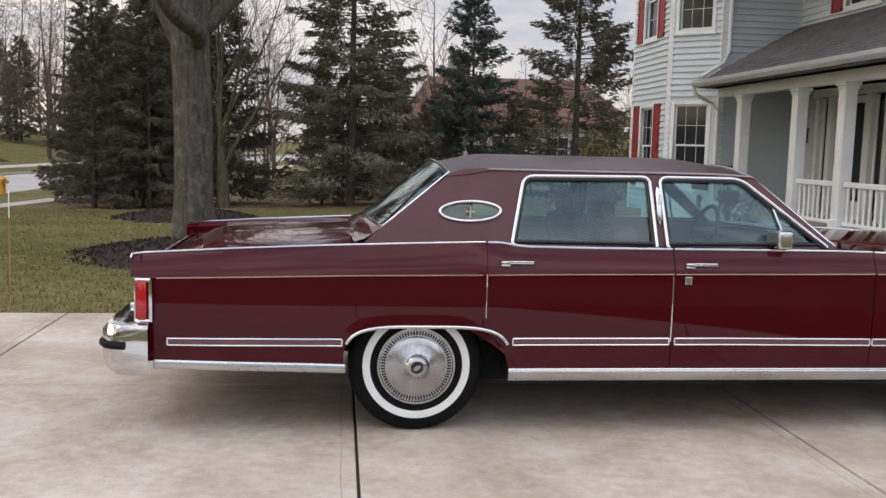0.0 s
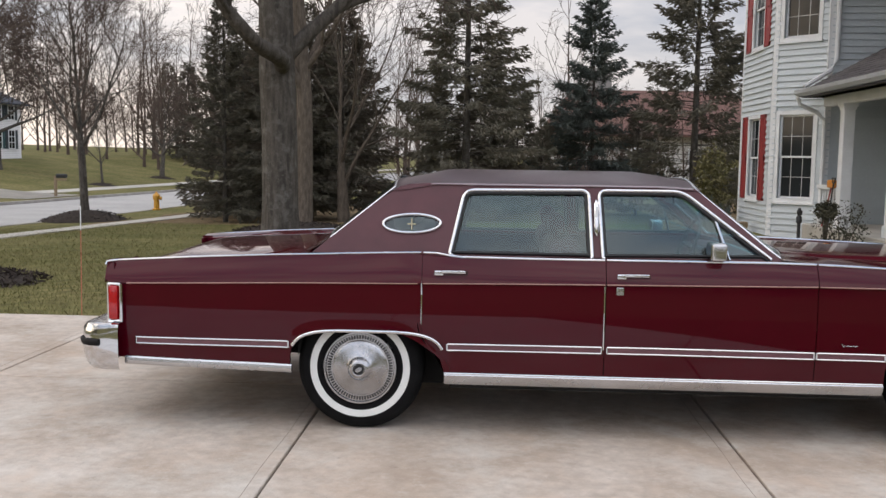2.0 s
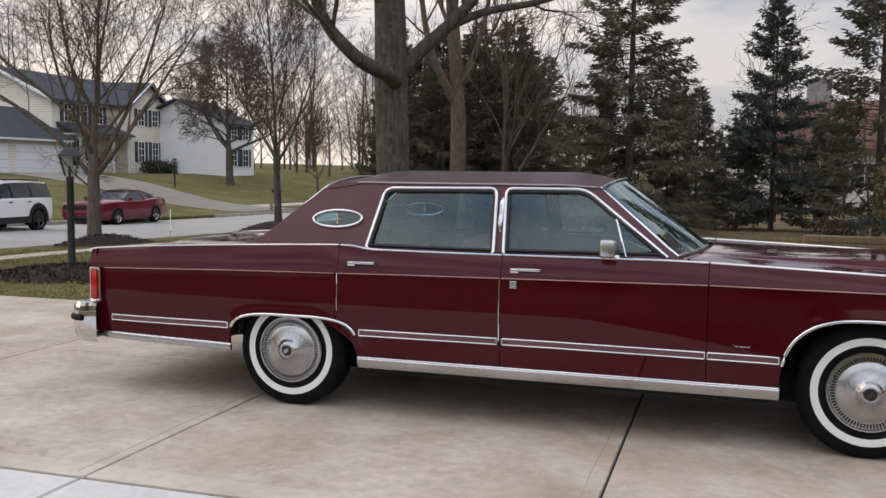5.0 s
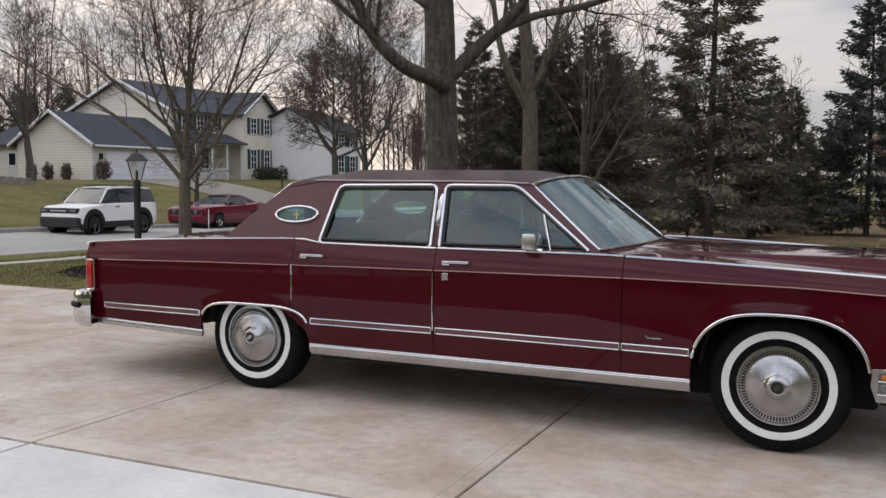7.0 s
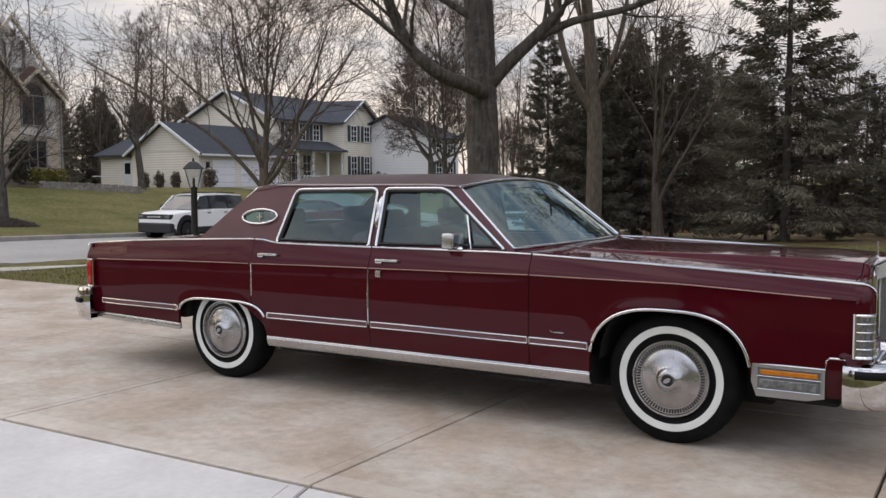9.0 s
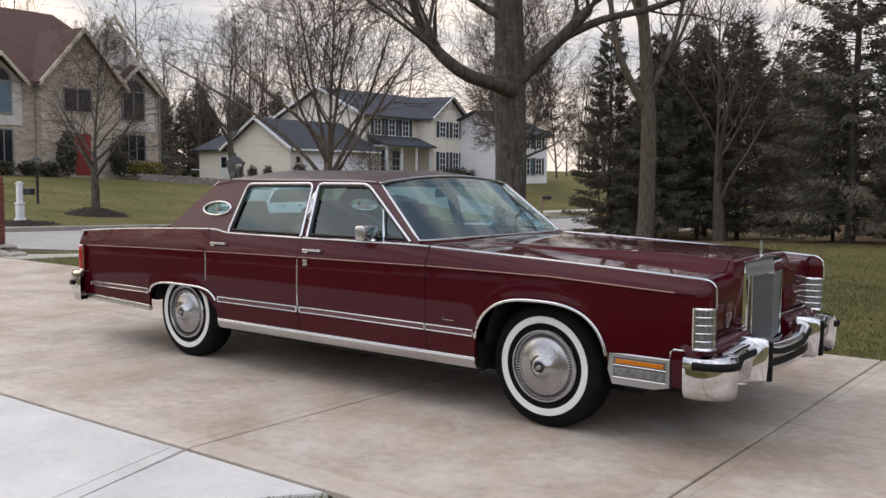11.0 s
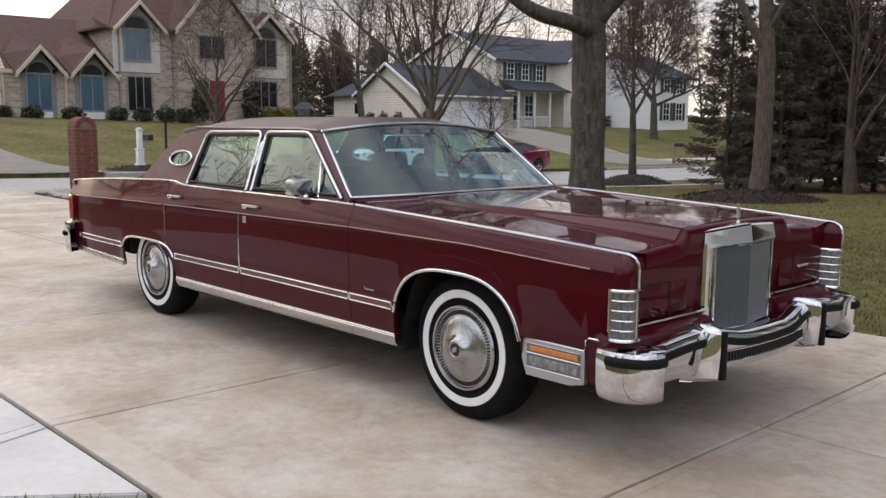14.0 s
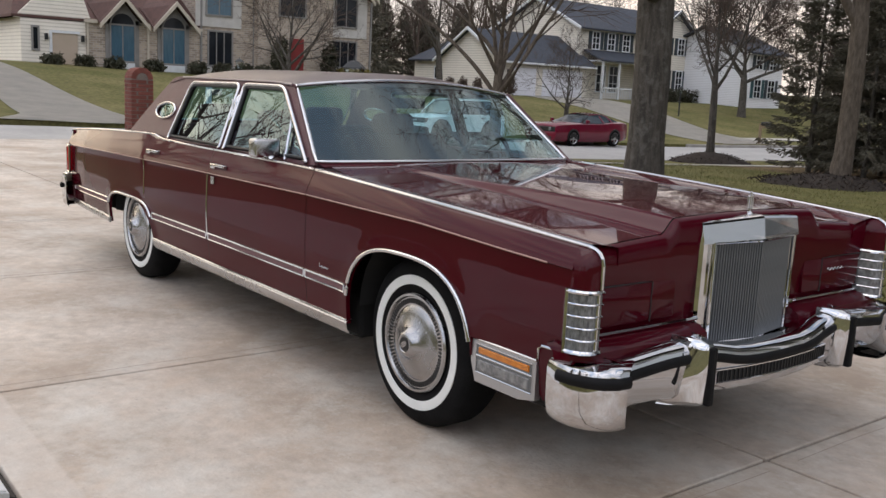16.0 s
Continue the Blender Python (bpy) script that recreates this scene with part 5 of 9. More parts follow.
def handle_bm(x, z, side):
    y = half(x, z)
    bm = bmesh.new()
    box(bm, x + 0.03, x + 0.160, side * (y + 0.022) - 0.006, side * (y + 0.022) + 0.006, z - 0.006, z + 0.011, 0.005)
    box(bm, x - 0.010, x + 0.042, side * (y + 0.010) - 0.014, side * (y + 0.010) + 0.014, z - 0.020, z + 0.010, 0.008)
    box(bm, x + 0.138, x + 0.162, side * (y + 0.008) - 0.014, side * (y + 0.008) + 0.014, z - 0.006, z + 0.009, 0.004)
    return bm


def recess_shade_bm(x, z, side):
    """A flat plate behind a door handle; its black stands in for the recess's shade."""
    y = half(x, z)
    bm = bmesh.new()
    box(bm, x + 0.036, x + 0.150, side * (y + 0.002) - 0.003, side * (y + 0.002) + 0.003, z - 0.024, z + 0.006, 0.002)
    return bm


def rail_bm(pts, r, n=8, squash=1.0):
    bm = bmesh.new()
    tube(bm, pts, r, n, False, squash)
    return bm


def side_line(x0, x1, zf, side, out, k=24):
    return [(x, side * (half(x, zf(x)) + out), zf(x)) for x in [x0 + (x1 - x0) * i / k for i in range(k + 1)]]


def trim_z(x):
    return 0.500 - 0.004 * abs(x)


def side_strip(panel, x0, x1, side, lift=0.0):
    """A trim strip along a panel: two bright edges closed at both ends round a maroon vinyl insert."""
    for dz, r in ((0.017, 0.0056), (-0.017, 0.0050)):
        part("side_trim", rail_bm(side_line(x0, x1, lambda x: trim_z(x) + lift + dz, side, 0.004), r), M_CHROME, panel, "slim chrome trim")
    part("trim_insert", rail_bm(side_line(x0, x1, lambda x: trim_z(x) + lift, side, 0.002), 0.0135, 8, 0.22), M_INSERT, panel, "dull maroon vinyl insert")
    for x in (x0, x1):
        z = trim_z(x) + lift
        part("trim_end", rail_bm([(x, side * (half(x, z) + 0.004), z - 0.017), (x, side * (half(x, z) + 0.004), z + 0.017)], 0.0055), M_CHROME, panel)


for side in (-1, 1):
    # quarter panel
    q = part("quarter_panel", skin(-3.0, -1.12, side, BLADE, quarter_shear), M_PAINT, car, smooth=32)
    part("top_moulding", rail_bm([(-3.047, side * 0.93, 0.900), (-3.042, side * 0.918, 0.917), (-3.025, side * 0.914, 0.921)] + side_line(-2.985, -1.285, lambda x: topz(x) + 0.003, side, 0.0), 0.0055), M_CHROME, q, "bright chrome top moulding")
    part("fold_stripe", rail_bm(side_line(-2.92, -1.30, fold, side, -0.001), 0.0032), M_PIN, q, "thin tan pinstripe")
    side_strip(q, -2.87, -2.008, side, -0.004)
    bm = bmesh.new()
    tube(bm, side_line(-2.94, -1.99, lambda x: 0.352 + 0.018 * (-2 - x), side, 0.006, 8), 0.024, 10, False, 0.45)
    part("lower_moulding", bm, M_SATIN, q, "brushed metal lower moulding")
    part("seam_trim", rail_bm([(-1.277, side * (half(-1.28, z) + 0.002), z) for z in (0.62, 0.70, 0.78, 0.845)], 0.004), M_CHROME, q)
    # rear door
    d = part("rear_door", skin(-1.118, -0.292, side, DOORTOP, door_shear), M_PAINT, car, smooth=32)
    part("door_handle", handle_bm(-1.20, 0.905, side), M_CHROME, d, "chrome door handle", smooth=40)
    part("handle_recess", recess_shade_bm(-1.20, 0.905, side), M_BLACK, d)
    bm = bmesh.new()
    box(bm, -1.205, -1.030, side * half(-1.12, 0.895) - 0.0025, side * half(-1.12, 0.895) + 0.0025, 0.878, 0.912, 0.002, 1)
    part("handle_recess", bm, M_DASH, d)
    part("window_trim", loop_bm(REARWIN, side, 0.010, 0.0105, False), M_CHROME, d, "polished chrome window frame", smooth=50)
    part("window_seal", loop_bm(shrink(REARWIN, 0.016), side, 0.000, 0.010), M_BLACK, d)
    g = part("window_glass", pane_bm(shrink(REARWIN, 0.006), side, -0.012), M_AUTOGLASS, d, "tinted side window")
    g.visible_shadow = False
    part("belt_moulding", rail_bm([(-1.272, side * half(-1.25, 1.0), 1.004), (-1.20, side * (half(-1.2, 1.0) - 0.002), 1.003), (-1.13, side * 0.944, 0.990), (-1.06, side * 0.947, 0.984), (-0.7, side * 0.949, 0.981), (-0.295, side * 0.950, 0.981)], 0.0065), M_CHROME, d)
    part("fold_stripe", rail_bm(side_line(-1.27, -0.295, fold, side, -0.001), 0.0032), M_PIN, d)
    side_strip(d, -1.135, -0.305, side)
    part("seam_trim", rail_bm([(-0.296, side * (half(-0.29, z) + 0.001), z) for z in (0.50, 0.6, 0.7, 0.8, 0.845)], 0.0042), M_CHROME, d)
    # front door
    d = part("front_door", skin(-0.288, 0.818, side, DOORTOP), M_PAINT, car, smooth=32)
    part("door_handle", handle_bm(-0.225, 0.905, side), M_CHROME, d, "chrome door handle", smooth=40)
    part("handle_recess", recess_shade_bm(-0.225, 0.905, side), M_BLACK, d)
    bm = bmesh.new()
    box(bm, -0.232, -0.055, side * half(-0.15, 0.895) - 0.0025, side * half(-0.15, 0.895) + 0.0025, 0.878, 0.912, 0.002, 1)
    part("handle_recess", bm, M_DASH, d)
    part("window_trim", loop_bm(FRONTWIN, side, 0.010, 0.0105, False), M_CHROME, d, smooth=50)
    part("window_seal", loop_bm(shrink(FRONTWIN, 0.016), side, 0.000, 0.010), M_BLACK, d)
    g = part("window_glass", pane_bm(shrink(FRONTWIN, 0.006), side, -0.012), M_AUTOGLASS, d, "tinted side window")
    g.visible_shadow = False
    part("vent_divider", rail_bm([(0.309, side * (glass_y(1.215, 0.3) + 0.002), 1.212), (0.381, side * (glass_y(0.988, 0.4) + 0.002), 0.986)], 0.0075), M_CHROME, d)
    part("belt_moulding", rail_bm([(x, side * (half(x, topz(x)) + 0.002), topz(x) + 0.004) for x in (-0.285, 0, 0.3, 0.6, 0.815)], 0.0065), M_CHROME, d)
    part("fold_stripe", rail_bm(side_line(-0.285, 0.815, fold, side, -0.001), 0.0032), M_PIN, d)
    side_strip(d, -0.275, 0.812, side)
    bm = bmesh.new()
    y = half(-0.2, 0.82)
    box(bm, -0.236, -0.196, side * (y + 0.004) - 0.005, side * (y + 0.004) + 0.005, 0.800, 0.842, 0.003)
    part("lock_badge", bm, M_SATIN, d, "small square chrome badge")
    # door mirror
    bm = bmesh.new()
    box(bm, 0.255, 0.335, side * 0.945 - 0.072, side * 0.945 + 0.072, 0.992, 1.086, 0.014, 3)
    mi = part("door_mirror", bm, M_SATIN, d, "square chrome door mirror", smooth=40)
    bm = bmesh.new()
    box(bm, 0.2515, 0.2545, side * 0.945 - 0.058, side * 0.945 + 0.058, 1.004, 1.074)
    mp = tagged(link_mesh("mirror_glass", bm, M_MIRROR), "mirror glass")
    mp.parent = d
    bm = bmesh.new()
    tube(bm, [(0.30, side * 0.945, 1.000), (0.315, side * 0.935, 0.986), (0.33, side * 0.925, 0.972)], [0.022, 0.026, 0.036], 10, False, 0.6)
    part("mirror_stalk", bm, M_CHROME, d, smooth=50)
    # front fender
    f = part("front_fender", skin(0.822, 2.512, side, BLADE, None, True), M_PAINT, car, smooth=32)
    part("top_moulding", rail_bm(side_line(0.826, 2.535, lambda x: topz(x) + 0.003, side, 0.0) + [(2.556, side * 0.920, 0.894), (2.573, side * 0.918, 0.884), (2.583, side * 0.916, 0.868), (2.587, side * 0.915, 0.845), (2.588, side * 0.915, 0.768)], 0.0068), M_CHROME, f, "bright chrome top moulding")
    part("fold_stripe", rail_bm(side_line(0.826, 2.40, fold, side, -0.001), 0.0032), M_PIN, f)
    side_strip(f, 0.826, 1.178, side)
    bm = bmesh.new()
    tube(bm, [(0.95 + 0.085 * u, side * (half(1.0, 0.56) + 0.002), 0.555 + 0.004 * math.sin(u * 34) * (1 - 0.3 * u) + (0.008 if u < 0.08 else 0)) for u in [k / 30 for k in range(31)]], 0.0012, 4)
    part("script_badge", bm, M_SATIN, f, "small chrome script badge")
    # wheel arch mouldings
    for (xc, hw, za, n), nm in zip(ARCHES, (q, f)):
        pts = []
        for i in range(41):
            a = math.pi * i / 40
            c, s = math.cos(a), math.sin(a)
            x = xc - hw * math.copysign(abs(c) ** (2 / n), c)
            z = SILL + (za - SILL) * abs(s) ** (2 / n)
            if z < (0.47 if nm is q else 0.46):
                continue
            pts.append((x, side * (half(x, z + 0.004) + 0.002), z))
        part("arch_moulding", rail_bm(pts, 0.0095, 8), M_CHROME, nm, "chrome wheel arch moulding", smooth=50)
        bm = bmesh.new()
        lathe(bm, [(0.40, -0.34), (0.40, 0.0)], 28, pose(xc + 0.01, side * 0.945, 0.42, 90 * -side, 0, 0), cap=False)
        lathe(bm, [(0.001, -0.34), (0.40, -0.34)], 28, pose(xc + 0.01, side * 0.945, 0.42, 90 * -side, 0, 0), cap=False)
        bmesh.ops.delete(bm, geom=[v for v in bm.verts if v.co.z < 0.34], context="VERTS")
        part("wheel_well", bm, M_UNDER, car)
    # rocker moulding
    bm = bmesh.new()
    rows = []
    for x in (-1.150, -1.145, -0.3, 0.4, 1.178, 1.184):
        y = half(0.0, 0.335)
        rows.append([(x, side * (y - 0.02), 0.352), (x, side * (y + 0.004), 0.351), (x, side * (y + 0.012), 0.338), (x, side * (y + 0.006), 0.308), (x, side * (y - 0.012), 0.284), (x, side * (y - 0.05), 0.278)])
    sheet(bm, rows)
    rk = part("rocker_moulding", bm, M_SATIN, car, "brushed metal rocker moulding", smooth=40)
    part("rocker_bead", rail_bm([(x, side * (half(0.0, 0.335) + 0.006), 0.349) for x in (-1.148, -0.4, 0.4, 1.18)], 0.0055), M_CHROME, rk)
    # silver corner panel with amber lamp
    bm = bmesh.new()
    y = half(2.25, 0.42)
    pl = [(2.043, 0.485), (2.382, 0.485), (2.382, 0.345), (2.30, 0.326), (2.065, 0.326), (2.038, 0.40)]
    prism(bm, [(px, pz) for px, pz in pl], Matrix(((1, 0, 0, 0), (0, 0, side, side * (y - 0.02)), (0, 1, 0, 0), (0, 0, 0, 1))), 0.026)
    part("corner_panel", bm, M_SILVER, f, "silver panel below the fender")
    bm = bmesh.new()
    tube(bm, [(2.043, side * (y + 0.006), 0.488), (2.383, side * (y + 0.006), 0.488), (2.386, side * (y + 0.006), 0.53), (2.40, side * (y + 0.004), 0.545), (2.49, side * (y - 0.002), 0.545)], 0.005, 6)
    part("corner_moulding", bm, M_CHROME, f)
    for z0, z1 in ((0.428, 0.470), (0.364, 0.426)):
        bm = bmesh.new()
        box(bm, 2.070, 2.362, side * (y + 0.004) - 0.003, side * (y + 0.004) + 0.003, z0, z1, 0.002)
        part("lamp_bezel", bm, M_GRILLE, f)
        bm = bmesh.new()
        tube(bm, [(2.069, side * (y + 0.007), z0), (2.364, side * (y + 0.007), z0), (2.364, side * (y + 0.007), z1), (2.069, side * (y + 0.007), z1)], 0.0025, 5, True)
        part("bezel_trim", bm, M_CHROME, f)
    bm = bmesh.new()
    box(bm, 2.082, 2.350, side * (y + 0.007) - 0.004, side * (y + 0.007) + 0.004, 0.437, 0.461, 0.003)
    part("amber_marker_lamp", bm, M_AMBER, f, "amber side marker lamp")
    bm = bmesh.new()
    box(bm, 2.082, 2.350, side * (y + 0.007) - 0.003, side * (y + 0.007) + 0.003, 0.374, 0.414, 0.003)
    part("cornering_lamp", bm, M_CLEAR, f, "clear cornering lamp")
    # rounded fender nose above the lamp
    path = [(2.506, 0.984), (2.535, 0.980), (2.562, 0.966), (2.580, 0.942), (2.584, 0.908), (2.556, 0.884), (2.47, 0.866)]
    bm = bmesh.new()
    rows = []
    for z in (0.762, 0.80, 0.842, 0.860, 0.874, 0.886, 0.893, 0.897, 0.898):
        k = 1 - math.sqrt(max(0.0, 1 - (max(0.0, z - 0.842) / 0.0555) ** 2))
        out = half(2.47, z) - 0.001
        row = []
        for j, (x, yy) in enumerate(path):
            yy = min(yy, out)
            s = ease(2.50, 2.56, x) if j < 4 else 1.0
            row.append((x - 0.055 * k * ease(2.46, 2.57, x), side * (yy + (0.925 - yy) * (1.0 if z > 0.8975 else k * 0.8 * s)), z + 0.008 * k * (1 - ease(2.46, 2.56, x))))
        rows.append(row)
    sheet(bm, rows)
    part("fender_nose", bm, M_PAINT, f, smooth=50)
    # stacked lamp wrapped round the fender's tip
    bm = bmesh.new()
    rows = [[(x, side * yy, z) for x, yy in path] for z in (0.556, 0.62, 0.70, 0.762)]
    sheet(bm, rows)
    fl = part("corner_lamp", bm, M_CLEAR, f, "ribbed clear corner lamp with chrome bars", smooth=60)
    rim = [(x + 0.004 * ease(2.50, 2.58, x), side * (yy + (0.004 if i < 4 else -0.003))) for i, (x, yy) in enumerate(path)]
    for k in range(6):
        z = 0.560 + 0.0398 * k
        bm = bmesh.new()
        tube(bm, [(x, yy, z) for x, yy in rim], 0.0075 if k in (0, 5) else 0.0034, 6)
        part("lamp_rim" if k in (0, 5) else "lamp_bar", bm, M_CHROME, fl, smooth=50)
    bm = bmesh.new()
    tube(bm, [(2.508, side * 0.987, 0.553), (2.508, side * 0.987, 0.766)], 0.009, 6)
    part("lamp_rim", bm, M_CHROME, fl, smooth=50)
    bm = bmesh.new()
    tube(bm, [(2.584, side * 0.922, 0.553), (2.584, side * 0.922, 0.766)], 0.0055, 6)
    part("lamp_bar", bm, M_CHROME, fl, smooth=50)
    bm = bmesh.new()
    for i in range(13):
        a, b = path[i // 3 + 1], path[i // 3 + 2] if i // 3 + 2 < len(path) else path[-1]
        u = (i % 3) / 3
        px, py = a[0] + (b[0] - a[0]) * u, a[1] + (b[1] - a[1]) * u
        tube(bm, [(px + 0.001, side * (py + 0.001), 0.562), (px + 0.001, side * (py + 0.001), 0.757)], 0.0022, 4)
    tagged(part("lens_ribs", bm, M_CLEAR, fl), kind="stuff")
    # tail lamp
    bm = bmesh.new()
    box(bm, -3.012, -2.962, side * 0.955 - 0.03, side * 0.955 + 0.014, 0.60, 0.79, 0.008)
    tl = part("tail_lamp", bm, M_LENS, q, "red tail lamp in a chrome frame", smooth=40)
    bm = bmesh.new()
    for z in (0.592, 0.797):
        tube(bm, [(-3.02, side * 0.94, z), (-3.016, side * 0.966, z), (-2.945, side * 0.976, z)], 0.010, 6)
    for x, yy in ((-3.018, 0.964), (-2.945, 0.976)):
        tube(bm, [(x, side * yy, 0.588), (x, side * yy, 0.80)], 0.009, 6)
    part("lamp_frame", bm, M_CHROME, q)
    # vent slat on the door pillar
    bm = bmesh.new()
    for px, pz0, pz1, r in ((-0.334, 1.10, 1.295, 0.017),):
        tube(bm, [(px, side * (glass_y(pz0) + 0.002), pz0), (px, side * (glass_y(pz0 + 0.025) + 0.006), pz0 + 0.025), (px, side * (glass_y(pz1 - 0.025) + 0.006), pz1 - 0.025), (px, side * (glass_y(pz1) + 0.002), pz1)], [0.006, r, r, 0.006], 8, False, 0.9)
    part("coach_lamp", bm, M_CHROME, car, "slim chrome coach lamp on the pillar", smooth=50)
    bm = bmesh.new()
    box(bm, -0.342, -0.326, side * (glass_y(1.2) + 0.020) - 0.002, side * (glass_y(1.2) + 0.020) + 0.002, 1.135, 1.262, 0.002)
    part("lamp_lens", bm, M_WHITE, car)

    # window surround and sail panel, with openings cut through
    bm = bmesh.new()
    outline = [(0.662, 0.985), (0.215, 1.362), (0.10, 1.370), (-0.6, 1.378), (-1.25, 1.376), (-1.375, 1.368), (-1.43, 1.352), (-1.62, 1.215), (-1.900, 0.986), (-1.25, 0.990), (-1.19, 0.987), (-1.10, 0.978), (0.60, 0.978)]
    es = []
    for poly in (outline, shrink(REARWIN, 0.004), shrink(FRONTWIN, 0.004), OPERA):
        vs = [bm.verts.new((x, 0, z)) for x, z in poly]
        es += [bm.edges.new((vs[i], vs[(i + 1) % len(vs)])) for i in range(len(vs))]
    bmesh.ops.triangle_fill(bm, edges=es, use_beauty=True, normal=(0, -1, 0))
    for v in bm.verts:
        v.co.y = side * glass_y(v.co.z, v.co.x)
    bmesh.ops.solidify(bm, geom=bm.faces[:], thickness=0.025)
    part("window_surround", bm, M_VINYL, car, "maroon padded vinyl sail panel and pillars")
    bm = bmesh.new()
    tube(bm, on_side(OPERA, side, 0.006), 0.0085, 8, True, 1.0)
    ow = part("opera_window", bm, M_CHROME, car, "oval chrome-framed opera window", smooth=50)
    bm = bmesh.new()
    bm.faces.new([bm.verts.new(p) for p in on_side(shrink(OPERA, 0.002), side, -0.006)])
    og = part("opera_glass", bm, M_AUTOGLASS, ow)
    og.visible_shadow = False
    bm = bmesh.new()
    for dx, dz in ((0.024, 0.003), (0.003, 0.031)):
        yy = side * (glass_y(1.15) - 0.003)
        box(bm, -1.35 - dx, -1.35 + dx, yy - 0.002, yy + 0.002, 1.149 - dz, 1.149 + dz)
    part("star_emblem", bm, M_GOLD, ow, "small gold cross-shaped emblem")

# roof
bm = bmesh.new()
rows = []
for i in range(33):
    x = -1.465 + (0.235 + 1.465) * i / 32
    e0, e1 = ease(-1.465, -1.15, x), ease(0.235, -0.05, x)
    zs = 1.358 + 0.012 * e0 * e1 - 0.026 * (1 - e0) - 0.006 * (1 - e1)
    crown = 0.066 + 0.010 * e0 * e1 - 0.018 * (1 - e1) - 0.012 * (1 - e0)
    r = []
    for j in range(-12, 13):
        a = j / 12
        y = (glass_y(zs, x) + 0.006) * a
        r.append((x + 0.03 * (1 - a * a) * (1 if i > 28 else (-1 if i < 3 else 0)), y, zs + crown * (1 - abs(a) ** 2.6)))
    rows.append(r)
sheet(bm, rows)
bmesh.ops.solidify(bm, geom=bm.faces[:], thickness=0.02)
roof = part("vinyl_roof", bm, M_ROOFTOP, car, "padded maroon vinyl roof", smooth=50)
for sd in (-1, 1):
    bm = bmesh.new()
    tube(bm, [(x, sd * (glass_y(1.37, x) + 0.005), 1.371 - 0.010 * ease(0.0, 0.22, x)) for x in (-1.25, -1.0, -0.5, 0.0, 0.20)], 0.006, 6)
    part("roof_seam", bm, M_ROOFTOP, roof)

# windscreen and rear window
def screen(x_bot, z_bot, w_bot, x_top, z_top, w_top, bow_b, bow_t, crown_t, k=14):
    rows = []
    for i in range(9):
        t = i / 8
        r = []
        for j in range(-k, k + 1):
            a = j / k
            w = w_bot + (w_top - w_bot) * t
            bow = (bow_b + (bow_t - bow_b) * t) * (1 - a * a)
            r.append((x_bot + (x_top - x_bot) * t + bow, w * a, z_bot + (z_top - z_bot) * t + (0.010 + crown_t * t) * (1 - a * a)))
        rows.append(r)
    return rows


WINDSCREEN = (0.652, 0.994, 0.845, 0.215, 1.352, 0.720, 0.135, 0.050, 0.040)
for nm, rows in (("windscreen", screen(*WINDSCREEN)), ("rear_window", screen(-1.805, 1.060, 0.80, -1.455, 1.346, 0.715, -0.07, -0.03, 0.045))):
    bm = bmesh.new()
    sheet(bm, rows)
    g = part(nm, bm, M_AUTOGLASS, car, "large curved tinted " + nm.replace("_", " "), smooth=80)
    g.visible_shadow = False
    loop = rows[0] + [r[-1] for r in rows[1:-1]] + rows[-1][::-1] + [r[0] for r in rows[-2:0:-1]]
    bm = bmesh.new()
    tube(bm, [(x, y * 1.004, z + 0.004) for x, y, z in loop], 0.0105 if nm == "windscreen" else 0.0065, 8, True)
    part("screen_trim", bm, M_CHROME, g, "polished chrome screen frame", smooth=50)
bm = bmesh.new()
sheet(bm, [[(x + 0.004, y, z - 0.002) for x, y, z in screen(*WINDSCREEN)[0]], [(x + 0.05, y * 0.985, z - 0.016) for x, y, z in screen(*WINDSCREEN)[0]]])
part("cowl_panel", bm, M_PAINT, car)
# bonnet
def bonnet_z(x, y):
    a = abs(y)
    base = topz(x) - 0.018 + 0.036 * (1 - (a / 0.82) ** 2)
    edge = 0.45 + 0.02 * ease(2.4, 0.9, x)
    rise = (0.012 + 0.040 * ease(1.0, 2.45, x)) * ease(edge + 0.05, edge - 0.02, a)
    back = 0.818 - 0.135 * (a / 0.84) ** 2
    lift = max(0.0, 0.995 - 0.012 * (a / 0.82) ** 2 - base - rise)  # swept up to the foot of the screen
    return base + rise + lift * ease(back + 0.24, back, x)


bm = bmesh.new()
rows = []
ysb = sorted({round(-0.815 + 1.63 * i / 46, 4) for i in range(47)} | {s * v for s in (-1, 1) for v in (0.42, 0.435, 0.45, 0.465, 0.48, 0.50, 0.515)})
for i in range(41):
    t = i / 40
    r = []
    for y in ysb:
        xb = 0.818 - 0.135 * (y / 0.84) ** 2
        x = xb + (2.47 - xb) * t
        r.append((x, y, bonnet_z(x, y)))
    rows.append(r)
sheet(bm, rows)
part("bonnet", bm, M_PAINT, car, "long maroon bonnet with a raised centre", smooth=35)
# headlamp doors and front shelf
bm = bmesh.new()
rows = []
for y in sorted({*ysb, -0.80, -0.765, 0.765, 0.80, -0.895, -0.87, -0.84, 0.84, 0.87, 0.895}):
    zt = bonnet_z(2.474, min(0.815, abs(y))) - 0.002 + 0.006 * ease(0.755, 0.80, abs(y)) + 0.010 * ease(0.80, 0.89, abs(y))
    rows.append([(2.474, y, zt), (2.487, y, zt - 0.003), (2.499, y, zt - 0.014), (2.507, y, zt - 0.036), (2.508, y, zt - 0.070), (2.500, y, 0.755), (2.488, y, 0.69), (2.482, y, 0.575)])
sheet(bm, rows)
part("nose_panel", bm, M_PAINT, car, smooth=40)
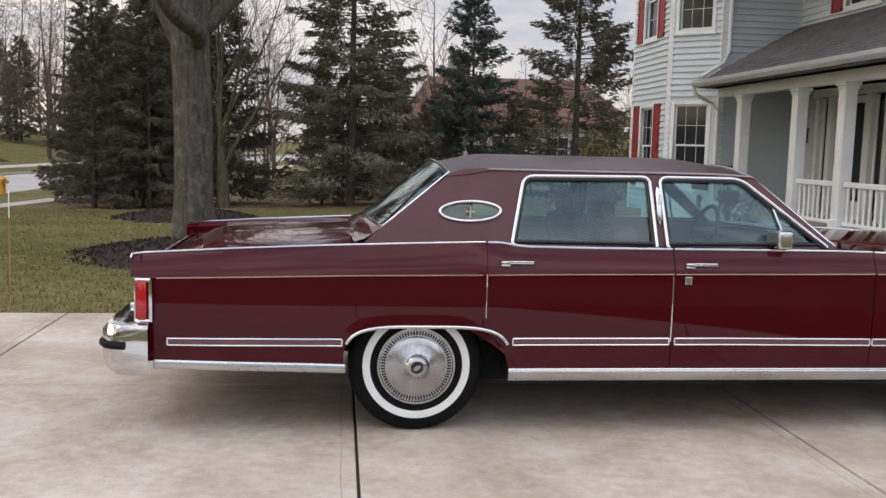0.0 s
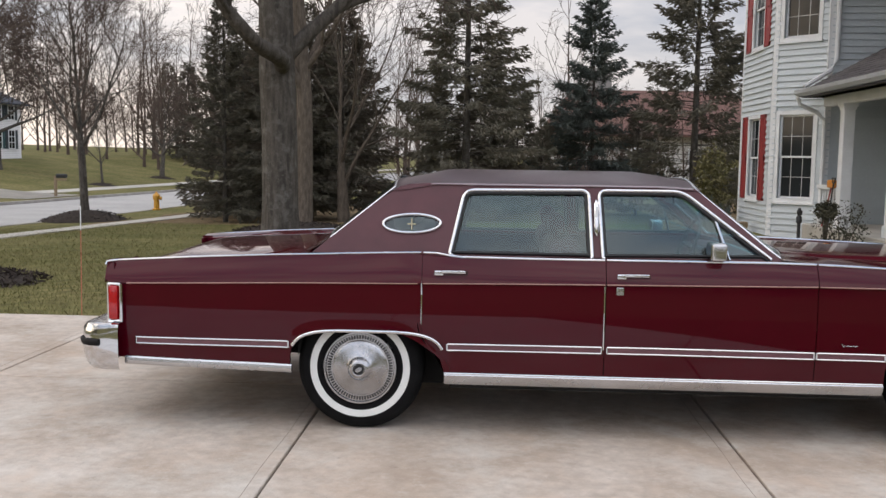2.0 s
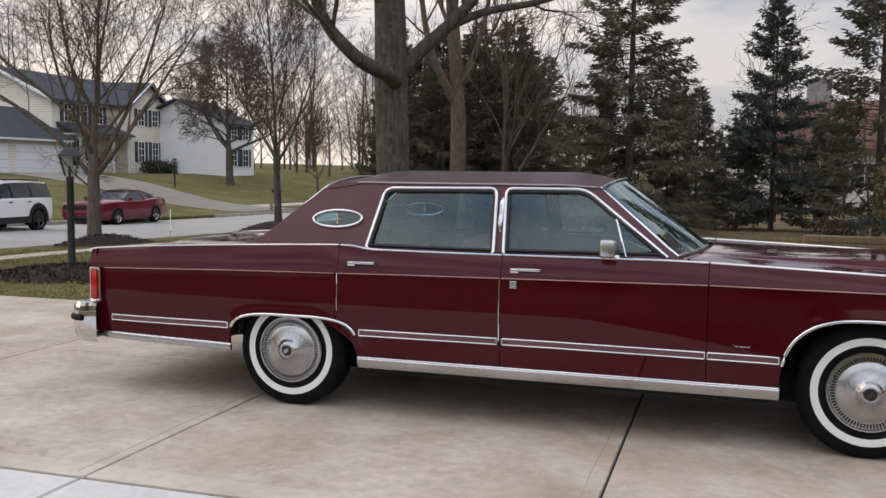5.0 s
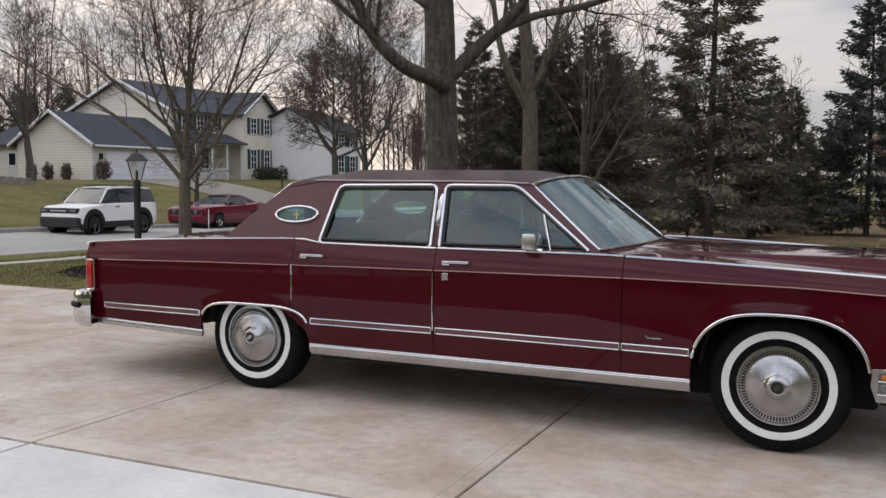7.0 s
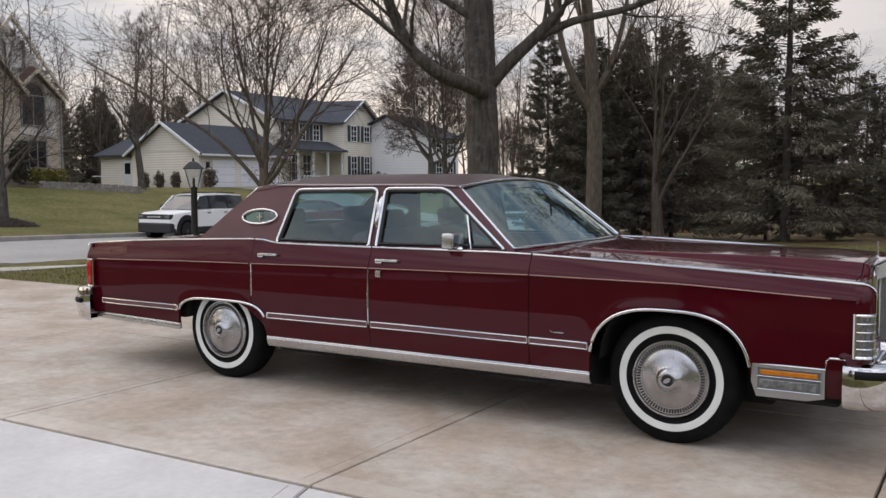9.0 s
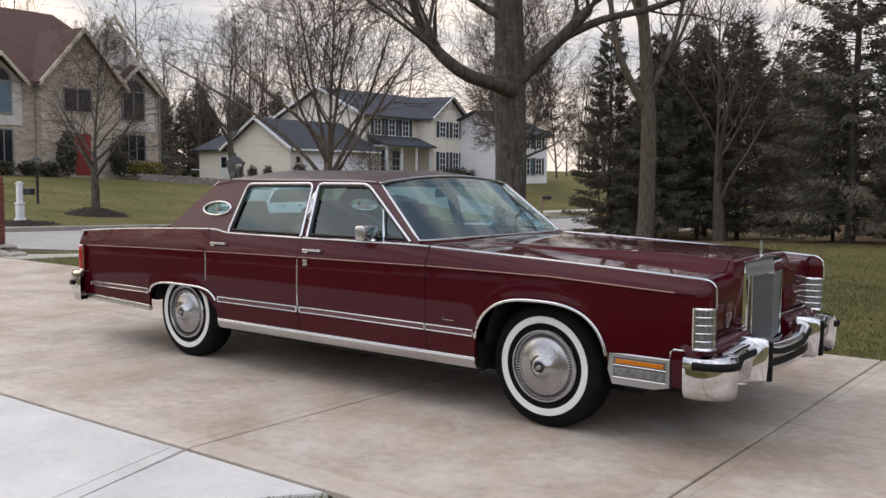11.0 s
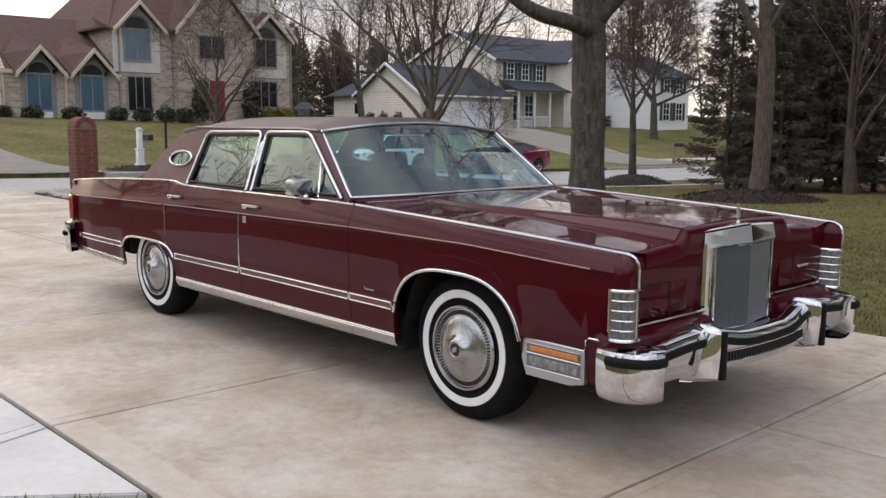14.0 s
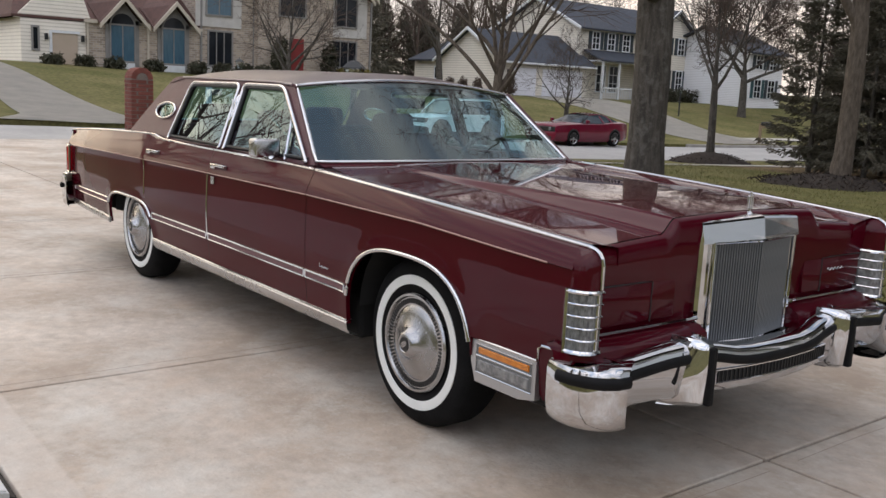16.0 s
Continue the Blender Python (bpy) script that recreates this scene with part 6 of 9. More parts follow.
for sd in (-1, 1):
    bm = bmesh.new()
    box(bm, 2.470, 2.499, min(sd * 0.865, sd * 0.42), max(sd * 0.865, sd * 0.42), 0.605, 0.745, 0.006)
    hd = part("headlamp_door", bm, M_PAINT, car, "closed maroon headlamp door", smooth=40)
    bm = bmesh.new()
    tube(bm, [(2.5005, sd * 0.875, 0.748), (2.5005, sd * 0.60, 0.748), (2.5005, sd * 0.555, 0.746), (2.5005, sd * 0.555, 0.602)], 0.0028, 4)
    part("shut_line", bm, M_BLACK, hd, "dark shut line of the headlamp door")
    if sd > 0:
        bm = bmesh.new()
        tube(bm, [(2.503, 0.60 + 0.13 * u, 0.695 + 0.007 * math.sin(u * 30) * (1 - 0.3 * u)) for u in [k / 30 for k in range(31)]], 0.0022, 4)
        part("script_badge", bm, M_SATIN, hd, "small chrome script badge")
    bm = bmesh.new()
    tube(bm, [(2.50, sd * 0.88, 0.583), (2.503, sd * 0.6, 0.583), (2.508, sd * 0.36, 0.585), (2.52, sd * 0.31, 0.590)], 0.008, 6)
    part("nose_moulding", bm, M_CHROME, car)
    bm = bmesh.new()
    sheet(bm, [[(x, sd * 0.79, topz(x) - 0.024), (x, sd * 0.91, topz(x) - 0.012)] for x in (2.30, 2.40, 2.49)])
    part("bonnet_gutter", bm, M_PAINT, car)
    bm = bmesh.new()
    sheet(bm, [[(2.46, sd * y, 0.580), (2.53 - dx, sd * y, 0.568), (2.565 - dx, sd * y, 0.545), (2.575 - dx, sd * y, 0.49)] for y, dx in ((1.0, 0.09), (0.985, 0.03), (0.93, 0.0), (0.75, 0.0), (0.5, 0.0), (0.33, 0.0), (0.30, 0.0))])
    bm.faces.new([bm.verts.new((x, sd * 0.30, z)) for x, z in ((2.46, 0.580), (2.53, 0.568), (2.565, 0.545), (2.575, 0.49), (2.46, 0.47))])
    part("front_shelf", bm, M_PAINT, car, smooth=35)
    bm = bmesh.new()
    y = half(2.42, 0.42) - 0.004
    sheet(bm, [[(2.386, sd * y, 0.54), (2.44, sd * y, 0.545), (2.51, sd * (y - 0.012), 0.545)], [(2.386, sd * (y - 0.004), 0.42), (2.44, sd * (y - 0.004), 0.42), (2.51, sd * (y - 0.02), 0.42)], [(2.386, sd * (y - 0.015), 0.345), (2.44, sd * (y - 0.015), 0.345), (2.51, sd * (y - 0.03), 0.345)]])
    part("fender_end", bm, M_PAINT, car)

# grille
prow = 0.048


def gx(y):
    return 2.516 + prow * (1 - abs(y) / 0.30)


bm = bmesh.new()
for sd in (-1, 1):
    sheet(bm, [[(2.36, sd * 0.312, z), (2.505, sd * 0.312, z), (2.518, sd * 0.304, z), (2.524, sd * 0.288, z), (2.524, sd * 0.252, z), (2.493, sd * 0.249, z)] for z in (0.475, 0.70, 0.872, 0.886)])
    sheet(bm, [[(2.36, sd * 0.312, 0.886), (2.505, sd * 0.312, 0.886), (2.518, sd * 0.304, 0.886), (2.524, sd * 0.288, 0.886)], [(2.45, sd * 0.312, 0.938), (2.495, sd * 0.312, 0.938), (2.506, sd * 0.304, 0.938), (2.512, sd * 0.288, 0.938)]])
rows = []
for y in (-0.309, 0, 0.309):
    c = 0.020 * (1 - abs(y) / 0.309)
    rows.append([(2.45, y, 0.942 + c), (gx(y) - 0.022, y, 0.944 + c), (gx(y) - 0.010, y, 0.941 + c), (gx(y) - 0.004, y, 0.934 + c), (gx(y) + 0.006, y, 0.884), (gx(y) + 0.008, y, 0.866), (gx(y) - 0.03, y, 0.862)])
part_cap = rows
sheet(bm, [[(gx(y) - 0.05, y, 0.475), (gx(y) + 0.006, y, 0.475), (gx(y) + 0.006, y, 0.490), (gx(y) - 0.03, y, 0.492)] for y in (-0.29, -0.14, 0, 0.14, 0.29)])
grille = part("grille_shell", bm, M_CHROME, car, "upright chrome grille shell")
bm = bmesh.new()
sheet(bm, part_cap)
part("grille_cap", bm, M_CHROME, grille)
bm = bmesh.new()
sheet(bm, [[(gx(y) - 0.030, y, z) for y in (-0.268, -0.13, 0, 0.13, 0.268)] for z in (0.48, 0.88)])
part("grille_back", bm, M_BLACK, grille)
bar = None
for i in range(39):
    y = -0.247 + 0.013 * i
    if bar is None:
        bm = bmesh.new()
        box(bm, -0.022, 0.012, -0.0034, 0.0034, 0.485, 0.872, 0.002, 1)
        bar = part("grille_bar", bm, M_GRILLE, grille)
        bar.location = (gx(y) - 0.010, y, 0)
    else:
        b2 = new("grille_bar", bar.data)
        b2.parent = grille
        b2.location = (gx(y) - 0.010, y, 0)
bm = bmesh.new()
tube(bm, [(gx(y) + 0.008, y, z) for y, z in ((-0.253, 0.49), (-0.253, 0.867), (0, 0.870), (0.253, 0.867), (0.253, 0.49))], 0.006, 6)
part("grille_rim", bm, M_CHROME, grille, smooth=50)
bm = bmesh.new()
lathe(bm, [(0.015, 0), (0.013, 0.010), (0.005, 0.016), (0.004, 0.028)], 12, pose(2.49, 0, 0.955))
box(bm, 2.486, 2.494, -0.016, 0.016, 0.981, 0.986, 0.002)
for dy in (-0.014, 0.014):
    box(bm, 2.487, 2.493, dy - 0.003, dy + 0.003, 0.982, 1.030, 0.002)
box(bm, 2.487, 2.493, -0.016, 0.016, 1.026, 1.032, 0.002)
box(bm, 2.486, 2.494, -0.003, 0.003, 0.97, 1.048, 0.002)
part("bonnet_ornament", bm, M_CHROME, car, "small upright chrome bonnet ornament")

# front bumper: dipped centre bar, proud guards, wrapped ends
BAR = [(0.0, 0.350, 0.508, 2.690), (0.16, 0.350, 0.508, 2.684), (0.25, 0.351, 0.514, 2.674), (0.34, 0.353, 0.532, 2.660), (0.42, 0.354, 0.545, 2.650), (0.53, 0.350, 0.546, 2.640), (0.62, 0.356, 0.538, 2.628), (0.75, 0.358, 0.526, 2.622), (0.86, 0.350, 0.516, 2.622), (0.93, 0.35, 0.51, 2.60)]
BAR = [(-y, a, b, x) for y, a, b, x in reversed(BAR[1:])] + BAR
bm = bmesh.new()
sheet(bm, [[(x - 0.11, y, zl + 0.012), (x - 0.05, y, zl - 0.002), (x - 0.012, y, zl + 0.002), (x - 0.002, y, zl + 0.018), (x + 0.002, y, (zl + zh) / 2), (x + 0.006, y, zh - 0.060), (x + 0.006, y, zh - 0.026), (x - 0.010, y, zh - 0.006), (x - 0.045, y, zh), (x - 0.09, y, zh - 0.006), (x - 0.12, y, zh - 0.03)] for y, zl, zh, x in BAR])
bumper = part("front_bumper", bm, M_CHROME, car, "heavy chrome bumper with black rubber strips", smooth=45)


def bar_at(y):
    y = abs(y)
    rows = [r for r in BAR if r[0] >= 0]
    for a, b in zip(rows, rows[1:]):
        if y <= b[0]:
            t = (y - a[0]) / (b[0] - a[0])
            return [u + (v - u) * t for u, v in zip(a, b)]
    return rows[-1]


for sd in (-1, 1):
    bm = bmesh.new()
    wrap = [(2.462, 1.010), (2.51, 1.018), (2.57, 1.012), (2.625, 0.992), (2.668, 0.958), (2.690, 0.915), (2.694, 0.872), (2.680, 0.860), (2.60, 0.856), (2.50, 0.856), (2.464, 0.90)]
    sheet(bm, [[(2.462 + (x - 2.462) * k, sd * (yy - inn * (1 if yy > 0.87 else -0.22 * (z < 0.4))), z) for x, yy in wrap] for z, inn, k in ((0.512, 0.13, 0.50), (0.526, 0.09, 0.76), (0.530, 0.035, 0.92), (0.518, 0.008, 0.985), (0.495, 0.0, 1.0), (0.44, 0.0, 1.0), (0.38, 0.002, 0.99), (0.34, 0.010, 0.965), (0.316, 0.026, 0.92), (0.304, 0.045, 0.84), (0.302, 0.07, 0.6), (0.306, 0.08, 0.0))])
    part("bumper_end", bm, M_CHROME, car, "wrapped chrome bumper end", smooth=45)
    bm = bmesh.new()
    tube(bm, [(2.515, sd * 1.017, 0.482), (2.57, sd * 1.014, 0.482), (2.627, sd * 0.993, 0.482), (2.670, sd * 0.959, 0.482), (2.693, sd * 0.915, 0.482), (2.697, sd * 0.872, 0.482), (2.68, sd * 0.858, 0.482)], 0.020, 8, False, 0.6)
    part("end_rubber", bm, M_RUBBER, bumper, "black rubber bumper strip", smooth=50)
    bm = bmesh.new()
    tube(bm, [(bar_at(y)[3] + 0.008, sd * y, bar_at(y)[2] - 0.052) for y in (0.86, 0.75, 0.64, 0.56, 0.50)], 0.019, 8, False, 0.6)
    part("rubber_strip", bm, M_RUBBER, bumper, smooth=50)
    # guard: a wedge that stands proud, rubber on its narrow face
    bm = bmesh.new()
    rows = []
    for z, fx, w in ((0.322, -0.07, 0.0), (0.326, -0.035, 0.006), (0.345, -0.008, 0.0), (0.45, 0.0, 0.0), (0.535, 0.0, 0.0), (0.556, -0.010, 0.002), (0.566, -0.040, 0.006), (0.568, -0.09, 0.008)):
        gw = 0.055 * ease(0.36, 0.54, z)
        rows.append([(2.57, sd * (0.570 - w - gw), z), (2.635 + fx * 0.4, sd * (0.540 - w - 0.6 * gw), z), (2.700 + fx, sd * (0.492 - w), z), (2.712 + fx, sd * 0.478, z), (2.712 + fx, sd * 0.452, z), (2.702 + fx, sd * (0.440 + w), z), (2.66 + fx * 0.4, sd * (0.425 + w), z), (2.58, sd * (0.410 + w), z)])
    sheet(bm, rows)
    bm.faces.new([v for v in bm.verts][:8])
    part("bumper_guard", bm, M_CHROME, bumper, "upright chrome bumper guard", smooth=35)
    bm = bmesh.new()
    box(bm, 2.695, 2.726, min(sd * 0.449, sd * 0.481), max(sd * 0.449, sd * 0.481), 0.338, 0.548, 0.008)
    part("guard_rubber", bm, M_RUBBER, bumper)
bm = bmesh.new()
tube(bm, [(bar_at(y)[3] + 0.010, y, bar_at(y)[2] - 0.050) for y in (-0.44, -0.38, -0.33, -0.28, -0.22, -0.15, 0, 0.15, 0.22, 0.28, 0.33, 0.38, 0.44)], 0.017, 8, False, 0.6)
part("rubber_strip", bm, M_RUBBER, bumper, smooth=50)
bm = bmesh.new()
sheet(bm, [[(bar_at(y)[3] + 0.005, y, z) for y in [-0.36 + 0.03 * j for j in range(25)]] for z in (0.390, 0.434)])
ai = part("air_intake", bm, M_UNDER, bumper, "dark slatted air intake")
bm = bmesh.new()
tube(bm, [(bar_at(y)[3] + 0.006, y, z) for y, z in [(-0.36 + 0.06 * j, 0.388) for j in range(13)] + [(0.36 - 0.06 * j, 0.436) for j in range(13)]], 0.0035, 5, True)
part("intake_rim", bm, M_CHROME, ai)
for i in range(35):
    y = -0.350 + i * 0.0206
    bm = bmesh.new()
    box(bm, bar_at(y)[3] + 0.004, bar_at(y)[3] + 0.009, y - 0.003, y + 0.003, 0.392, 0.432)
    part("intake_slat", bm, M_BLACK, ai)

# rear: deck, bumper, end panel
bm = bmesh.new()
rows = []
for i in range(25):
    x = -1.935 - (2.93 - 1.935) * i / 24
    e = ease(-2.70, -2.93, x)
    rows.append([(x, y, topz(x) - 0.022 + 0.040 * (1 - (abs(y) / 0.79) ** 2.4) * (1 - 0.5 * e) - 0.035 * e * e) for y in [-0.79 + 1.58 * j / 24 for j in range(25)]])
rows.append([(-2.975, y, 0.86) for y in [-0.79 + 1.58 * j / 24 for j in range(25)]])
rows.append([(-2.985, y, 0.55) for y in [-0.79 + 1.58 * j / 24 for j in range(25)]])
sheet(bm, rows)
part("boot_lid", bm, M_PAINT, car, "flat maroon boot lid", smooth=40)
bm = bmesh.new()
rows = []
for j in range(-12, 13):
    a = j / 12
    b = 0.07 * (1 - a * a)
    rows.append([(-1.78 - b, 0.800 * a, 1.066 + 0.010 * (1 - a * a)), (-1.815 - b, 0.806 * a, 1.056 + 0.010 * (1 - a * a)), (-1.86 - b, 0.826 * a, 1.026), (-1.90 - b * 0.6, 0.850 * a, 1.003), (-1.95 - b * 0.4, 0.868 * a, 0.988)])
sheet(bm, rows)
part("rear_cowl", bm, M_PAINT, car, smooth=60)
bm = bmesh.new()
for sd in (-1, 1):
    sheet(bm, [[(-3.0, sd * 0.93, z), (-3.0, sd * 0.78, z), (-2.99, sd * 0.60, z)] for z in (0.40, 0.60, 0.80, 0.915)])
box(bm, -3.012, -2.99, -0.80, 0.80, 0.42, 0.87, 0.008)
for sd in (-1, 1):
    sheet(bm, [[(-3.044, sd * half(-3.0, z), z), (-3.047, sd * 0.86, z), (-3.044, sd * 0.765, z), (-2.97, sd * 0.762, z)] for z in (0.802, 0.83, 0.87, 0.905, 0.920)])
part("tail_panel", bm, M_PAINT, car)
bm = bmesh.new()
wrap = [(-2.955, 1.006), (-3.07, 1.004), (-3.15, 0.978), (-3.19, 0.92), (-3.205, 0.7), (-3.21, 0.3), (-3.21, 0.0)]
wrap = [(x, -y) for x, y in wrap] + [(x, y) for x, y in wrap[-2::-1]]
sheet(bm, [[(-2.95 + (x + 2.95) * k, y * w, z) for x, y in wrap] for z, k, w in ((0.572, 0.40, 0.96), (0.582, 0.74, 0.98), (0.574, 0.90, 0.994), (0.545, 0.985, 1.0), (0.46, 1.0, 1.0), (0.40, 0.98, 1.0), (0.345, 0.91, 0.996), (0.322, 0.80, 0.985), (0.318, 0.55, 0.97))])
rb = part("rear_bumper", bm, M_CHROME, car, "wrapped chrome rear bumper", smooth=40)
bm = bmesh.new()
tube(bm, [(x, y * 1.004, 0.474) for x, y in [(-3.065, -1.004), (-3.12, -0.993), (-3.165, -0.965), (-3.197, -0.91), (-3.212, -0.6), (-3.218, 0), (-3.212, 0.6), (-3.197, 0.91), (-3.165, 0.965), (-3.12, 0.993), (-3.065, 1.004)]], 0.020, 8, False, 0.6)
part("rubber_strip", bm, M_RUBBER, rb, smooth=50)
for y in (-0.50, 0.42):
    bm = bmesh.new()
    box(bm, -3.15, -3.08, y, y + 0.08, 0.545, 0.604, 0.012)
    part("bumper_guard", bm, M_CHROME, rb)

# underside and cabin shell
for nm, c in (("floor_pan", (-1.95, 2.08, -0.62, 0.62, 0.20, 0.55)), ("sill_box", (-1.13, 1.16, -0.90, 0.90, 0.245, 0.44)), ("boot_floor", (-2.90, -2.02, -0.90, 0.90, 0.40, 0.88)), ("front_frame", (2.08, 2.44, -0.90, 0.90, 0.29, 0.80))):
    bm = bmesh.new()
    box(bm, *c, 0.02)
    part(nm, bm, M_UNDER, car)
bm = bmesh.new()
for pts in ([(0.6, -0.35, 0.25), (-1.0, -0.35, 0.24), (-1.4, -0.4, 0.33), (-2.6, -0.45, 0.36), (-2.95, -0.45, 0.36)],):
    tube(bm, pts, 0.028, 8)
part("exhaust_pipe", bm, M_UNDER, car)
bm = bmesh.new()
for y0 in (-0.90, 0.86):
    bm = bmesh.new()
    box(bm, -1.10, 0.82, y0, y0 + 0.04, 0.44, 0.972)
    box(bm, -1.85, -1.10, y0, y0 + 0.04, 0.76, 0.972)
    part("door_lining", bm, M_DASH, car)
bm = bmesh.new()
box(bm, 0.52, 0.95, -0.86, 0.86, 0.60, 0.955, 0.04)
part("dashboard", bm, M_DASH, car, "padded maroon dashboard", smooth=40)
bm = bmesh.new()
tube(bm, [(0.42 + 0.06 * math.sin(a), 0.40 + 0.19 * math.cos(a), 0.95 + 0.18 * math.sin(a)) for a in [2 * math.pi * i / 28 for i in range(28)]], 0.014, 8, True)
tube(bm, [(0.43, 0.22, 0.95), (0.45, 0.40, 0.94), (0.43, 0.58, 0.95)], 0.016, 6)
tube(bm, [(0.45, 0.40, 0.94), (0.62, 0.40, 0.88)], 0.03, 8)
part("steering_wheel", bm, M_BLACK, car, "thin-rimmed steering wheel")
for x0, nm in ((-0.42, "front_seat"), (-1.32, "rear_seat")):
    for y0, y1 in ((-0.80, -0.03), (0.03, 0.80)):
        bm = bmesh.new()
        box(bm, x0, x0 + 0.55, y0, y1, 0.45, 0.64, 0.06, 3)
        box(bm, -0.09, 0.10, y0, y1, 0.0, 0.50, 0.06, 3, pose(x0 + 0.02, 0, 0.58, 0, -14, 0))
        part(nm, bm, M_SEAT, car, "maroon velour bench seat", smooth=50)
        bm = bmesh.new()
        yc = (y0 + y1) / 2
        box(bm, -0.05, 0.05, yc - 0.15, yc + 0.15, 0.0, 0.13, 0.04, 3, pose(x0 - 0.10, 0, 1.07, 0, -10, 0))
        hr = tagged(link_mesh("headrest", bm, M_SEAT, 50), "")
        hr.parent = car
bm = bmesh.new()
box(bm, -1.86, -1.30, -0.84, 0.84, 0.90, 0.985, 0.02)
part("parcel_shelf", bm, M_DASH, car)
bm = bmesh.new()
box(bm, 0.205, 0.225, -0.13, 0.11, 1.255, 1.315, 0.008)
part("interior_mirror", bm, M_BLACK, car)

# wheels
def wheel(x, side, out):
    bm = bmesh.new()
    # tyre, turned round the axle
    lathe(bm, [(0.20, -0.20), (0.285, -0.215), (0.338, -0.195), (0.354, -0.165), (0.355, -0.06), (0.342, -0.026), (0.320, -0.011), (0.290, -0.004), (0.279, -0.003)], 56, cap=False)
    lathe(bm, [(0.241, -0.004), (0.219, -0.010), (0.190, -0.030)], 56, cap=False)
    turn = pose(x, side * out, 0.350, 90 * -side, 0, 0)
    wh = part("wheel", bm, M_TYRE, car, "black tyre with a broad white sidewall", smooth=50)
    wh.matrix_local = turn
    bm = bmesh.new()
    lathe(bm, [(0.2795, -0.003), (0.2785, 0.0), (0.260, 0.001), (0.242, -0.001), (0.2405, -0.004)], 56, cap=False)
    part("whitewall", bm, M_WWALL, wh, "white sidewall band", smooth=50)
    bm = bmesh.new()
    lathe(bm, [(0.208, -0.030), (0.208, -0.004), (0.202, 0.005), (0.193, 0.005), (0.188, -0.006), (0.155, -0.006), (0.149, -0.002), (0.12, 0.006), (0.075, 0.016), (0.062, 0.026), (0.050, 0.044), (0.040, 0.049), (0.034, 0.050), (0.030, 0.047), (0.001, 0.047)], 56, cap=False)
    part("wheel_cover", bm, M_STEELB, wh, "brushed steel wheel cover", smooth=30)
    bm = bmesh.new()
    for i in range(72):
        box(bm, 0.162, 0.183, -0.0044, 0.0044, -0.0072, -0.0025, m=pose(0, 0, 0, 0, 0, 5 * i))
    part("slot_ring", bm, M_BLACK, wh, "ring of dark slots")
    bm = bmesh.new()
    lathe(bm, [(0.029, 0.046), (0.029, 0.0505), (0.001, 0.0510)], 24, cap=False)
    part("hub_emblem", bm, M_BLACK, wh)
    bm = bmesh.new()
    for k, w in ((-0.0075, 0.015), (0.0, 0.022), (0.0075, 0.015)):
        box(bm, -w, w, k - 0.0016, k + 0.0016, 0.0508, 0.0530, m=pose(0, 0, 0, 0, 0, 35))
    part("emblem_bars", bm, M_CHROME, wh)
    return wh


for x, out in ((-1.622, 0.914), (1.614, 0.930)):
    for side in (-1, 1):
        wheel(x, side, out)


# ---- trees ----
def grow(big, fine, r, p, d, length, rad, depth, up, wob, kids, keep=None, spread=0.75, twig_r=0.004):
    """One limb with its side limbs, which get thinner and shorter level by level."""
    k = 7 if depth >= 3 else (5 if depth == 2 else (3 if depth == 1 else 2))
    pts, rads = [p.copy()], [rad]
    d = d.normalized()
    for i in range(k):
        d = (d + jig(r, wob) + Vector((0, 0, up))).normalized()
        p = p + d * (length / k)
        pts.append(p)
        rads.append(max(twig_r * 0.6, rad * (1 - 0.80 * (i + 1) / k)))
    (big if depth >= 2 else fine).limb(pts, rads, 8 if rad > 0.08 else (6 if rad > 0.03 else (4 if depth >= 2 else 3)))
    if depth == 0:
        return
    n = kids[depth] if isinstance(kids, dict) else kids
    for i in range(n):
        t = 0.22 + 0.78 * (i + r.uniform(0.1, 0.9)) / n
        j = min(k - 1, int(t * k))
        q = pts[j].lerp(pts[j + 1], t * k - j) if j + 1 < len(pts) else pts[-1]
        ax = (pts[j + 1] - pts[j]).normalized()
        side = ax.cross(jig(r, 1.0) + Vector((0.01, 0, 0))).normalized()
        nd = ax * (1 - spread * 0.55) + side * spread
        grow(big, fine, r, q, nd, length * r.uniform(0.42, 0.68) * (1.15 - 0.5 * t), max(twig_r, rads[j] * r.uniform(0.42, 0.62)), depth - 1, up * 1.1, wob, kids, None, spread, twig_r)


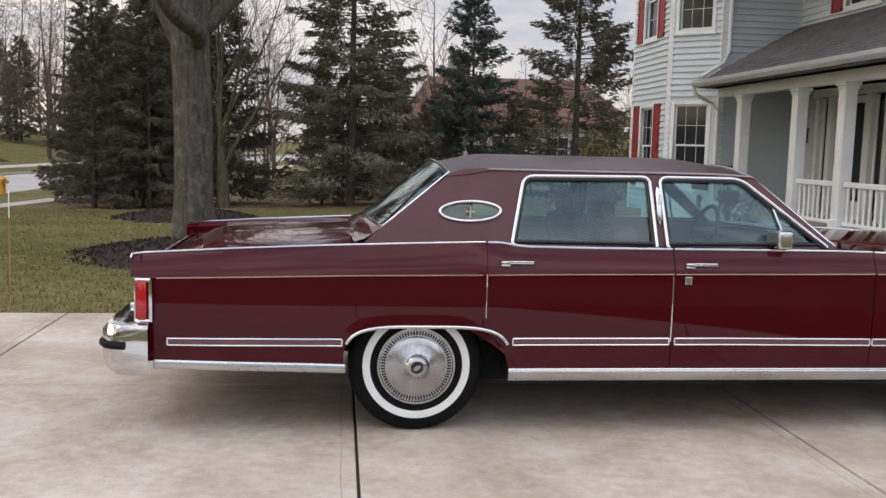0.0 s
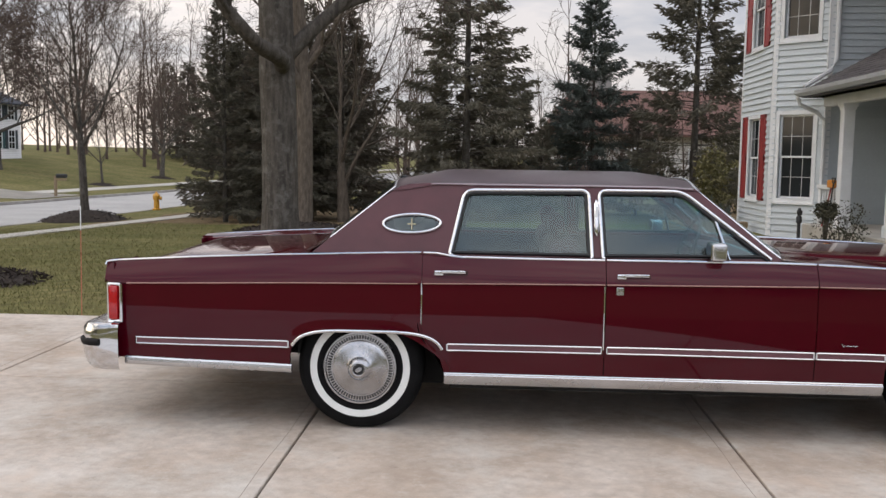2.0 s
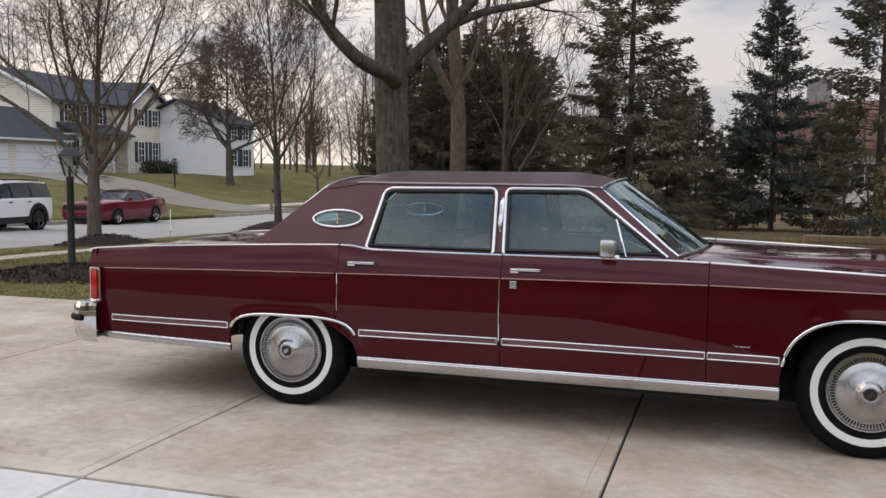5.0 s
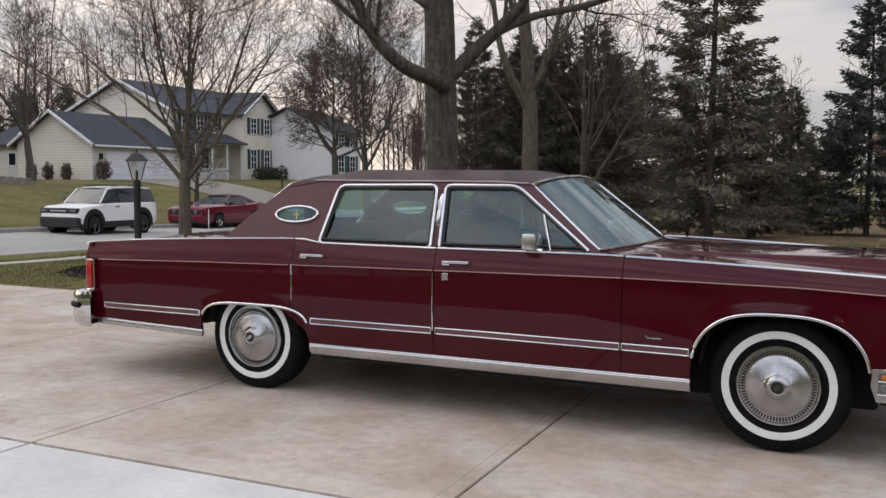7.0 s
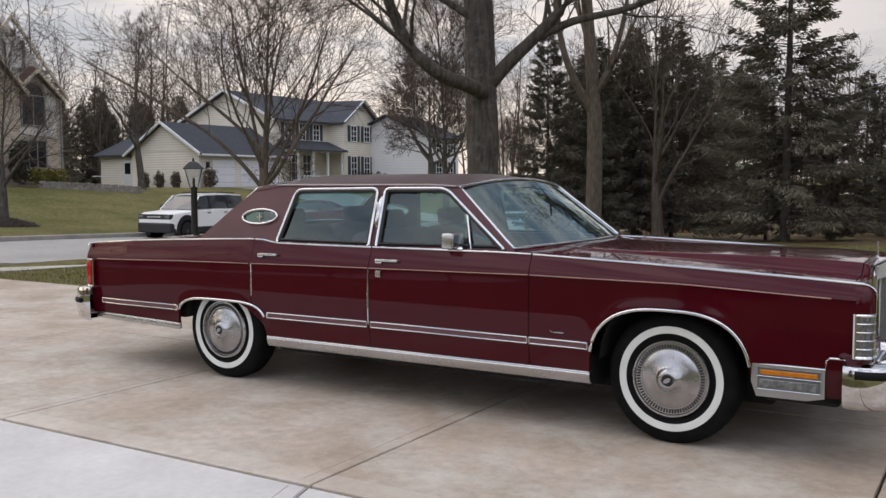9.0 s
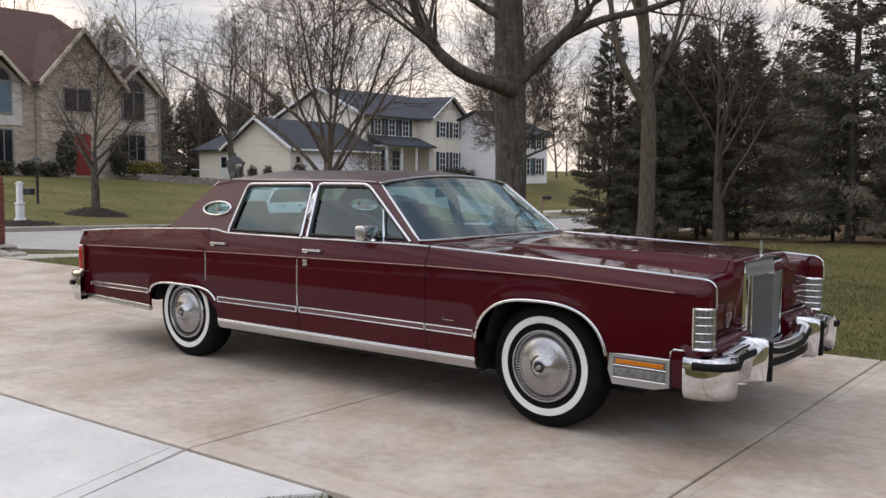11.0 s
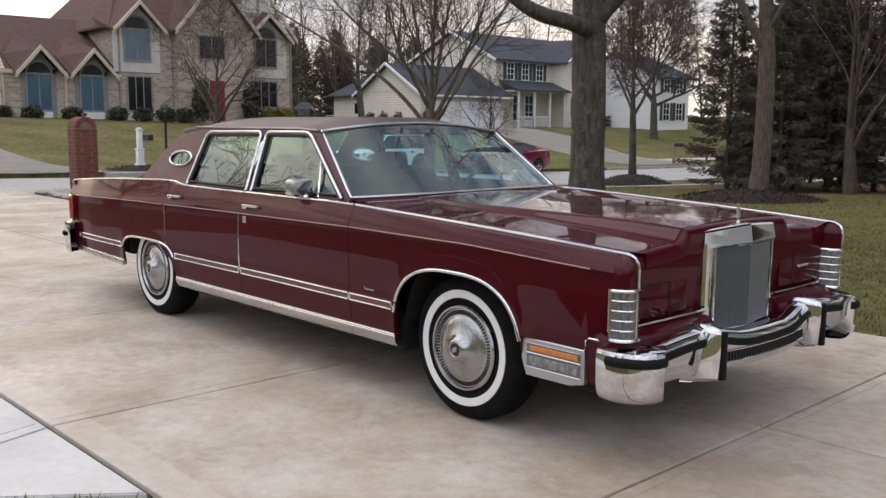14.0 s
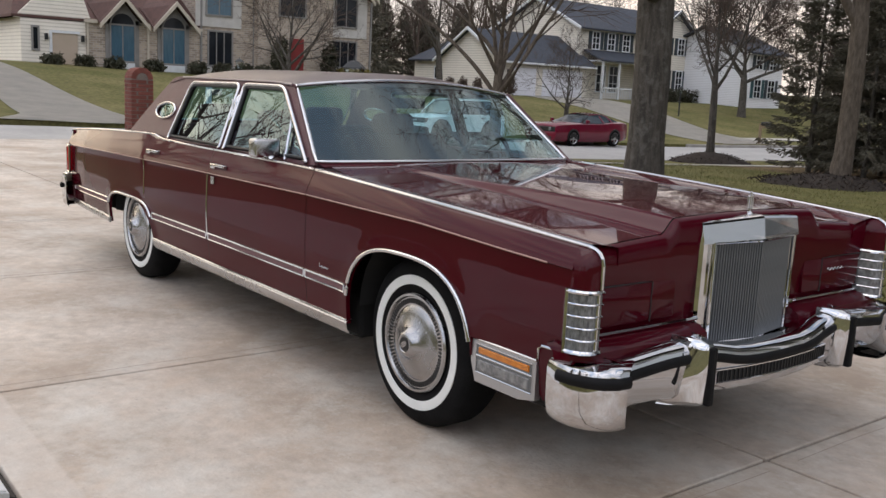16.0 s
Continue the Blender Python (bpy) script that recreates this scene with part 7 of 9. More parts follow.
def bare_tree(name, seed, height, rad, clear, limbs, depth, kids, up=0.05, wob=0.16, spread=0.7, lean=(0, 0), bark=None, fixed=(), stems=1, limb_len=0.5, rise=0.55, twig_r=0.005, sink=0.15, fork=0.0):
    """A leafless tree. fixed: limbs given by hand as (list of points, radius)."""
    r = random.Random(seed)
    big, fine, tr = Wood(), Wood(), Wood()
    for st in range(stems):
        a0 = 2 * math.pi * st / max(1, stems) + 0.6
        d = Vector((lean[0], lean[1], 1.0))
        base_z = -sink
        p = Vector((0, 0, base_z))
        if stems > 1:
            d += Vector((math.cos(a0), math.sin(a0), 0)) * 0.20
        pts, rads = [p.copy()], [rad * (1.35 if stems == 1 else 1.0)]
        k = 14
        for i in range(k):
            d = (d + jig(r, 0.05) + Vector((0, 0, 0.03))).normalized()
            p = p + d * ((height + sink) / k)
            t = (i + 1) / k
            pts.append(p)
            flare = 0.30 * math.exp(-(t * height) / 0.35)
            rads.append(max(0.010, rad * (1 + flare - 0.90 * max(0.0, t - clear / height * 0.6)) * (1 - fork * ease(clear, clear + 1.6, t * height))))
        sm, sr = [], []
        for i in range(k):
            for u in (0, 0.5):
                sm.append(pts[i].lerp(pts[i + 1], u))
                sr.append(rads[i] + (rads[i + 1] - rads[i]) * u)
        tr.limb(sm + [pts[-1]], sr + [rads[-1]], 14)
        for i in range(limbs):
            t = clear / height + (0.97 - clear / height) * ((i + r.uniform(0.0, 0.8)) / limbs)
            j = min(k - 1, int(t * k))
            q = pts[j].lerp(pts[j + 1], t * k - j)
            a = i * 2.4 + r.uniform(-0.5, 0.5)
            nd = Vector((math.cos(a), math.sin(a), rise + 0.5 * t))
            grow(big, fine, r, q, nd, height * limb_len * (1.1 - 0.75 * t) * r.uniform(0.75, 1.1), max(0.02, rads[j] * r.uniform(0.38, 0.55)), depth, up, wob, kids, None, spread, twig_r)
    for pts, fr in fixed:
        pts = [Vector(p) for p in pts]
        n = len(pts)
        dense = []
        for i in range(n - 1):  # rounded path
            p0, p1, p2, p3 = pts[max(0, i - 1)], pts[i], pts[i + 1], pts[min(n - 1, i + 2)]
            for u in (0, 0.25, 0.5, 0.75):
                dense.append(0.5 * (2 * p1 + (p2 - p0) * u + (2 * p0 - 5 * p1 + 4 * p2 - p3) * u * u + (3 * p1 - 3 * p2 + p3 - p0) * u ** 3))
        dense.append(pts[-1])
        rr = [fr * (1 - 0.72 * i / (len(dense) - 1)) for i in range(len(dense))]
        big.limb(dense, rr, 10)
        for i in range(int(len(dense) * 0.42), len(dense)):
            ax = (dense[i] - dense[i - 1]).normalized()
            side = ax.cross(jig(r, 1) + Vector((0.01, 0, 0))).normalized()
            grow(big, fine, r, dense[i], ax * 0.6 + side * 0.7 + Vector((0, 0, 0.15)), r.uniform(1.2, 2.6), rr[i] * 0.4, max(1, depth - 1), up, wob, kids, None, spread, twig_r)
    return tr.mesh("trunk", bark or M_BARK), big.mesh("branchwork", bark or M_BARK), fine.mesh("twigwork", M_TWIG)


def plant(name, meshes, label, category, x, y, z, rz=0.0, s=1.0, group=""):
    ob = thing(name, label, category, x, y, z, rz, group)
    ob.scale = (s, s, s)
    for me in meshes:
        o = new(me.name.split(".")[0], me)
        o.parent = ob
        if me.name.startswith(("branchwork", "twigwork", "crown")):
            tagged(o, kind="stuff")
    return ob


# the big maple beside the driveway, with its two low limbs
maple = bare_tree("maple", 11, 13.5, 0.250, 4.9, 20, 3, {3: 7, 2: 7, 1: 6}, up=0.07, wob=0.14, rise=0.95, limb_len=0.46, spread=0.8, twig_r=0.0072, fixed=(
    ([(0.02, 0.05, 2.80), (0.14, -0.60, 2.88), (0.0, -1.15, 2.98), (-0.13, -1.50, 3.16), (-0.30, -1.70, 3.42), (-0.44, -1.88, 3.85), (-0.55, -2.05, 4.5), (-0.7, -2.4, 5.8), (-1.1, -3.0, 7.6)], 0.125),
    ([(0.08, 0.04, 2.98), (0.42, 0.18, 3.36), (0.85, 0.36, 3.80), (1.35, 0.55, 4.45), (1.8, 0.7, 5.8), (2.4, 0.6, 7.8)], 0.125),
    ([(0.62, 0.27, 3.60), (1.25, 0.60, 3.92), (2.1, 0.95, 4.12), (3.2, 1.2, 4.6), (4.2, 1.0, 5.6)], 0.075),
    ([(-0.02, -0.10, 3.9), (-0.6, -0.5, 4.35), (-1.5, -0.9, 4.75), (-2.6, -1.2, 5.6)], 0.065)))
plant("maple_tree", maple, "large bare maple with a thick grey-brown trunk and low spreading limbs", "tree", -3.97, 7.13, ground_at(-3.97, 7.13))
# the pale tree with twin leaders behind it
twin = bare_tree("twin", 23, 11, 0.185, 3.6, 10, 3, {3: 5, 2: 5, 1: 5}, up=0.09, wob=0.12, limb_len=0.36, rise=0.9, spread=0.6, bark=M_BARK2, twig_r=0.005, fixed=(
    ([(-0.02, 0.0, 3.25), (-0.40, -0.30, 4.1), (-0.62, -0.48, 5.0), (-0.8, -0.6, 6.6), (-1.1, -0.6, 8.6)], 0.105),
    ([(0.03, 0.0, 3.6), (0.35, 0.28, 4.4), (0.6, 0.5, 5.6), (0.8, 0.6, 7.6)], 0.095)))
plant("twin_leader_tree", twin, "bare tree with pale flaky bark and forked leaders", "tree", -5.276, 14.787, ground_at(-5.276, 14.787))
# many-stemmed tree by the spruces
multi = bare_tree("multi", 31, 6.0, 0.13, 0.8, 15, 3, {3: 5, 2: 5, 1: 4}, up=0.045, wob=0.13, limb_len=0.74, rise=1.5, spread=0.55, bark=M_BARK2, twig_r=0.006, fork=0.6)
plant("clump_tree", multi, "bare tree forking low into many slender pale stems", "tree", -5.0, 18.9, ground_at(-5.0, 18.9), 0, 1.15)
# street trees
street_a = bare_tree("street_a", 41, 6.8, 0.135, 1.5, 27, 3, {3: 7, 2: 7, 1: 5}, up=0.06, wob=0.12, limb_len=0.72, rise=0.95, spread=0.60, twig_r=0.0055, bark=M_BARK2, fork=0.62, fixed=(
    ([(0, 0, 1.35), (-0.45, -0.40, 2.1), (-1.2, -0.95, 2.9), (-2.3, -1.7, 3.7), (-3.4, -2.3, 4.4)], 0.06),
    ([(0, 0, 1.45), (0.30, 0.25, 2.2), (0.75, 0.6, 3.4), (1.2, 1.0, 5.2)], 0.065),
    ([(0, 0, 1.3), (-0.25, 0.1, 2.4), (-0.6, 0.1, 3.8), (-0.9, -0.1, 5.8)], 0.065)))
plant("street_tree", street_a, "bare spreading street tree forking low over dark mulch", "tree", -14.05, 13.1, ground_at(-14.05, 13.1) + 0.1, 0, 1.12, "street trees")
street_b = bare_tree("street_b", 43, 8.8, 0.12, 2.0, 26, 3, {3: 7, 2: 7, 1: 5}, up=0.07, wob=0.12, limb_len=0.54, rise=0.9, spread=0.58, twig_r=0.0075, fork=0.45)
plant("street_tree", street_b, "slim bare street tree in a mulch mound", "tree", -13.63, 21.96, ground_at(-13.63, 21.96) + 0.2, 0, 1.0, "street trees")
small_a = bare_tree("small", 47, 5.0, 0.15, 1.25, 18, 3, {3: 5, 2: 5, 1: 4}, up=0.04, wob=0.13, limb_len=0.62, rise=0.55, spread=0.7, twig_r=0.007, fork=0.6)
yard_b = bare_tree("yard", 53, 10.5, 0.22, 2.2, 20, 3, {3: 6, 2: 5, 1: 5}, up=0.06, wob=0.13, limb_len=0.48, rise=0.8, spread=0.66, twig_r=0.010, fork=0.5)
yard_c = bare_tree("yardc", 59, 6.4, 0.15, 1.4, 24, 3, {3: 5, 2: 6, 1: 4}, up=0.05, wob=0.12, limb_len=0.60, rise=0.65, spread=0.66, twig_r=0.007, fork=0.6)
yard_d = bare_tree("yardd", 73, 9.4, 0.25, 2.3, 28, 3, {3: 8, 2: 7, 1: 6}, up=0.03, wob=0.15, limb_len=0.62, rise=0.40, spread=0.7, twig_r=0.017, fork=0.5)
for (x, y, s, rz, me) in ((-27.0, 13.9, 1.0, 20, yard_c), (-25.16, 26.97, 0.82, 120, small_a), (-25.4, 50.2, 0.62, 70, street_b), (-25.6, 61.0, 1.2, 200, small_a),
                          (-32.84, 51.5, 1.0, 0, yard_d), (-40.5, 31.5, 0.9, 140, yard_b)):
    plant("yard_tree", me, "bare young tree on the lawn across the street" if me is small_a else "tall bare tree on a lawn across the street", "tree", x, y, ground_at(x, y), rz, s, "trees across the street")


M_OLIVE = mat("olive_evergreen", (0.115, 0.11, 0.04), (0.17, 0.145, 0.06), rough=0.85, scale=3, vary=0.4)
# spruces
class Needles:
    def __init__(self):
        self.v, self.f = [], []

    def sprig(self, p, d, length, width, r):
        """A tuft: two crossed pointed blades along d."""
        s = d.cross(Vector((0, 0, 1)))
        if s.length < 0.05:
            s = Vector((1, 0, 0))
        s.normalize()
        w = d.cross(s)
        for ax in (s, w):
            b = len(self.v)
            self.v += [p, p + d * (length * 0.45) + ax * width, p + d * length, p + d * (length * 0.45) - ax * width]
            self.f.append((b, b + 1, b + 2, b + 3))


def spruce(seed, h, rmax, bare, density, thick, m, sag=0.25, first=0.5):
    """A spruce: whorls of sagging boughs hung with tufts. bare: share of each bough without needles."""
    r = random.Random(seed)
    wood, nd = Wood(), Needles()
    wood.limb([Vector((0, 0, -0.2)), Vector((0.02, 0, h * 0.5)), Vector((0, 0.02, h))], [0.0125 * h, 0.0065 * h, 0.004], 9)
    z = first
    while z < h - 0.05:
        t = z / h
        reach = rmax * (1 - t) ** 0.78 * (0.75 + 0.25 * min(1, t * 6)) + 0.06
        for i in range(r.randint(3, 5) if t < 0.85 else 4):
            a = r.uniform(0, 2 * math.pi)
            ln = reach * r.uniform(0.62, 1.12)
            d0 = Vector((math.cos(a), math.sin(a), 0.35 * t + r.uniform(-0.12, 0.12)))
            pts, p = [], Vector((0, 0, z + r.uniform(-0.10, 0.10) * (1 - t)))
            for k in range(7):
                u = k / 6
                pts.append(p.copy())
                p = p + Vector((d0.x, d0.y, d0.z - sag * math.sin(u * 2.4) * (1.2 - t) + 0.30 * u * u)) * (ln / 6)
            wood.limb(pts, [0.011 * (1 - 0.8 * k / 6) * (0.6 + ln * 0.3) for k in range(7)], 4)
            n = int(ln * density)
            for q in range(n):
                u = bare + (1 - bare) * (q + r.random()) / n
                j = min(5, int(u * 6))
                b = pts[j].lerp(pts[j + 1], u * 6 - j)
                ax = (pts[j + 1] - pts[j]).normalized()
                sd = ax.cross(Vector((0, 0, 1))).normalized() * (1 if q % 2 else -1)
                off = r.uniform(0.0, 0.30) * ln * (1.15 - u) * 0.75
                dirn = (ax * r.uniform(0.5, 1.0) + sd * r.uniform(0.2, 0.9) + Vector((0, 0, r.uniform(-0.85, 0.15)))).normalized()
                b = b + (sd * 0.85 + ax * 0.5) * off + Vector((0, 0, -off * r.uniform(0.1, 0.9) + r.uniform(-0.10, 0.04)))
                nd.sprig(b, dirn, r.uniform(0.10, 0.22) * thick, r.uniform(0.014, 0.026) * thick, r)
        z += (0.10 + 0.11 * (1 - t)) * r.uniform(0.6, 1.3)
    for i in range(10):
        nd.sprig(Vector((0, 0, h - 0.35 + i * 0.035)), (jig(r, 0.5) + Vector((0, 0, 0.8))).normalized(), 0.14, 0.02, r)
    a, b = wood.mesh("trunk", M_BARK), bpy.data.meshes.new("crown")
    b.from_pydata([tuple(p) for p in nd.v], [], nd.f)
    b.materials.append(m)
    return a, b


SP_DARK = spruce(3, 10.5, 2.5, 0.25, 74, 1.05, M_NEEDLE)
SP_MID = spruce(5, 5.9, 2.1, 0.24, 60, 1.12, M_NEEDLE_D, sag=0.18)
SP_FAR = spruce(9, 6.2, 1.9, 0.15, 26, 1.7, M_NEEDLE)
SP_MID2 = spruce(6, 6.4, 1.9, 0.24, 60, 1.12, M_NEEDLE, sag=0.22)
SP_BLUE = spruce(8, 6.95, 2.25, 0.10, 96, 0.95, M_NEEDLE_B, sag=0.15)
SP_THIN = spruce(12, 9.5, 2.1, 0.28, 58, 1.1, M_NEEDLE, sag=0.10)
for (x, y, me, s, rz, lab) in (
        (-1.72, 19.0, SP_DARK, 1.0, 10, "tall dark spruce with ragged sagging boughs"), (2.05, 23.0, SP_BLUE, 1.0, 40, "dense blue-green spruce with a pointed top"),
        (4.42, 19.35, SP_THIN, 1.0, 90, "thin tall spruce with see-through boughs"),
        (-8.2, 18.6, SP_THIN, 0.66, 130, "thin spruce with bare lower trunk"), (-5.45, 21.4, SP_MID, 1.10, 210, "brown-green spruce in the shade"),
        (-6.9, 18.9, SP_MID2, 0.90, 300, "dark spruce in a tight row"), (-7.5, 20.9, SP_MID, 1.0, 70, "brown-green spruce in the shade"),
        (-6.2, 20.2, SP_MID2, 0.96, 170, "dark spruce in a tight row"), (-8.8, 22.6, SP_MID, 1.0, 20, "brown-green spruce in the shade"),
        (-7.6, 24.2, SP_MID2, 1.02, 100, "dark spruce in a tight row"), (-9.6, 26.5, SP_MID, 1.0, 30, "brown-green spruce in the shade"),
        (-8.3, 30.0, SP_MID2, 1.1, 55, "dark spruce in a tight row"), (-8.3, 34.0, SP_FAR, 1.2, 15, "dark spruce behind the row"), (-8.7, 38.0, SP_FAR, 1.3, 95, "dark spruce behind the row"), (-9.2, 46.0, SP_FAR, 1.4, 155, "dark spruce behind the row"),
        (-2.5, 20.4, SP_MID2, 0.62, 15, "small dark spruce under the tall ones"), (-0.8, 20.2, SP_MID, 0.58, 85, "small brown-green spruce under the tall ones"),
        (-1.9, 23.6, SP_MID, 0.66, 140, "small brown-green spruce under the tall ones"), (-0.2, 25.4, SP_MID2, 0.72, 250, "small dark spruce under the tall ones"), (1.1, 24.6, SP_MID, 0.60, 60, "small brown-green spruce under the tall ones"), (-1.0, 28.5, SP_MID2, 0.85, 10, "small dark spruce under the tall ones"),
        (0.5, 22.4, SP_MID2, 0.46, 200, "small dark spruce under the tall ones"), (3.4, 22.6, SP_MID, 0.58, 285, "small brown-green spruce under the tall ones")):
    plant("spruce_tree", me, lab, "spruce", x, y, ground_at(x, y), rz, s, "spruces behind the lawn")
leafy("olive_shrub", "upright yellow-green shrub behind the house corner", 4.35, 17.0, ground_at(4.35, 17.0), 0.46, 1.0, 1600, 95, M_OLIVE, 0.06)
# the flat-topped blue shrub by the house
SHRUB = spruce(21, 0.62, 0.85, 0.15, 200, 0.62, M_NEEDLE_B, sag=0.05, first=0.30)
leafy("evergreen_bush", "broad yellow-green evergreen bush behind the spruces", 7.3, 26.0, ground_at(7.3, 26), 1.35, 1.25, 2600, 77, M_OLIVE, 0.10)
plant("blue_spruce_shrub", SHRUB, "low flat-topped blue spruce shrub on a stem", "shrub", 3.6, 13.7, ground_at(3.6, 13.7) + 0.25, 0, 1.0)

# far woods, uncountable: many bare trees and dark evergreens joined in one
def woods(name, spots, seed, label):
    r = random.Random(seed)
    src = []
    for sd, hh in ((61, 9.0), (67, 11.0), (71, 8.0)):
        a, b, c = bare_tree("w", sd, hh, 0.10, 0.5, 13, 2, {2: 4, 1: 4}, up=0.08, wob=0.14, limb_len=0.42, rise=0.8, spread=0.65, twig_r=0.014)
        vs, fs = [], []
        for me in (a, b, c):
            base = len(vs)
            vs += [v.co.copy() for v in me.vertices]
            fs += [tuple(i + base for i in p.vertices) for p in me.polygons]
            bpy.data.meshes.remove(me)
        src.append((np.array([tuple(v) for v in vs]), fs))
    V, F, n = [], [], 0
    for x, y, s in spots:
        vs, fs = src[r.randrange(3)]
        a = r.uniform(0, 6.28)
        c, sn = math.cos(a) * s, math.sin(a) * s
        W = np.column_stack((vs[:, 0] * c - vs[:, 1] * sn + x, vs[:, 0] * sn + vs[:, 1] * c + y, vs[:, 2] * s + ground_at(x, y)))
        V.append(W)
        F += [tuple(i + n for i in f) for f in fs]
        n += len(vs)
    me = bpy.data.meshes.new(name)
    me.from_pydata(np.concatenate(V).tolist(), [], F)
    me.materials.append(M_TWIG)
    return tagged(new(name, me), label, "woods", kind="stuff")


r0 = random.Random(99)
spots = [(r0.uniform(-14, 34), r0.uniform(36, 62), r0.uniform(0.6, 0.95)) for _ in range(30)]
spots += [(r0.uniform(-78, -58), r0.uniform(20, 75), r0.uniform(1.1, 1.6)) for _ in range(34)]
spots += [(r0.uniform(-64, -8), r0.uniform(76, 112), r0.uniform(0.9, 1.4)) for _ in range(56)]
spots += [(r0.uniform(-12, -1), r0.uniform(31, 38), r0.uniform(0.5, 0.62)) for _ in range(10)]
spots += [(r0.uniform(-1, 15), r0.uniform(29, 34), r0.uniform(0.34, 0.5)) for _ in range(22)]
spots += [(r0.uniform(-38, -13), r0.uniform(66, 84), r0.uniform(1.0, 1.35)) for _ in range(16)]
spots += [(r0.uniform(-80, -60), r0.uniform(30, 72), r0.uniform(0.75, 1.05)) for _ in range(30)]
woods("far_woods", spots, 5, "distant bare woods with fine brown twigs")
# the yard behind the camera, seen in the paint and the glass
spots = [(r0.uniform(-40, -12), r0.uniform(-24, -10), r0.uniform(0.4, 0.62)) for _ in range(18)] + [(r0.uniform(-6, 26), r0.uniform(-34, -22), r0.uniform(0.8, 1.2)) for _ in range(14)]
woods("near_woods", spots, 6, "bare trees standing behind the lawn")
for (x, y, me, s, rz) in ((-17, -12, SP_FAR, 0.8, 0), (-4, -26, SP_FAR, 1.2, 120), (3, -27, SP_FAR, 1.3, 200), (9, -25, SP_FAR, 1.1, 300), (-24, -13, SP_FAR, 0.9, 30), (-60, 33, SP_FAR, 1.37, 10), (-57, 37, SP_FAR, 1.22, 80), (-62, 41, SP_FAR, 1.37, 140), (-56, 30, SP_FAR, 1.08, 220), (-64, 47, SP_FAR, 1.37, 20), (-20.5, 66, SP_FAR, 1.2, 10), (-17, 62, SP_FAR, 1.2, 10), (-66, 58, SP_FAR, 1.37, 50), (-62, 61, SP_FAR, 1.37, 90), (-58, 64, SP_FAR, 1.22, 10), (-71, 57, SP_FAR, 1.37, 33), (-30, 80, SP_FAR, 1.5, 33), (-26, 84, SP_FAR, 1.5, 73), (-34, 86, SP_FAR, 1.5, 120), (-14, 78, SP_FAR, 1.2, 200),
                          (-63, 44.5, SP_FAR, 1.08, 15), (-66, 49, SP_FAR, 1.15, 75), (-61.5, 49.5, SP_FAR, 1.04, 130), (-65, 53, SP_FAR, 1.15, 260), (-68, 46, SP_FAR, 1.19, 310), (-63.5, 55.5, SP_FAR, 1.04, 45), (-67.5, 55, SP_FAR, 1.15, 95), (-60.5, 53.5, SP_FAR, 1.01, 170), (-69, 51.5, SP_FAR, 1.22, 230), (-61, 46, SP_FAR, 0.97, 340)):
    plant("spruce_tree", me, "dark spruce at the edge of the woods", "spruce", x, y, ground_at(x, y), rz, s, "spruces at the woods")


plant("yard_tree", yard_c, "bare tree on the lawn beyond the driveway", "tree", -12.6, -5.0, ground_at(-12.6, -5.0), 40, 1.15, "trees behind the lawn")


# mulch mounds
def mound(x, y, rx, ry, h, seed, chips=500):
    r = random.Random(seed)
    z0 = ground_at(x, y)
    bm = bmesh.new()
    rows = []
    n = 36
    ph = [r.uniform(0, 6.28) for _ in range(4)]
    for i in range(9):
        t = i / 8
        row = []
        for j in range(n + 1):
            a = 2 * math.pi * j / n
            k = 1 + 0.07 * math.sin(3 * a + ph[0]) + 0.05 * math.sin(5 * a + ph[1]) + 0.03 * math.sin(9 * a + ph[2])
            px, py = x + rx * k * t * math.cos(a), y + ry * k * t * math.sin(a)
            row.append((px, py, ground_at(px, py) - 0.02 + (h + 0.02) * (1 - t ** 1.7) + 0.008 * math.sin(17 * a + 6 * t)))
        rows.append(row)
    sheet(bm, rows)
    ob = tagged(link_mesh("mulch_mound", bm, M_MULCH, 60), "mound of dark shredded mulch round a trunk", "mulch", kind="structure")
    vs, fs = [], []
    for _ in range(chips):
        a, t = r.uniform(0, 6.28), math.sqrt(r.random())
        px, py = x + rx * t * math.cos(a) * 1.04, y + ry * t * math.sin(a) * 1.04
        pz = ground_at(px, py) + h * max(0, 1 - t ** 1.7) + 0.012
        d = jig(r, 1).normalized() * r.uniform(0.02, 0.05)
        e = d.cross(jig(r, 1)).normalized() * r.uniform(0.006, 0.014)
        b = len(vs)
        c = Vector((px, py, pz))
        vs += [c - d - e, c + d - e, c + d + e, c - d + e]
        fs.append((b, b + 1, b + 2, b + 3))
    tagged(raw("mulch_chips", vs, fs, M_CHIP), "loose dark mulch chips", "mulch", kind="stuff")


mound(-3.9, 6.95, 1.62, 1.66, 0.22, 1, 1600)
mound(-5.3, 14.5, 1.5, 1.6, 0.22, 2, 800)
mound(-7.55, 4.62, 1.28, 1.08, 0.14, 3, 1200)
mound(-13.75, 13.1, 1.0, 1.3, 0.25, 4, 500)
mound(-13.63, 21.96, 1.35, 1.35, 0.36, 5, 300)
mound(-27.0, 13.9, 1.2, 1.2, 0.28, 6, 120)
mound(-25.4, 50.2, 0.9, 0.9, 0.15, 7, 60)
mound(-25.6, 61.0, 1.0, 1.0, 0.15, 8, 60)
mound(-23.35, 9.15, 0.7, 1.2, 0.10, 9, 150)

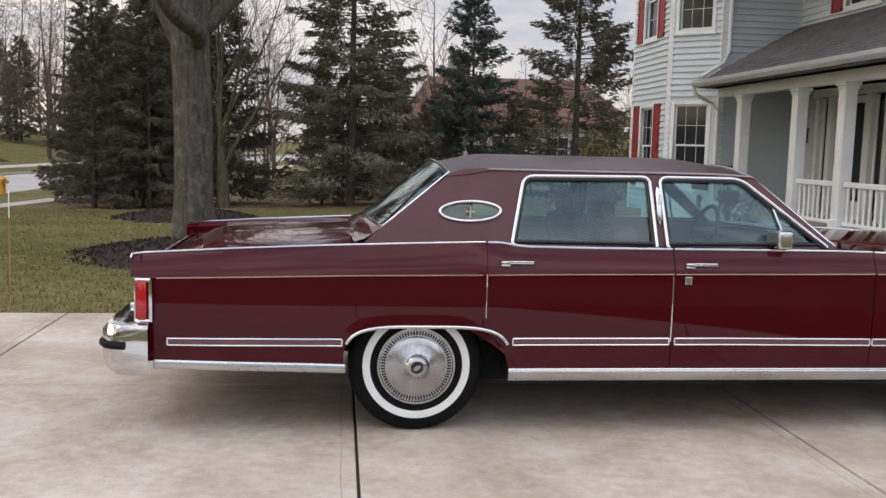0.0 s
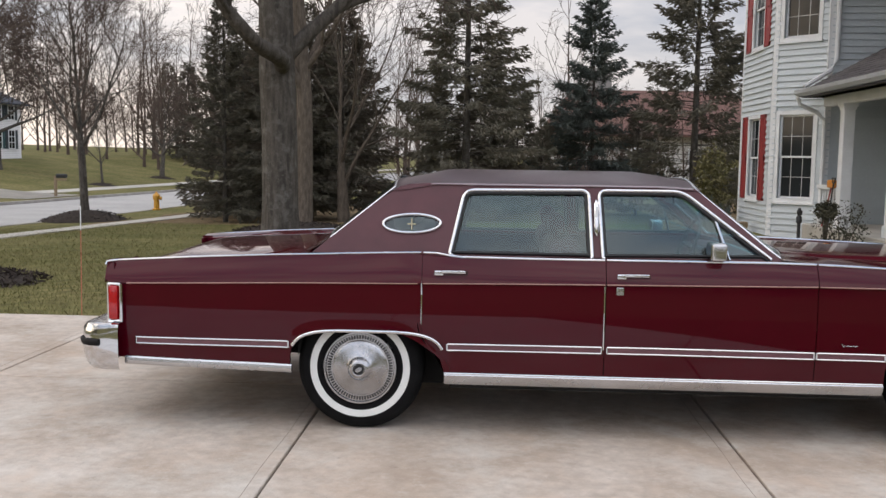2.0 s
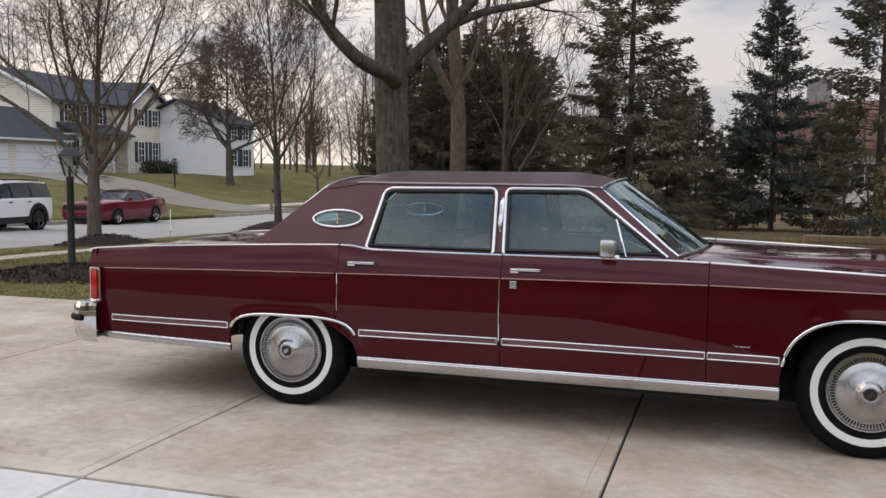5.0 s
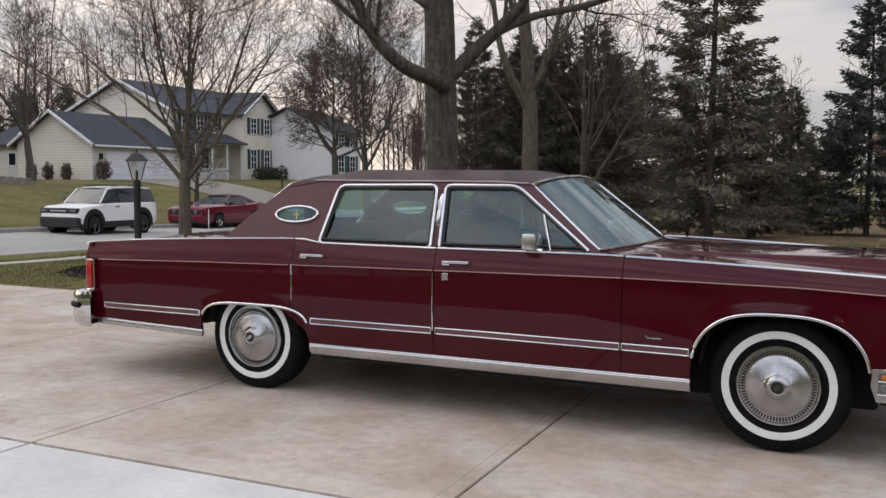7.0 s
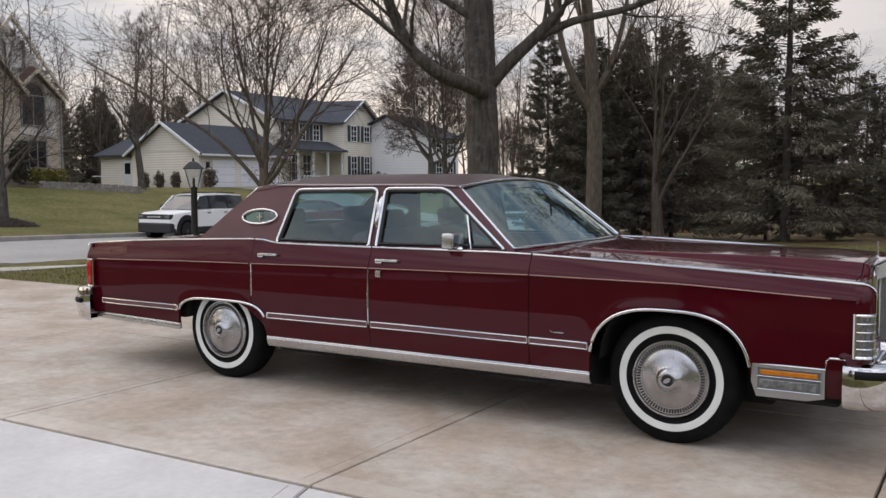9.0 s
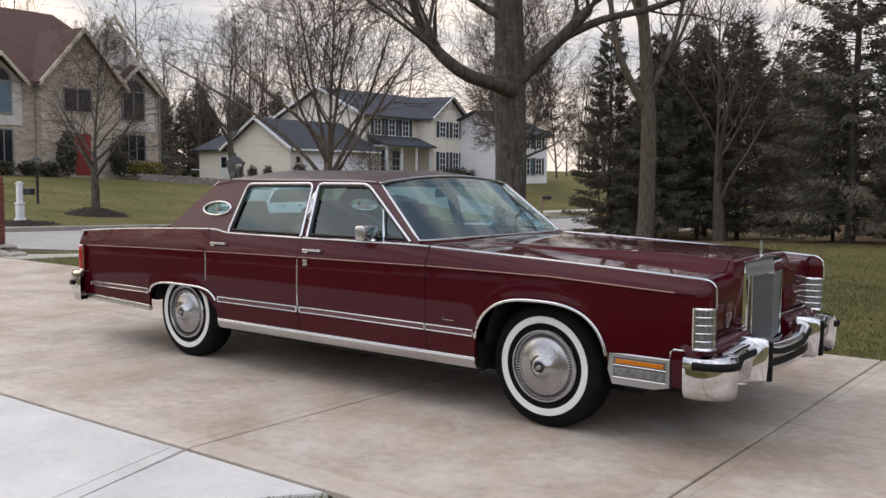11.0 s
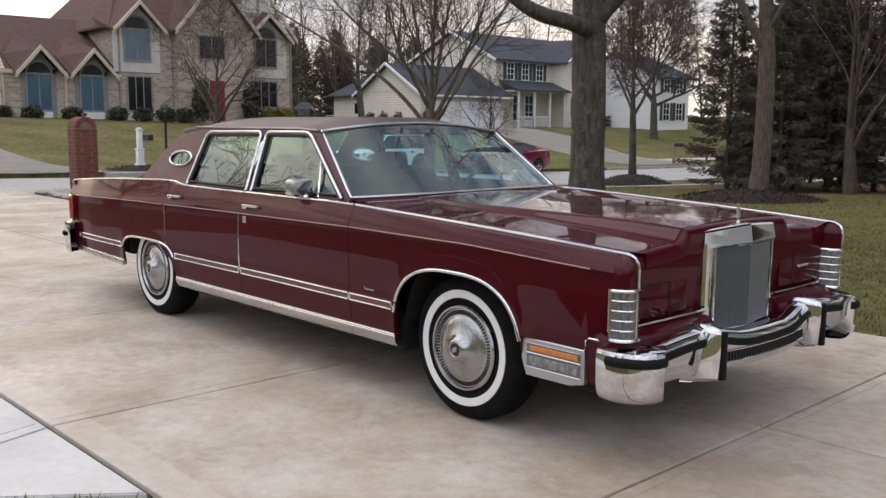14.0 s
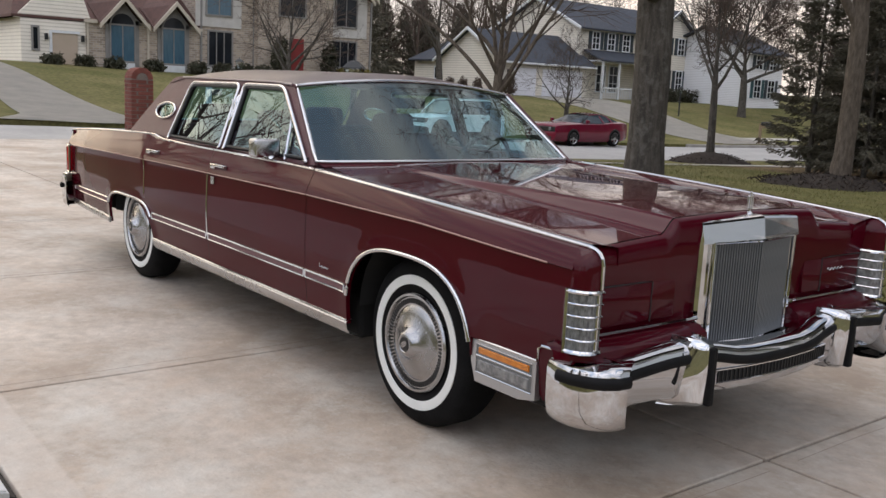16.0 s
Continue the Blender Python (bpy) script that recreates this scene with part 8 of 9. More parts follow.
# leaf litter under the spruces
lv, lf = [], []
for j in range(21):
    for i in range(25):
        x, y = -13 + 26 * i / 24, 16.6 + 24 * j / 20
        x += 0.6 * math.sin(j * 1.3 + i)
        lv.append((x, y + (0.8 * math.sin(i * 0.9) if j in (0, 20) else 0), ground_at(x, y) + (0.015 if 0 < i < 24 and 0 < j < 20 else -0.05)))
for j in range(20):
    for i in range(24):
        a = j * 25 + i
        lf.append((a, a + 1, a + 26, a + 25))
M_LITTER = mat("leaf_litter", (0.215, 0.155, 0.09), (0.115, 0.088, 0.052), rough=0.95, scale=1.2, detail=9, fine=0.5, bump=0.8, bump_scale=50, spec=0.1)
tagged(raw("leaf_litter", lv, lf, M_LITTER, smooth=40), "brown leaf litter under the spruces", "leaf litter", kind="structure")

# grass blades near the camera's view
gr = random.Random(17)
gv2, gf2 = [], []


def blades(n, x0, x1, y0, y1, h, skip=None):
    for _ in range(n):
        x, y = gr.uniform(x0, x1), gr.uniform(y0, y1)
        if skip and skip(x, y):
            continue
        z = ground_at(x, y)
        a, hh, w = gr.uniform(0, 6.28), h * gr.uniform(0.5, 1.2), gr.uniform(0.004, 0.009)
        b = len(gv2)
        lx, ly = math.cos(a) * hh * 0.7, math.sin(a) * hh * 0.7
        gv2.extend(((x - ly * w / hh, y + lx * w / hh, z), (x + ly * w / hh, y - lx * w / hh, z), (x + lx, y + ly, z + hh)))
        gf2.append((b, b + 1, b + 2))


blades(90000, -13, 4.2, 2.45, 8.5, 0.036)
blades(45000, -14, 4.2, 8.5, 18, 0.045)
blades(26000, -0.6, 3.2, -5.2, -2.46, 0.032, lambda x, y: y > -2.46 or x < 1.46 + (y + 2.44) * 0.785)

tagged(raw("grass", gv2, gf2, M_GRASS), "short dormant grass blades, green and straw", "grass", kind="stuff")

# ---- the new concrete pad and paths ----
pad = thing("concrete_pad", "pale newer concrete pad beside the driveway", "pad", kind="structure")
for poly in ([(-1.93, -2.435), (0.40, -2.435), (0.655, -3.22), (0.68, -3.39), (-0.50, -4.9), (-1.93, -4.9)], [(0.415, -2.435), (1.43, -2.435), (0.69, -3.38), (0.67, -3.22)],
             [(-4.30, -2.435), (-1.945, -2.435), (-1.945, -4.9), (-4.30, -4.9)], [(-6.6, -2.435), (-4.315, -2.435), (-4.315, -4.9), (-6.6, -4.9)]):
    bm = bmesh.new()
    prism(bm, poly, Matrix.Translation((0, 0, -0.11)), 0.105)
    bmesh.ops.bevel(bm, geom=[e for e in bm.edges if all(v.co.z > -0.01 for v in e.verts)], offset=0.006, segments=2, affect="EDGES")
    part("slab", bm, M_CONC2, pad)
bm = bmesh.new()
prism(bm, [(-6.6, -2.415), (1.44, -2.415), (0.70, -3.36), (-0.49, -4.88), (-6.6, -4.88)], Matrix.Translation((0, 0, -0.16)), 0.135)
part("joint_filler", bm, M_JOINT, pad)
bm = bmesh.new()
tube(bm, [(0.315, -2.46, -0.0052), (0.40, -2.75, -0.0052), (0.565, -3.27, -0.0052)], 0.002, 4)
part("tool_mark", bm, M_TOOL, pad)


# driveways across the street
def ramp(name, pts, m, label):
    """A sloped strip of paving from the street up to a garage: pairs of edge points."""
    bm = bmesh.new()
    rows = []
    for (xa, ya), (xb, yb) in pts:
        rows.append([(xa, ya, ground_at(xa, ya) + 0.035), (xb, yb, ground_at(xb, yb) + 0.035)])
    fine = []
    for a, b in zip(rows, rows[1:]):
        for i in range(6):
            t = i / 6
            r = []
            for p, q in zip(a, b):
                x, y = p[0] + (q[0] - p[0]) * t, p[1] + (q[1] - p[1]) * t
                r.append((x, y))
            fine.append(r)
    fine.append([(p[0], p[1]) for p in rows[-1]])
    out = []
    for (xa, ya), (xb, yb) in fine:
        out.append([(xa + (xb - xa) * k / 4, ya + (yb - ya) * k / 4) for k in range(5)])
    sheet(bm, [[(x, y, ground_at(x, y) + 0.03) for x, y in r] for r in out])
    bmesh.ops.solidify(bm, geom=bm.faces[:], thickness=0.05)
    tagged(link_mesh(name, bm, m), label, "driveway", kind="structure")


ramp("driveway_brick", [((-22.3, 2.6), (-22.3, 7.6)), ((-25, 3.9), (-25, 7.15)), ((-30, 4.3), (-30, 7.05)), ((-37, 3.4), (-37, 6.9)), ((-43.2, 1.0), (-43.2, 6.6))], M_WALK, "pale concrete driveway to the brick house")
ramp("driveway_cream", [((-22.2, 34.8), (-21.9, 40.0)), ((-27, 36.2), (-27, 40.9)), ((-35, 38.7), (-35, 45)), ((-43.4, 40.0), (-43.4, 47.4))], M_WALK, "pale concrete driveway to the cream house")


# ---- brick pillar with an arched top ----
pillar = thing("brick_pillar", "red brick mailbox pillar with an arched top", "pillar", -13.52, 3.36, 0.0)
PW, PH, PD = 0.215, 1.27, 0.40
bm = bmesh.new()
prism(bm, [(-PW + 0.01, -0.05), (PW - 0.01, -0.05)] + [((PW - 0.01) * math.cos(a), PH + (PW - 0.01) * math.sin(a)) for a in [math.pi * i / 16 for i in range(17)]], Matrix(((0, 0, 1, -PD / 2 + 0.012), (1, 0, 0, 0), (0, 1, 0, 0), (0, 0, 0, 1))), PD - 0.024)
part("mortar_core", bm, M_MORTAR, pillar)
bm = bmesh.new()
box(bm, -0.094, 0.094, -0.05, 0.05, -0.031, 0.031, 0.004, 1)
proto = part("brick", bm, M_BRICK, pillar)
first = True
br = random.Random(3)


def lay(m):
    global first
    if first:
        proto.matrix_local, first = m, False
        return
    o = new("brick", proto.data)
    o.parent = pillar
    o.matrix_local = m


course = 0
z = 0.03
while z < PH - 0.01:
    for sy in (-1, 1):
        for xx in ((-0.1, 0.1) if course % 2 else (-0.15, 0.05, 0.185)):
            sx = 1.0 if course % 2 else {-0.15: 0.48, 0.05: 1.0, 0.185: 0.12}[xx]
            lay(Matrix.Translation((xx, sy * (PW - 0.05 + br.uniform(0, 0.004)), z)) @ Matrix.Diagonal((sx, 1, 1, 1)))
    for sx in (-1, 1):
        lay(Matrix.Translation((sx * (PD / 2 - 0.05), 0.0 + (0.03 if course % 2 else -0.03), z)) @ Matrix.Rotation(radians(90), 4, "Z") @ Matrix.Diagonal((1.15, 1, 1, 1)))
    z += 0.074
    course += 1
for i in range(10):
    a = math.pi * (i + 0.5) / 10
    for xx in (-0.1, 0.1):
        m = Matrix.Translation((xx, (PW - 0.05) * math.cos(a), PH + (PW - 0.05) * math.sin(a))) @ Matrix.Rotation(a, 4, "X") @ Matrix.Diagonal((1, 1, 0.9, 1))
        lay(m)
st = random.Random(8)
bm = bmesh.new()
bmesh.ops.create_icosphere(bm, subdivisions=2, radius=0.5)
for v in bm.verts:
    v.co *= 1 + 0.16 * noise.noise(v.co * 2.3)
bed = thing("stone_bed", "border of pale rounded stones round the brick pillar", "stones", -12.8, 2.95, 0.0)
stone = part("stone", bm, M_STONE, bed, smooth=60)
for i in range(95):
    t = st.random()
    x, y = (st.uniform(-1.25, 1.6), st.uniform(-0.42, -0.05)) if t < 0.6 else (st.uniform(-1.25, -0.2), st.uniform(-0.1, 0.75))
    s = st.uniform(0.09, 0.22)
    m = Matrix.Translation((x, y, 0.02)) @ Matrix.Rotation(st.uniform(0, 6.3), 4, "Z") @ Matrix.Diagonal((s * 1.3, s, s * 0.55, 1))
    if i == 0:
        stone.matrix_local = m
    else:
        o = new("stone", stone.data)
        o.parent = bed
        o.matrix_local = m

# ---- white mailbox post ----
wm = thing("white_mailbox", "white mailbox post with a small black letterbox", "mailbox", -23.45, 9.15, -0.02)
bm = bmesh.new()
box(bm, -0.075, 0.075, -0.075, 0.075, -0.1, 1.14, 0.008)
box(bm, -0.10, 0.10, -0.10, 0.10, 0.0, 0.55, 0.01)
box(bm, -0.13, 0.13, -0.13, 0.13, -0.08, 0.10, 0.01)
box(bm, -0.12, 0.12, -0.12, 0.12, 0.53, 0.58, 0.008)
box(bm, -0.10, 0.10, -0.10, 0.10, 1.14, 1.18, 0.008)
box(bm, -0.07, 0.07, -0.07, 0.07, 1.18, 1.23, 0.03)
part("post", bm, M_WHITE, wm, smooth=30)
bm = bmesh.new()
box(bm, 0.0, 0.46, 0.08, 0.26, 0.82, 1.02, 0.03)
part("letterbox", bm, M_BLACKM, wm, "black letterbox")

# ---- timber mailbox further along ----
tm = thing("timber_mailbox", "black letterbox on a timber post at the kerb", "mailbox", -22.47, 38.09, ground_at(-22.47, 38.09))
bm = bmesh.new()
box(bm, -0.06, 0.06, -0.06, 0.06, -0.1, 1.02, 0.008)
box(bm, -0.05, 0.55, -0.05, 0.05, 0.80, 0.90, 0.006)
part("post", bm, M_WOOD, tm)
bm = bmesh.new()
box(bm, 0.05, 0.58, -0.10, 0.10, 0.92, 1.12, 0.05)
part("letterbox", bm, M_BLACKM, tm)

# ---- post lamps ----
def lantern(x, y, z, top, label):
    ob = thing("post_lamp", label, "lamp", x, y, z, group="post lamps")
    k = top - 0.46
    bm = bmesh.new()
    lathe(bm, [(0.06, -0.06), (0.06, 0.04), (0.052, 0.08), (0.050, k - 0.06), (0.058, k - 0.04), (0.05, k)], 14)
    part("post", bm, M_BLACKM, ob, smooth=40)
    bm = bmesh.new()
    lathe(bm, [(0.085, k), (0.180, k + 0.275)], 4, cap=False)
    for i in range(4):
        a = math.pi / 2 * i
        tube(bm, [(0.087 * math.cos(a), 0.087 * math.sin(a), k), (0.183 * math.cos(a), 0.183 * math.sin(a), k + 0.28)], 0.009, 4)
    bmesh.ops.delete(bm, geom=[f for f in bm.faces if f.calc_area() > 0.018], context="FACES")
    part("cage", bm, M_BLACKM, ob)
    bm = bmesh.new()
    lathe(bm, [(0.080, k + 0.004), (0.173, k + 0.272)], 4, cap=False)
    g = part("glass", bm, M_LAMPGLASS, ob, "clear lantern glass")
    g.visible_shadow = False
    bm = bmesh.new()
    lathe(bm, [(0.225, k + 0.275), (0.22, k + 0.29), (0.12, k + 0.365), (0.09, k + 0.385), (0.025, k + 0.40), (0.022, k + 0.435), (0.004, k + 0.46)], 4)
    part("cap", bm, M_BLACKM, ob)
    bm = bmesh.new()
    lathe(bm, [(0.02, k), (0.022, k + 0.10), (0.012, k + 0.14)], 10)
    part("candle", bm, M_BLACKM, ob)


M_LAMPGLASS = glass_mat("lantern_glass", (0.95, 0.95, 0.95), 0.92)
lantern(-7.84, 4.71, ground_at(-7.84, 4.71) + 0.06, 1.76, "black post lamp with a clear four-sided lantern")
lantern(-30.6, 13.6, ground_at(-30.6, 13.6), 1.9, "thin black post lamp on the far lawn")
lantern(-33.0, 45.0, ground_at(-33.0, 45.0), 1.9, "thin black post lamp on the far lawn")

# ---- hydrant ----
hy = thing("fire_hydrant", "yellow cast fire hydrant on the grass verge", "hydrant", -14.2, 29.5, ground_at(-14.2, 29.5))
bm = bmesh.new()
lathe(bm, [(0.16, -0.03), (0.16, 0.05), (0.11, 0.07), (0.10, 0.40), (0.13, 0.42), (0.13, 0.50), (0.15, 0.52), (0.15, 0.55), (0.12, 0.60), (0.06, 0.66), (0.03, 0.67), (0.03, 0.72)], 20)
part("barrel", bm, M_YELLOW, hy, smooth=35)
for a in (0, 90, 180):
    bm = bmesh.new()
    lathe(bm, [(0.055, 0.08), (0.055, 0.17), (0.07, 0.17), (0.07, 0.20)], 12, pose(0, 0, 0.46, 90, 0, a))
    part("outlet_cap", bm, M_YELLOW, hy, smooth=35)

# ---- driveway marker stakes ----
M_ORANGE = mat("orange_stake", (0.55, 0.17, 0.11), rough=0.5, scale=6)
stake = thing("marker_stake", "thin orange driveway marker stake with a white reflective top", "stake", -4.83, 2.60, ground_at(-4.83, 2.60))
bm = bmesh.new()
tube(bm, [(0, 0, -0.05), (0.01, 0, 0.80)], 0.0036, 6)
part("rod", bm, M_ORANGE, stake)
bm = bmesh.new()
tube(bm, [(0.01, 0, 0.80), (0.012, 0, 1.03)], 0.0046, 6)
part("reflector", bm, M_WHITE, stake, "white reflective sleeve")


# ---- parked vehicles ----
def vehicle(name, label, x, y, rz, length, width, stations, roofline, paint, wheelr, axles, rimmat, clad_m, glass):
    """A parked car: a lofted body, a glazed cabin, wheels. Front towards +x of its own frame."""
    ob = thing(name, label, "car", x, y, level(x - bend(y), y) - 0.13, rz)
    bm = bmesh.new()
    rows = []
    for px, zb, zt, w in stations:
        w2 = width / 2 * w
        r = [(px, -w2 * 0.90, zb), (px, -w2, zb + 0.12), (px, -w2 * 1.0, zb + (zt - zb) * 0.62), (px, -w2 * 0.97, zt - 0.05), (px, -w2 * 0.88, zt), (px, 0, zt + 0.025), (px, w2 * 0.88, zt), (px, w2 * 0.97, zt - 0.05), (px, w2, zb + (zt - zb) * 0.62), (px, w2, zb + 0.12), (px, w2 * 0.90, zb)]
        rows.append(r)
    vs = sheet(bm, rows)
    bm.faces.new(vs[0])
    bm.faces.new(vs[-1][::-1])
    part("body", bm, paint, ob, smooth=38)
    # cabin
    bm = bmesh.new()
    rows = []
    for px, zt, w in roofline:
        w2 = width / 2 * w
        rows.append([(px, -w2, zt - 0.07), (px, -w2 * 0.93, zt - 0.015), (px, 0, zt + 0.015), (px, w2 * 0.93, zt - 0.015), (px, w2, zt - 0.07)])
    sheet(bm, rows)
    bmesh.ops.solidify(bm, geom=bm.faces[:], thickness=0.03)
    part("roof", bm, paint, ob, smooth=40)
    zb, (xf, xr), wb = glass["belt"], (glass["front"], glass["rear"]), width / 2 * 0.91
    (rf, zrf, wf), (rr, zrr, wr) = roofline[0], roofline[-1]
    top_pts = [(px, zt - 0.06, width / 2 * w) for px, zt, w in roofline]
    for s in (-1, 1):
        bm = bmesh.new()
        vs = [bm.verts.new((xf, s * wb, zb)), bm.verts.new((xr, s * wb, zb))] + [bm.verts.new((px, s * (w + 0.002), zt)) for px, zt, w in reversed(top_pts)]
        bm.faces.new(vs)
        part("side_glass", bm, M_CARGLASS, ob, "dark tinted side glass")
    bm = bmesh.new()
    f = [bm.verts.new(c) for c in ((xf + 0.06, -wb * 0.96, zb), (xf + 0.12, 0, zb), (xf + 0.06, wb * 0.96, zb), (rf, width / 2 * wf, zrf - 0.04), (rf, 0, zrf), (rf, -width / 2 * wf, zrf - 0.04))]
    bm.faces.new(f)
    part("windscreen", bm, M_CARGLASS, ob)
    bm = bmesh.new()
    f = [bm.verts.new(c) for c in ((xr - 0.03, -wb * 0.96, zb), (xr - 0.05, 0, zb), (xr - 0.03, wb * 0.96, zb), (rr, width / 2 * wr, zrr - 0.04), (rr, 0, zrr), (rr, -width / 2 * wr, zrr - 0.04))]
    bm.faces.new(f)
    part("rear_glass", bm, M_CARGLASS, ob)
    for s in (-1, 1):
        for px in glass["pillars"]:
            bm = bmesh.new()
            zt = top_pts[0][1]
            wt = [w for q, z, w in top_pts][0]
            a, b = px
            tube(bm, [(a, s * (wb + 0.006), zb), (b, s * (wt + 0.012), zt)], 0.035, 4)
            part("pillar", bm, paint if glass["painted"] else M_BLACK, ob)
        bm = bmesh.new()
        box(bm, xf - 0.28, xf - 0.14, s * (width / 2 + 0.06) - 0.08, s * (width / 2 + 0.06) + 0.06, zb + 0.0, zb + 0.14, 0.03)
        part("door_mirror", bm, clad_m, ob)
        for dx in glass["handles"]:
            bm = bmesh.new()
            box(bm, dx, dx + 0.18, s * width / 2 - 0.012, s * width / 2 + 0.012, zb - 0.16, zb - 0.12, 0.006)
            part("door_handle", bm, clad_m, ob)
    for ax in axles:
        for s in (-1, 1):
            bm = bmesh.new()
            lathe(bm, [(wheelr + 0.02, -0.30), (wheelr + 0.02, 0.006), (wheelr + (0.13 if glass["painted"] is False else 0.03), 0.004), (wheelr + (0.14 if glass["painted"] is False else 0.035), -0.03)], 28, pose(ax, s * (width / 2 + 0.003), wheelr + 0.01, -90 * s, 0, 0), cap=False)
            lathe(bm, [(wheelr + 0.02, 0.002), (0.01, 0.002)], 28, pose(ax, s * (width / 2 + 0.003), wheelr + 0.01, -90 * s, 0, 0), cap=False)
            bmesh.ops.delete(bm, geom=[v for v in bm.verts if v.co.z < 0.22], context="VERTS")
            part("wheel_arch", bm, M_BLACK, ob)
            bm = bmesh.new()
            lathe(bm, [(wheelr * 0.6, -0.22), (wheelr, -0.20), (wheelr, -0.03), (wheelr * 0.93, 0.0), (wheelr * 0.72, 0.0), (wheelr * 0.70, -0.03)], 28, pose(ax, s * (width / 2 + 0.012), wheelr, -90 * s, 0, 0), cap=False)
            w = part("wheel", bm, M_TYRE, ob, smooth=40)
            # added backing disc; the dark behind the spokes is put into its black
            bm = bmesh.new()
            m0 = pose(ax, s * (width / 2 + 0.012), wheelr, -90 * s, 0, 0)
            lathe(bm, [(wheelr * 0.68, -0.10), (wheelr * 0.66, -0.10), (0.001, -0.10)], 24, m0)
            part("brake_drum", bm, M_BLACK, w)
            bm = bmesh.new()
            lathe(bm, [(wheelr * 0.71, -0.03), (wheelr * 0.68, -0.004), (wheelr * 0.62, -0.03)], 24, m0, cap=False)
            for k in range(5):
                box(bm, 0.03, wheelr * 0.66, -0.030, 0.030, -0.045, -0.014, m=m0 @ pose(0, 0, 0, 0, 0, 72 * k + 18))
            lathe(bm, [(0.055, -0.05), (0.055, -0.005), (0.001, -0.004)], 12, m0)
            part("rim", bm, rimmat, w)
    return ob


M_CARGLASS = mat("dark_car_glass", (0.02, 0.026, 0.03), (0.03, 0.04, 0.045), rough=0.04, scale=2, spec=0.6)
M_REDCAR = mat("dark_red_car_paint", (0.165, 0.003, 0.024), (0.135, 0.003, 0.020), rough=0.35, scale=3, coat=1.0, spec=0.1)
M_WHITECAR = mat("white_car_paint", (0.92, 0.92, 0.93), (0.90, 0.90, 0.91), rough=0.35, scale=3, coat=0.3)
M_CLADDING = mat("black_cladding", (0.022, 0.022, 0.024), rough=0.6, scale=9)
M_ALLOY = mat("alloy_rim", (0.55, 0.55, 0.56), rough=0.3, metal=0.9, scale=8)
M_DARKRIM = mat("dark_rim", (0.14, 0.14, 0.145), rough=0.4, metal=0.6, scale=8)
coupe = vehicle("red_coupe", "dark red sports coupe parked at the far kerb", -21.87, 24.38, -88, 4.78, 1.88,
                [(-2.39, 0.42, 0.80, 0.82), (-2.30, 0.26, 0.96, 0.90), (-1.9, 0.20, 1.02, 0.97), (-1.2, 0.19, 1.00, 1.0), (-0.4, 0.18, 0.95, 0.98), (0.55, 0.18, 0.95, 0.98), (1.3, 0.20, 0.94, 1.0), (1.9, 0.21, 0.91, 0.97), (2.26, 0.22, 0.88, 0.93), (2.36, 0.23, 0.85, 0.91), (2.40, 0.26, 0.79, 0.89)],
                [(0.02, 1.30, 0.60), (-0.30, 1.345, 0.62), (-0.75, 1.34, 0.62), (-1.25, 1.25, 0.60)], M_REDCAR, 0.34, (-1.36, 1.36), M_ALLOY, M_REDCAR,
                {"belt": 0.94, "front": 0.80, "rear": -1.90, "pillars": ((-0.66, -0.60), (-1.28, -1.02)), "painted": True, "handles": (-0.45,)})
suv = vehicle("white_suv", "white compact off-road SUV with black lower cladding parked at the kerb", -21.08, 17.22, -90, 4.39, 1.89,
              [(-2.19, 0.55, 1.10, 0.90), (-2.12, 0.40, 1.17, 0.96), (-1.6, 0.36, 1.18, 1.0), (-0.5, 0.35, 1.18, 1.0), (0.7, 0.35, 1.17, 1.0), (1.0, 0.35, 1.15, 1.0), (1.3, 0.36, 1.12, 1.0), (1.95, 0.38, 1.08, 0.97), (2.12, 0.42, 1.03, 0.93), (2.19, 0.50, 0.84, 0.91)],
              [(0.44, 1.69, 0.74), (0.15, 1.735, 0.76), (-1.2, 1.745, 0.76), (-2.02, 1.70, 0.74)], M_WHITECAR, 0.425, (-1.30, 1.37), M_DARKRIM, M_CLADDING,
              {"belt": 1.18, "front": 1.00, "rear": -2.14, "pillars": ((-0.05, -0.02), (-1.08, -1.02)), "painted": False, "handles": (0.05, -0.92)})
suv.scale = (0.81, 0.89, 0.93)
coupe.scale = (0.91, 0.97, 0.97)
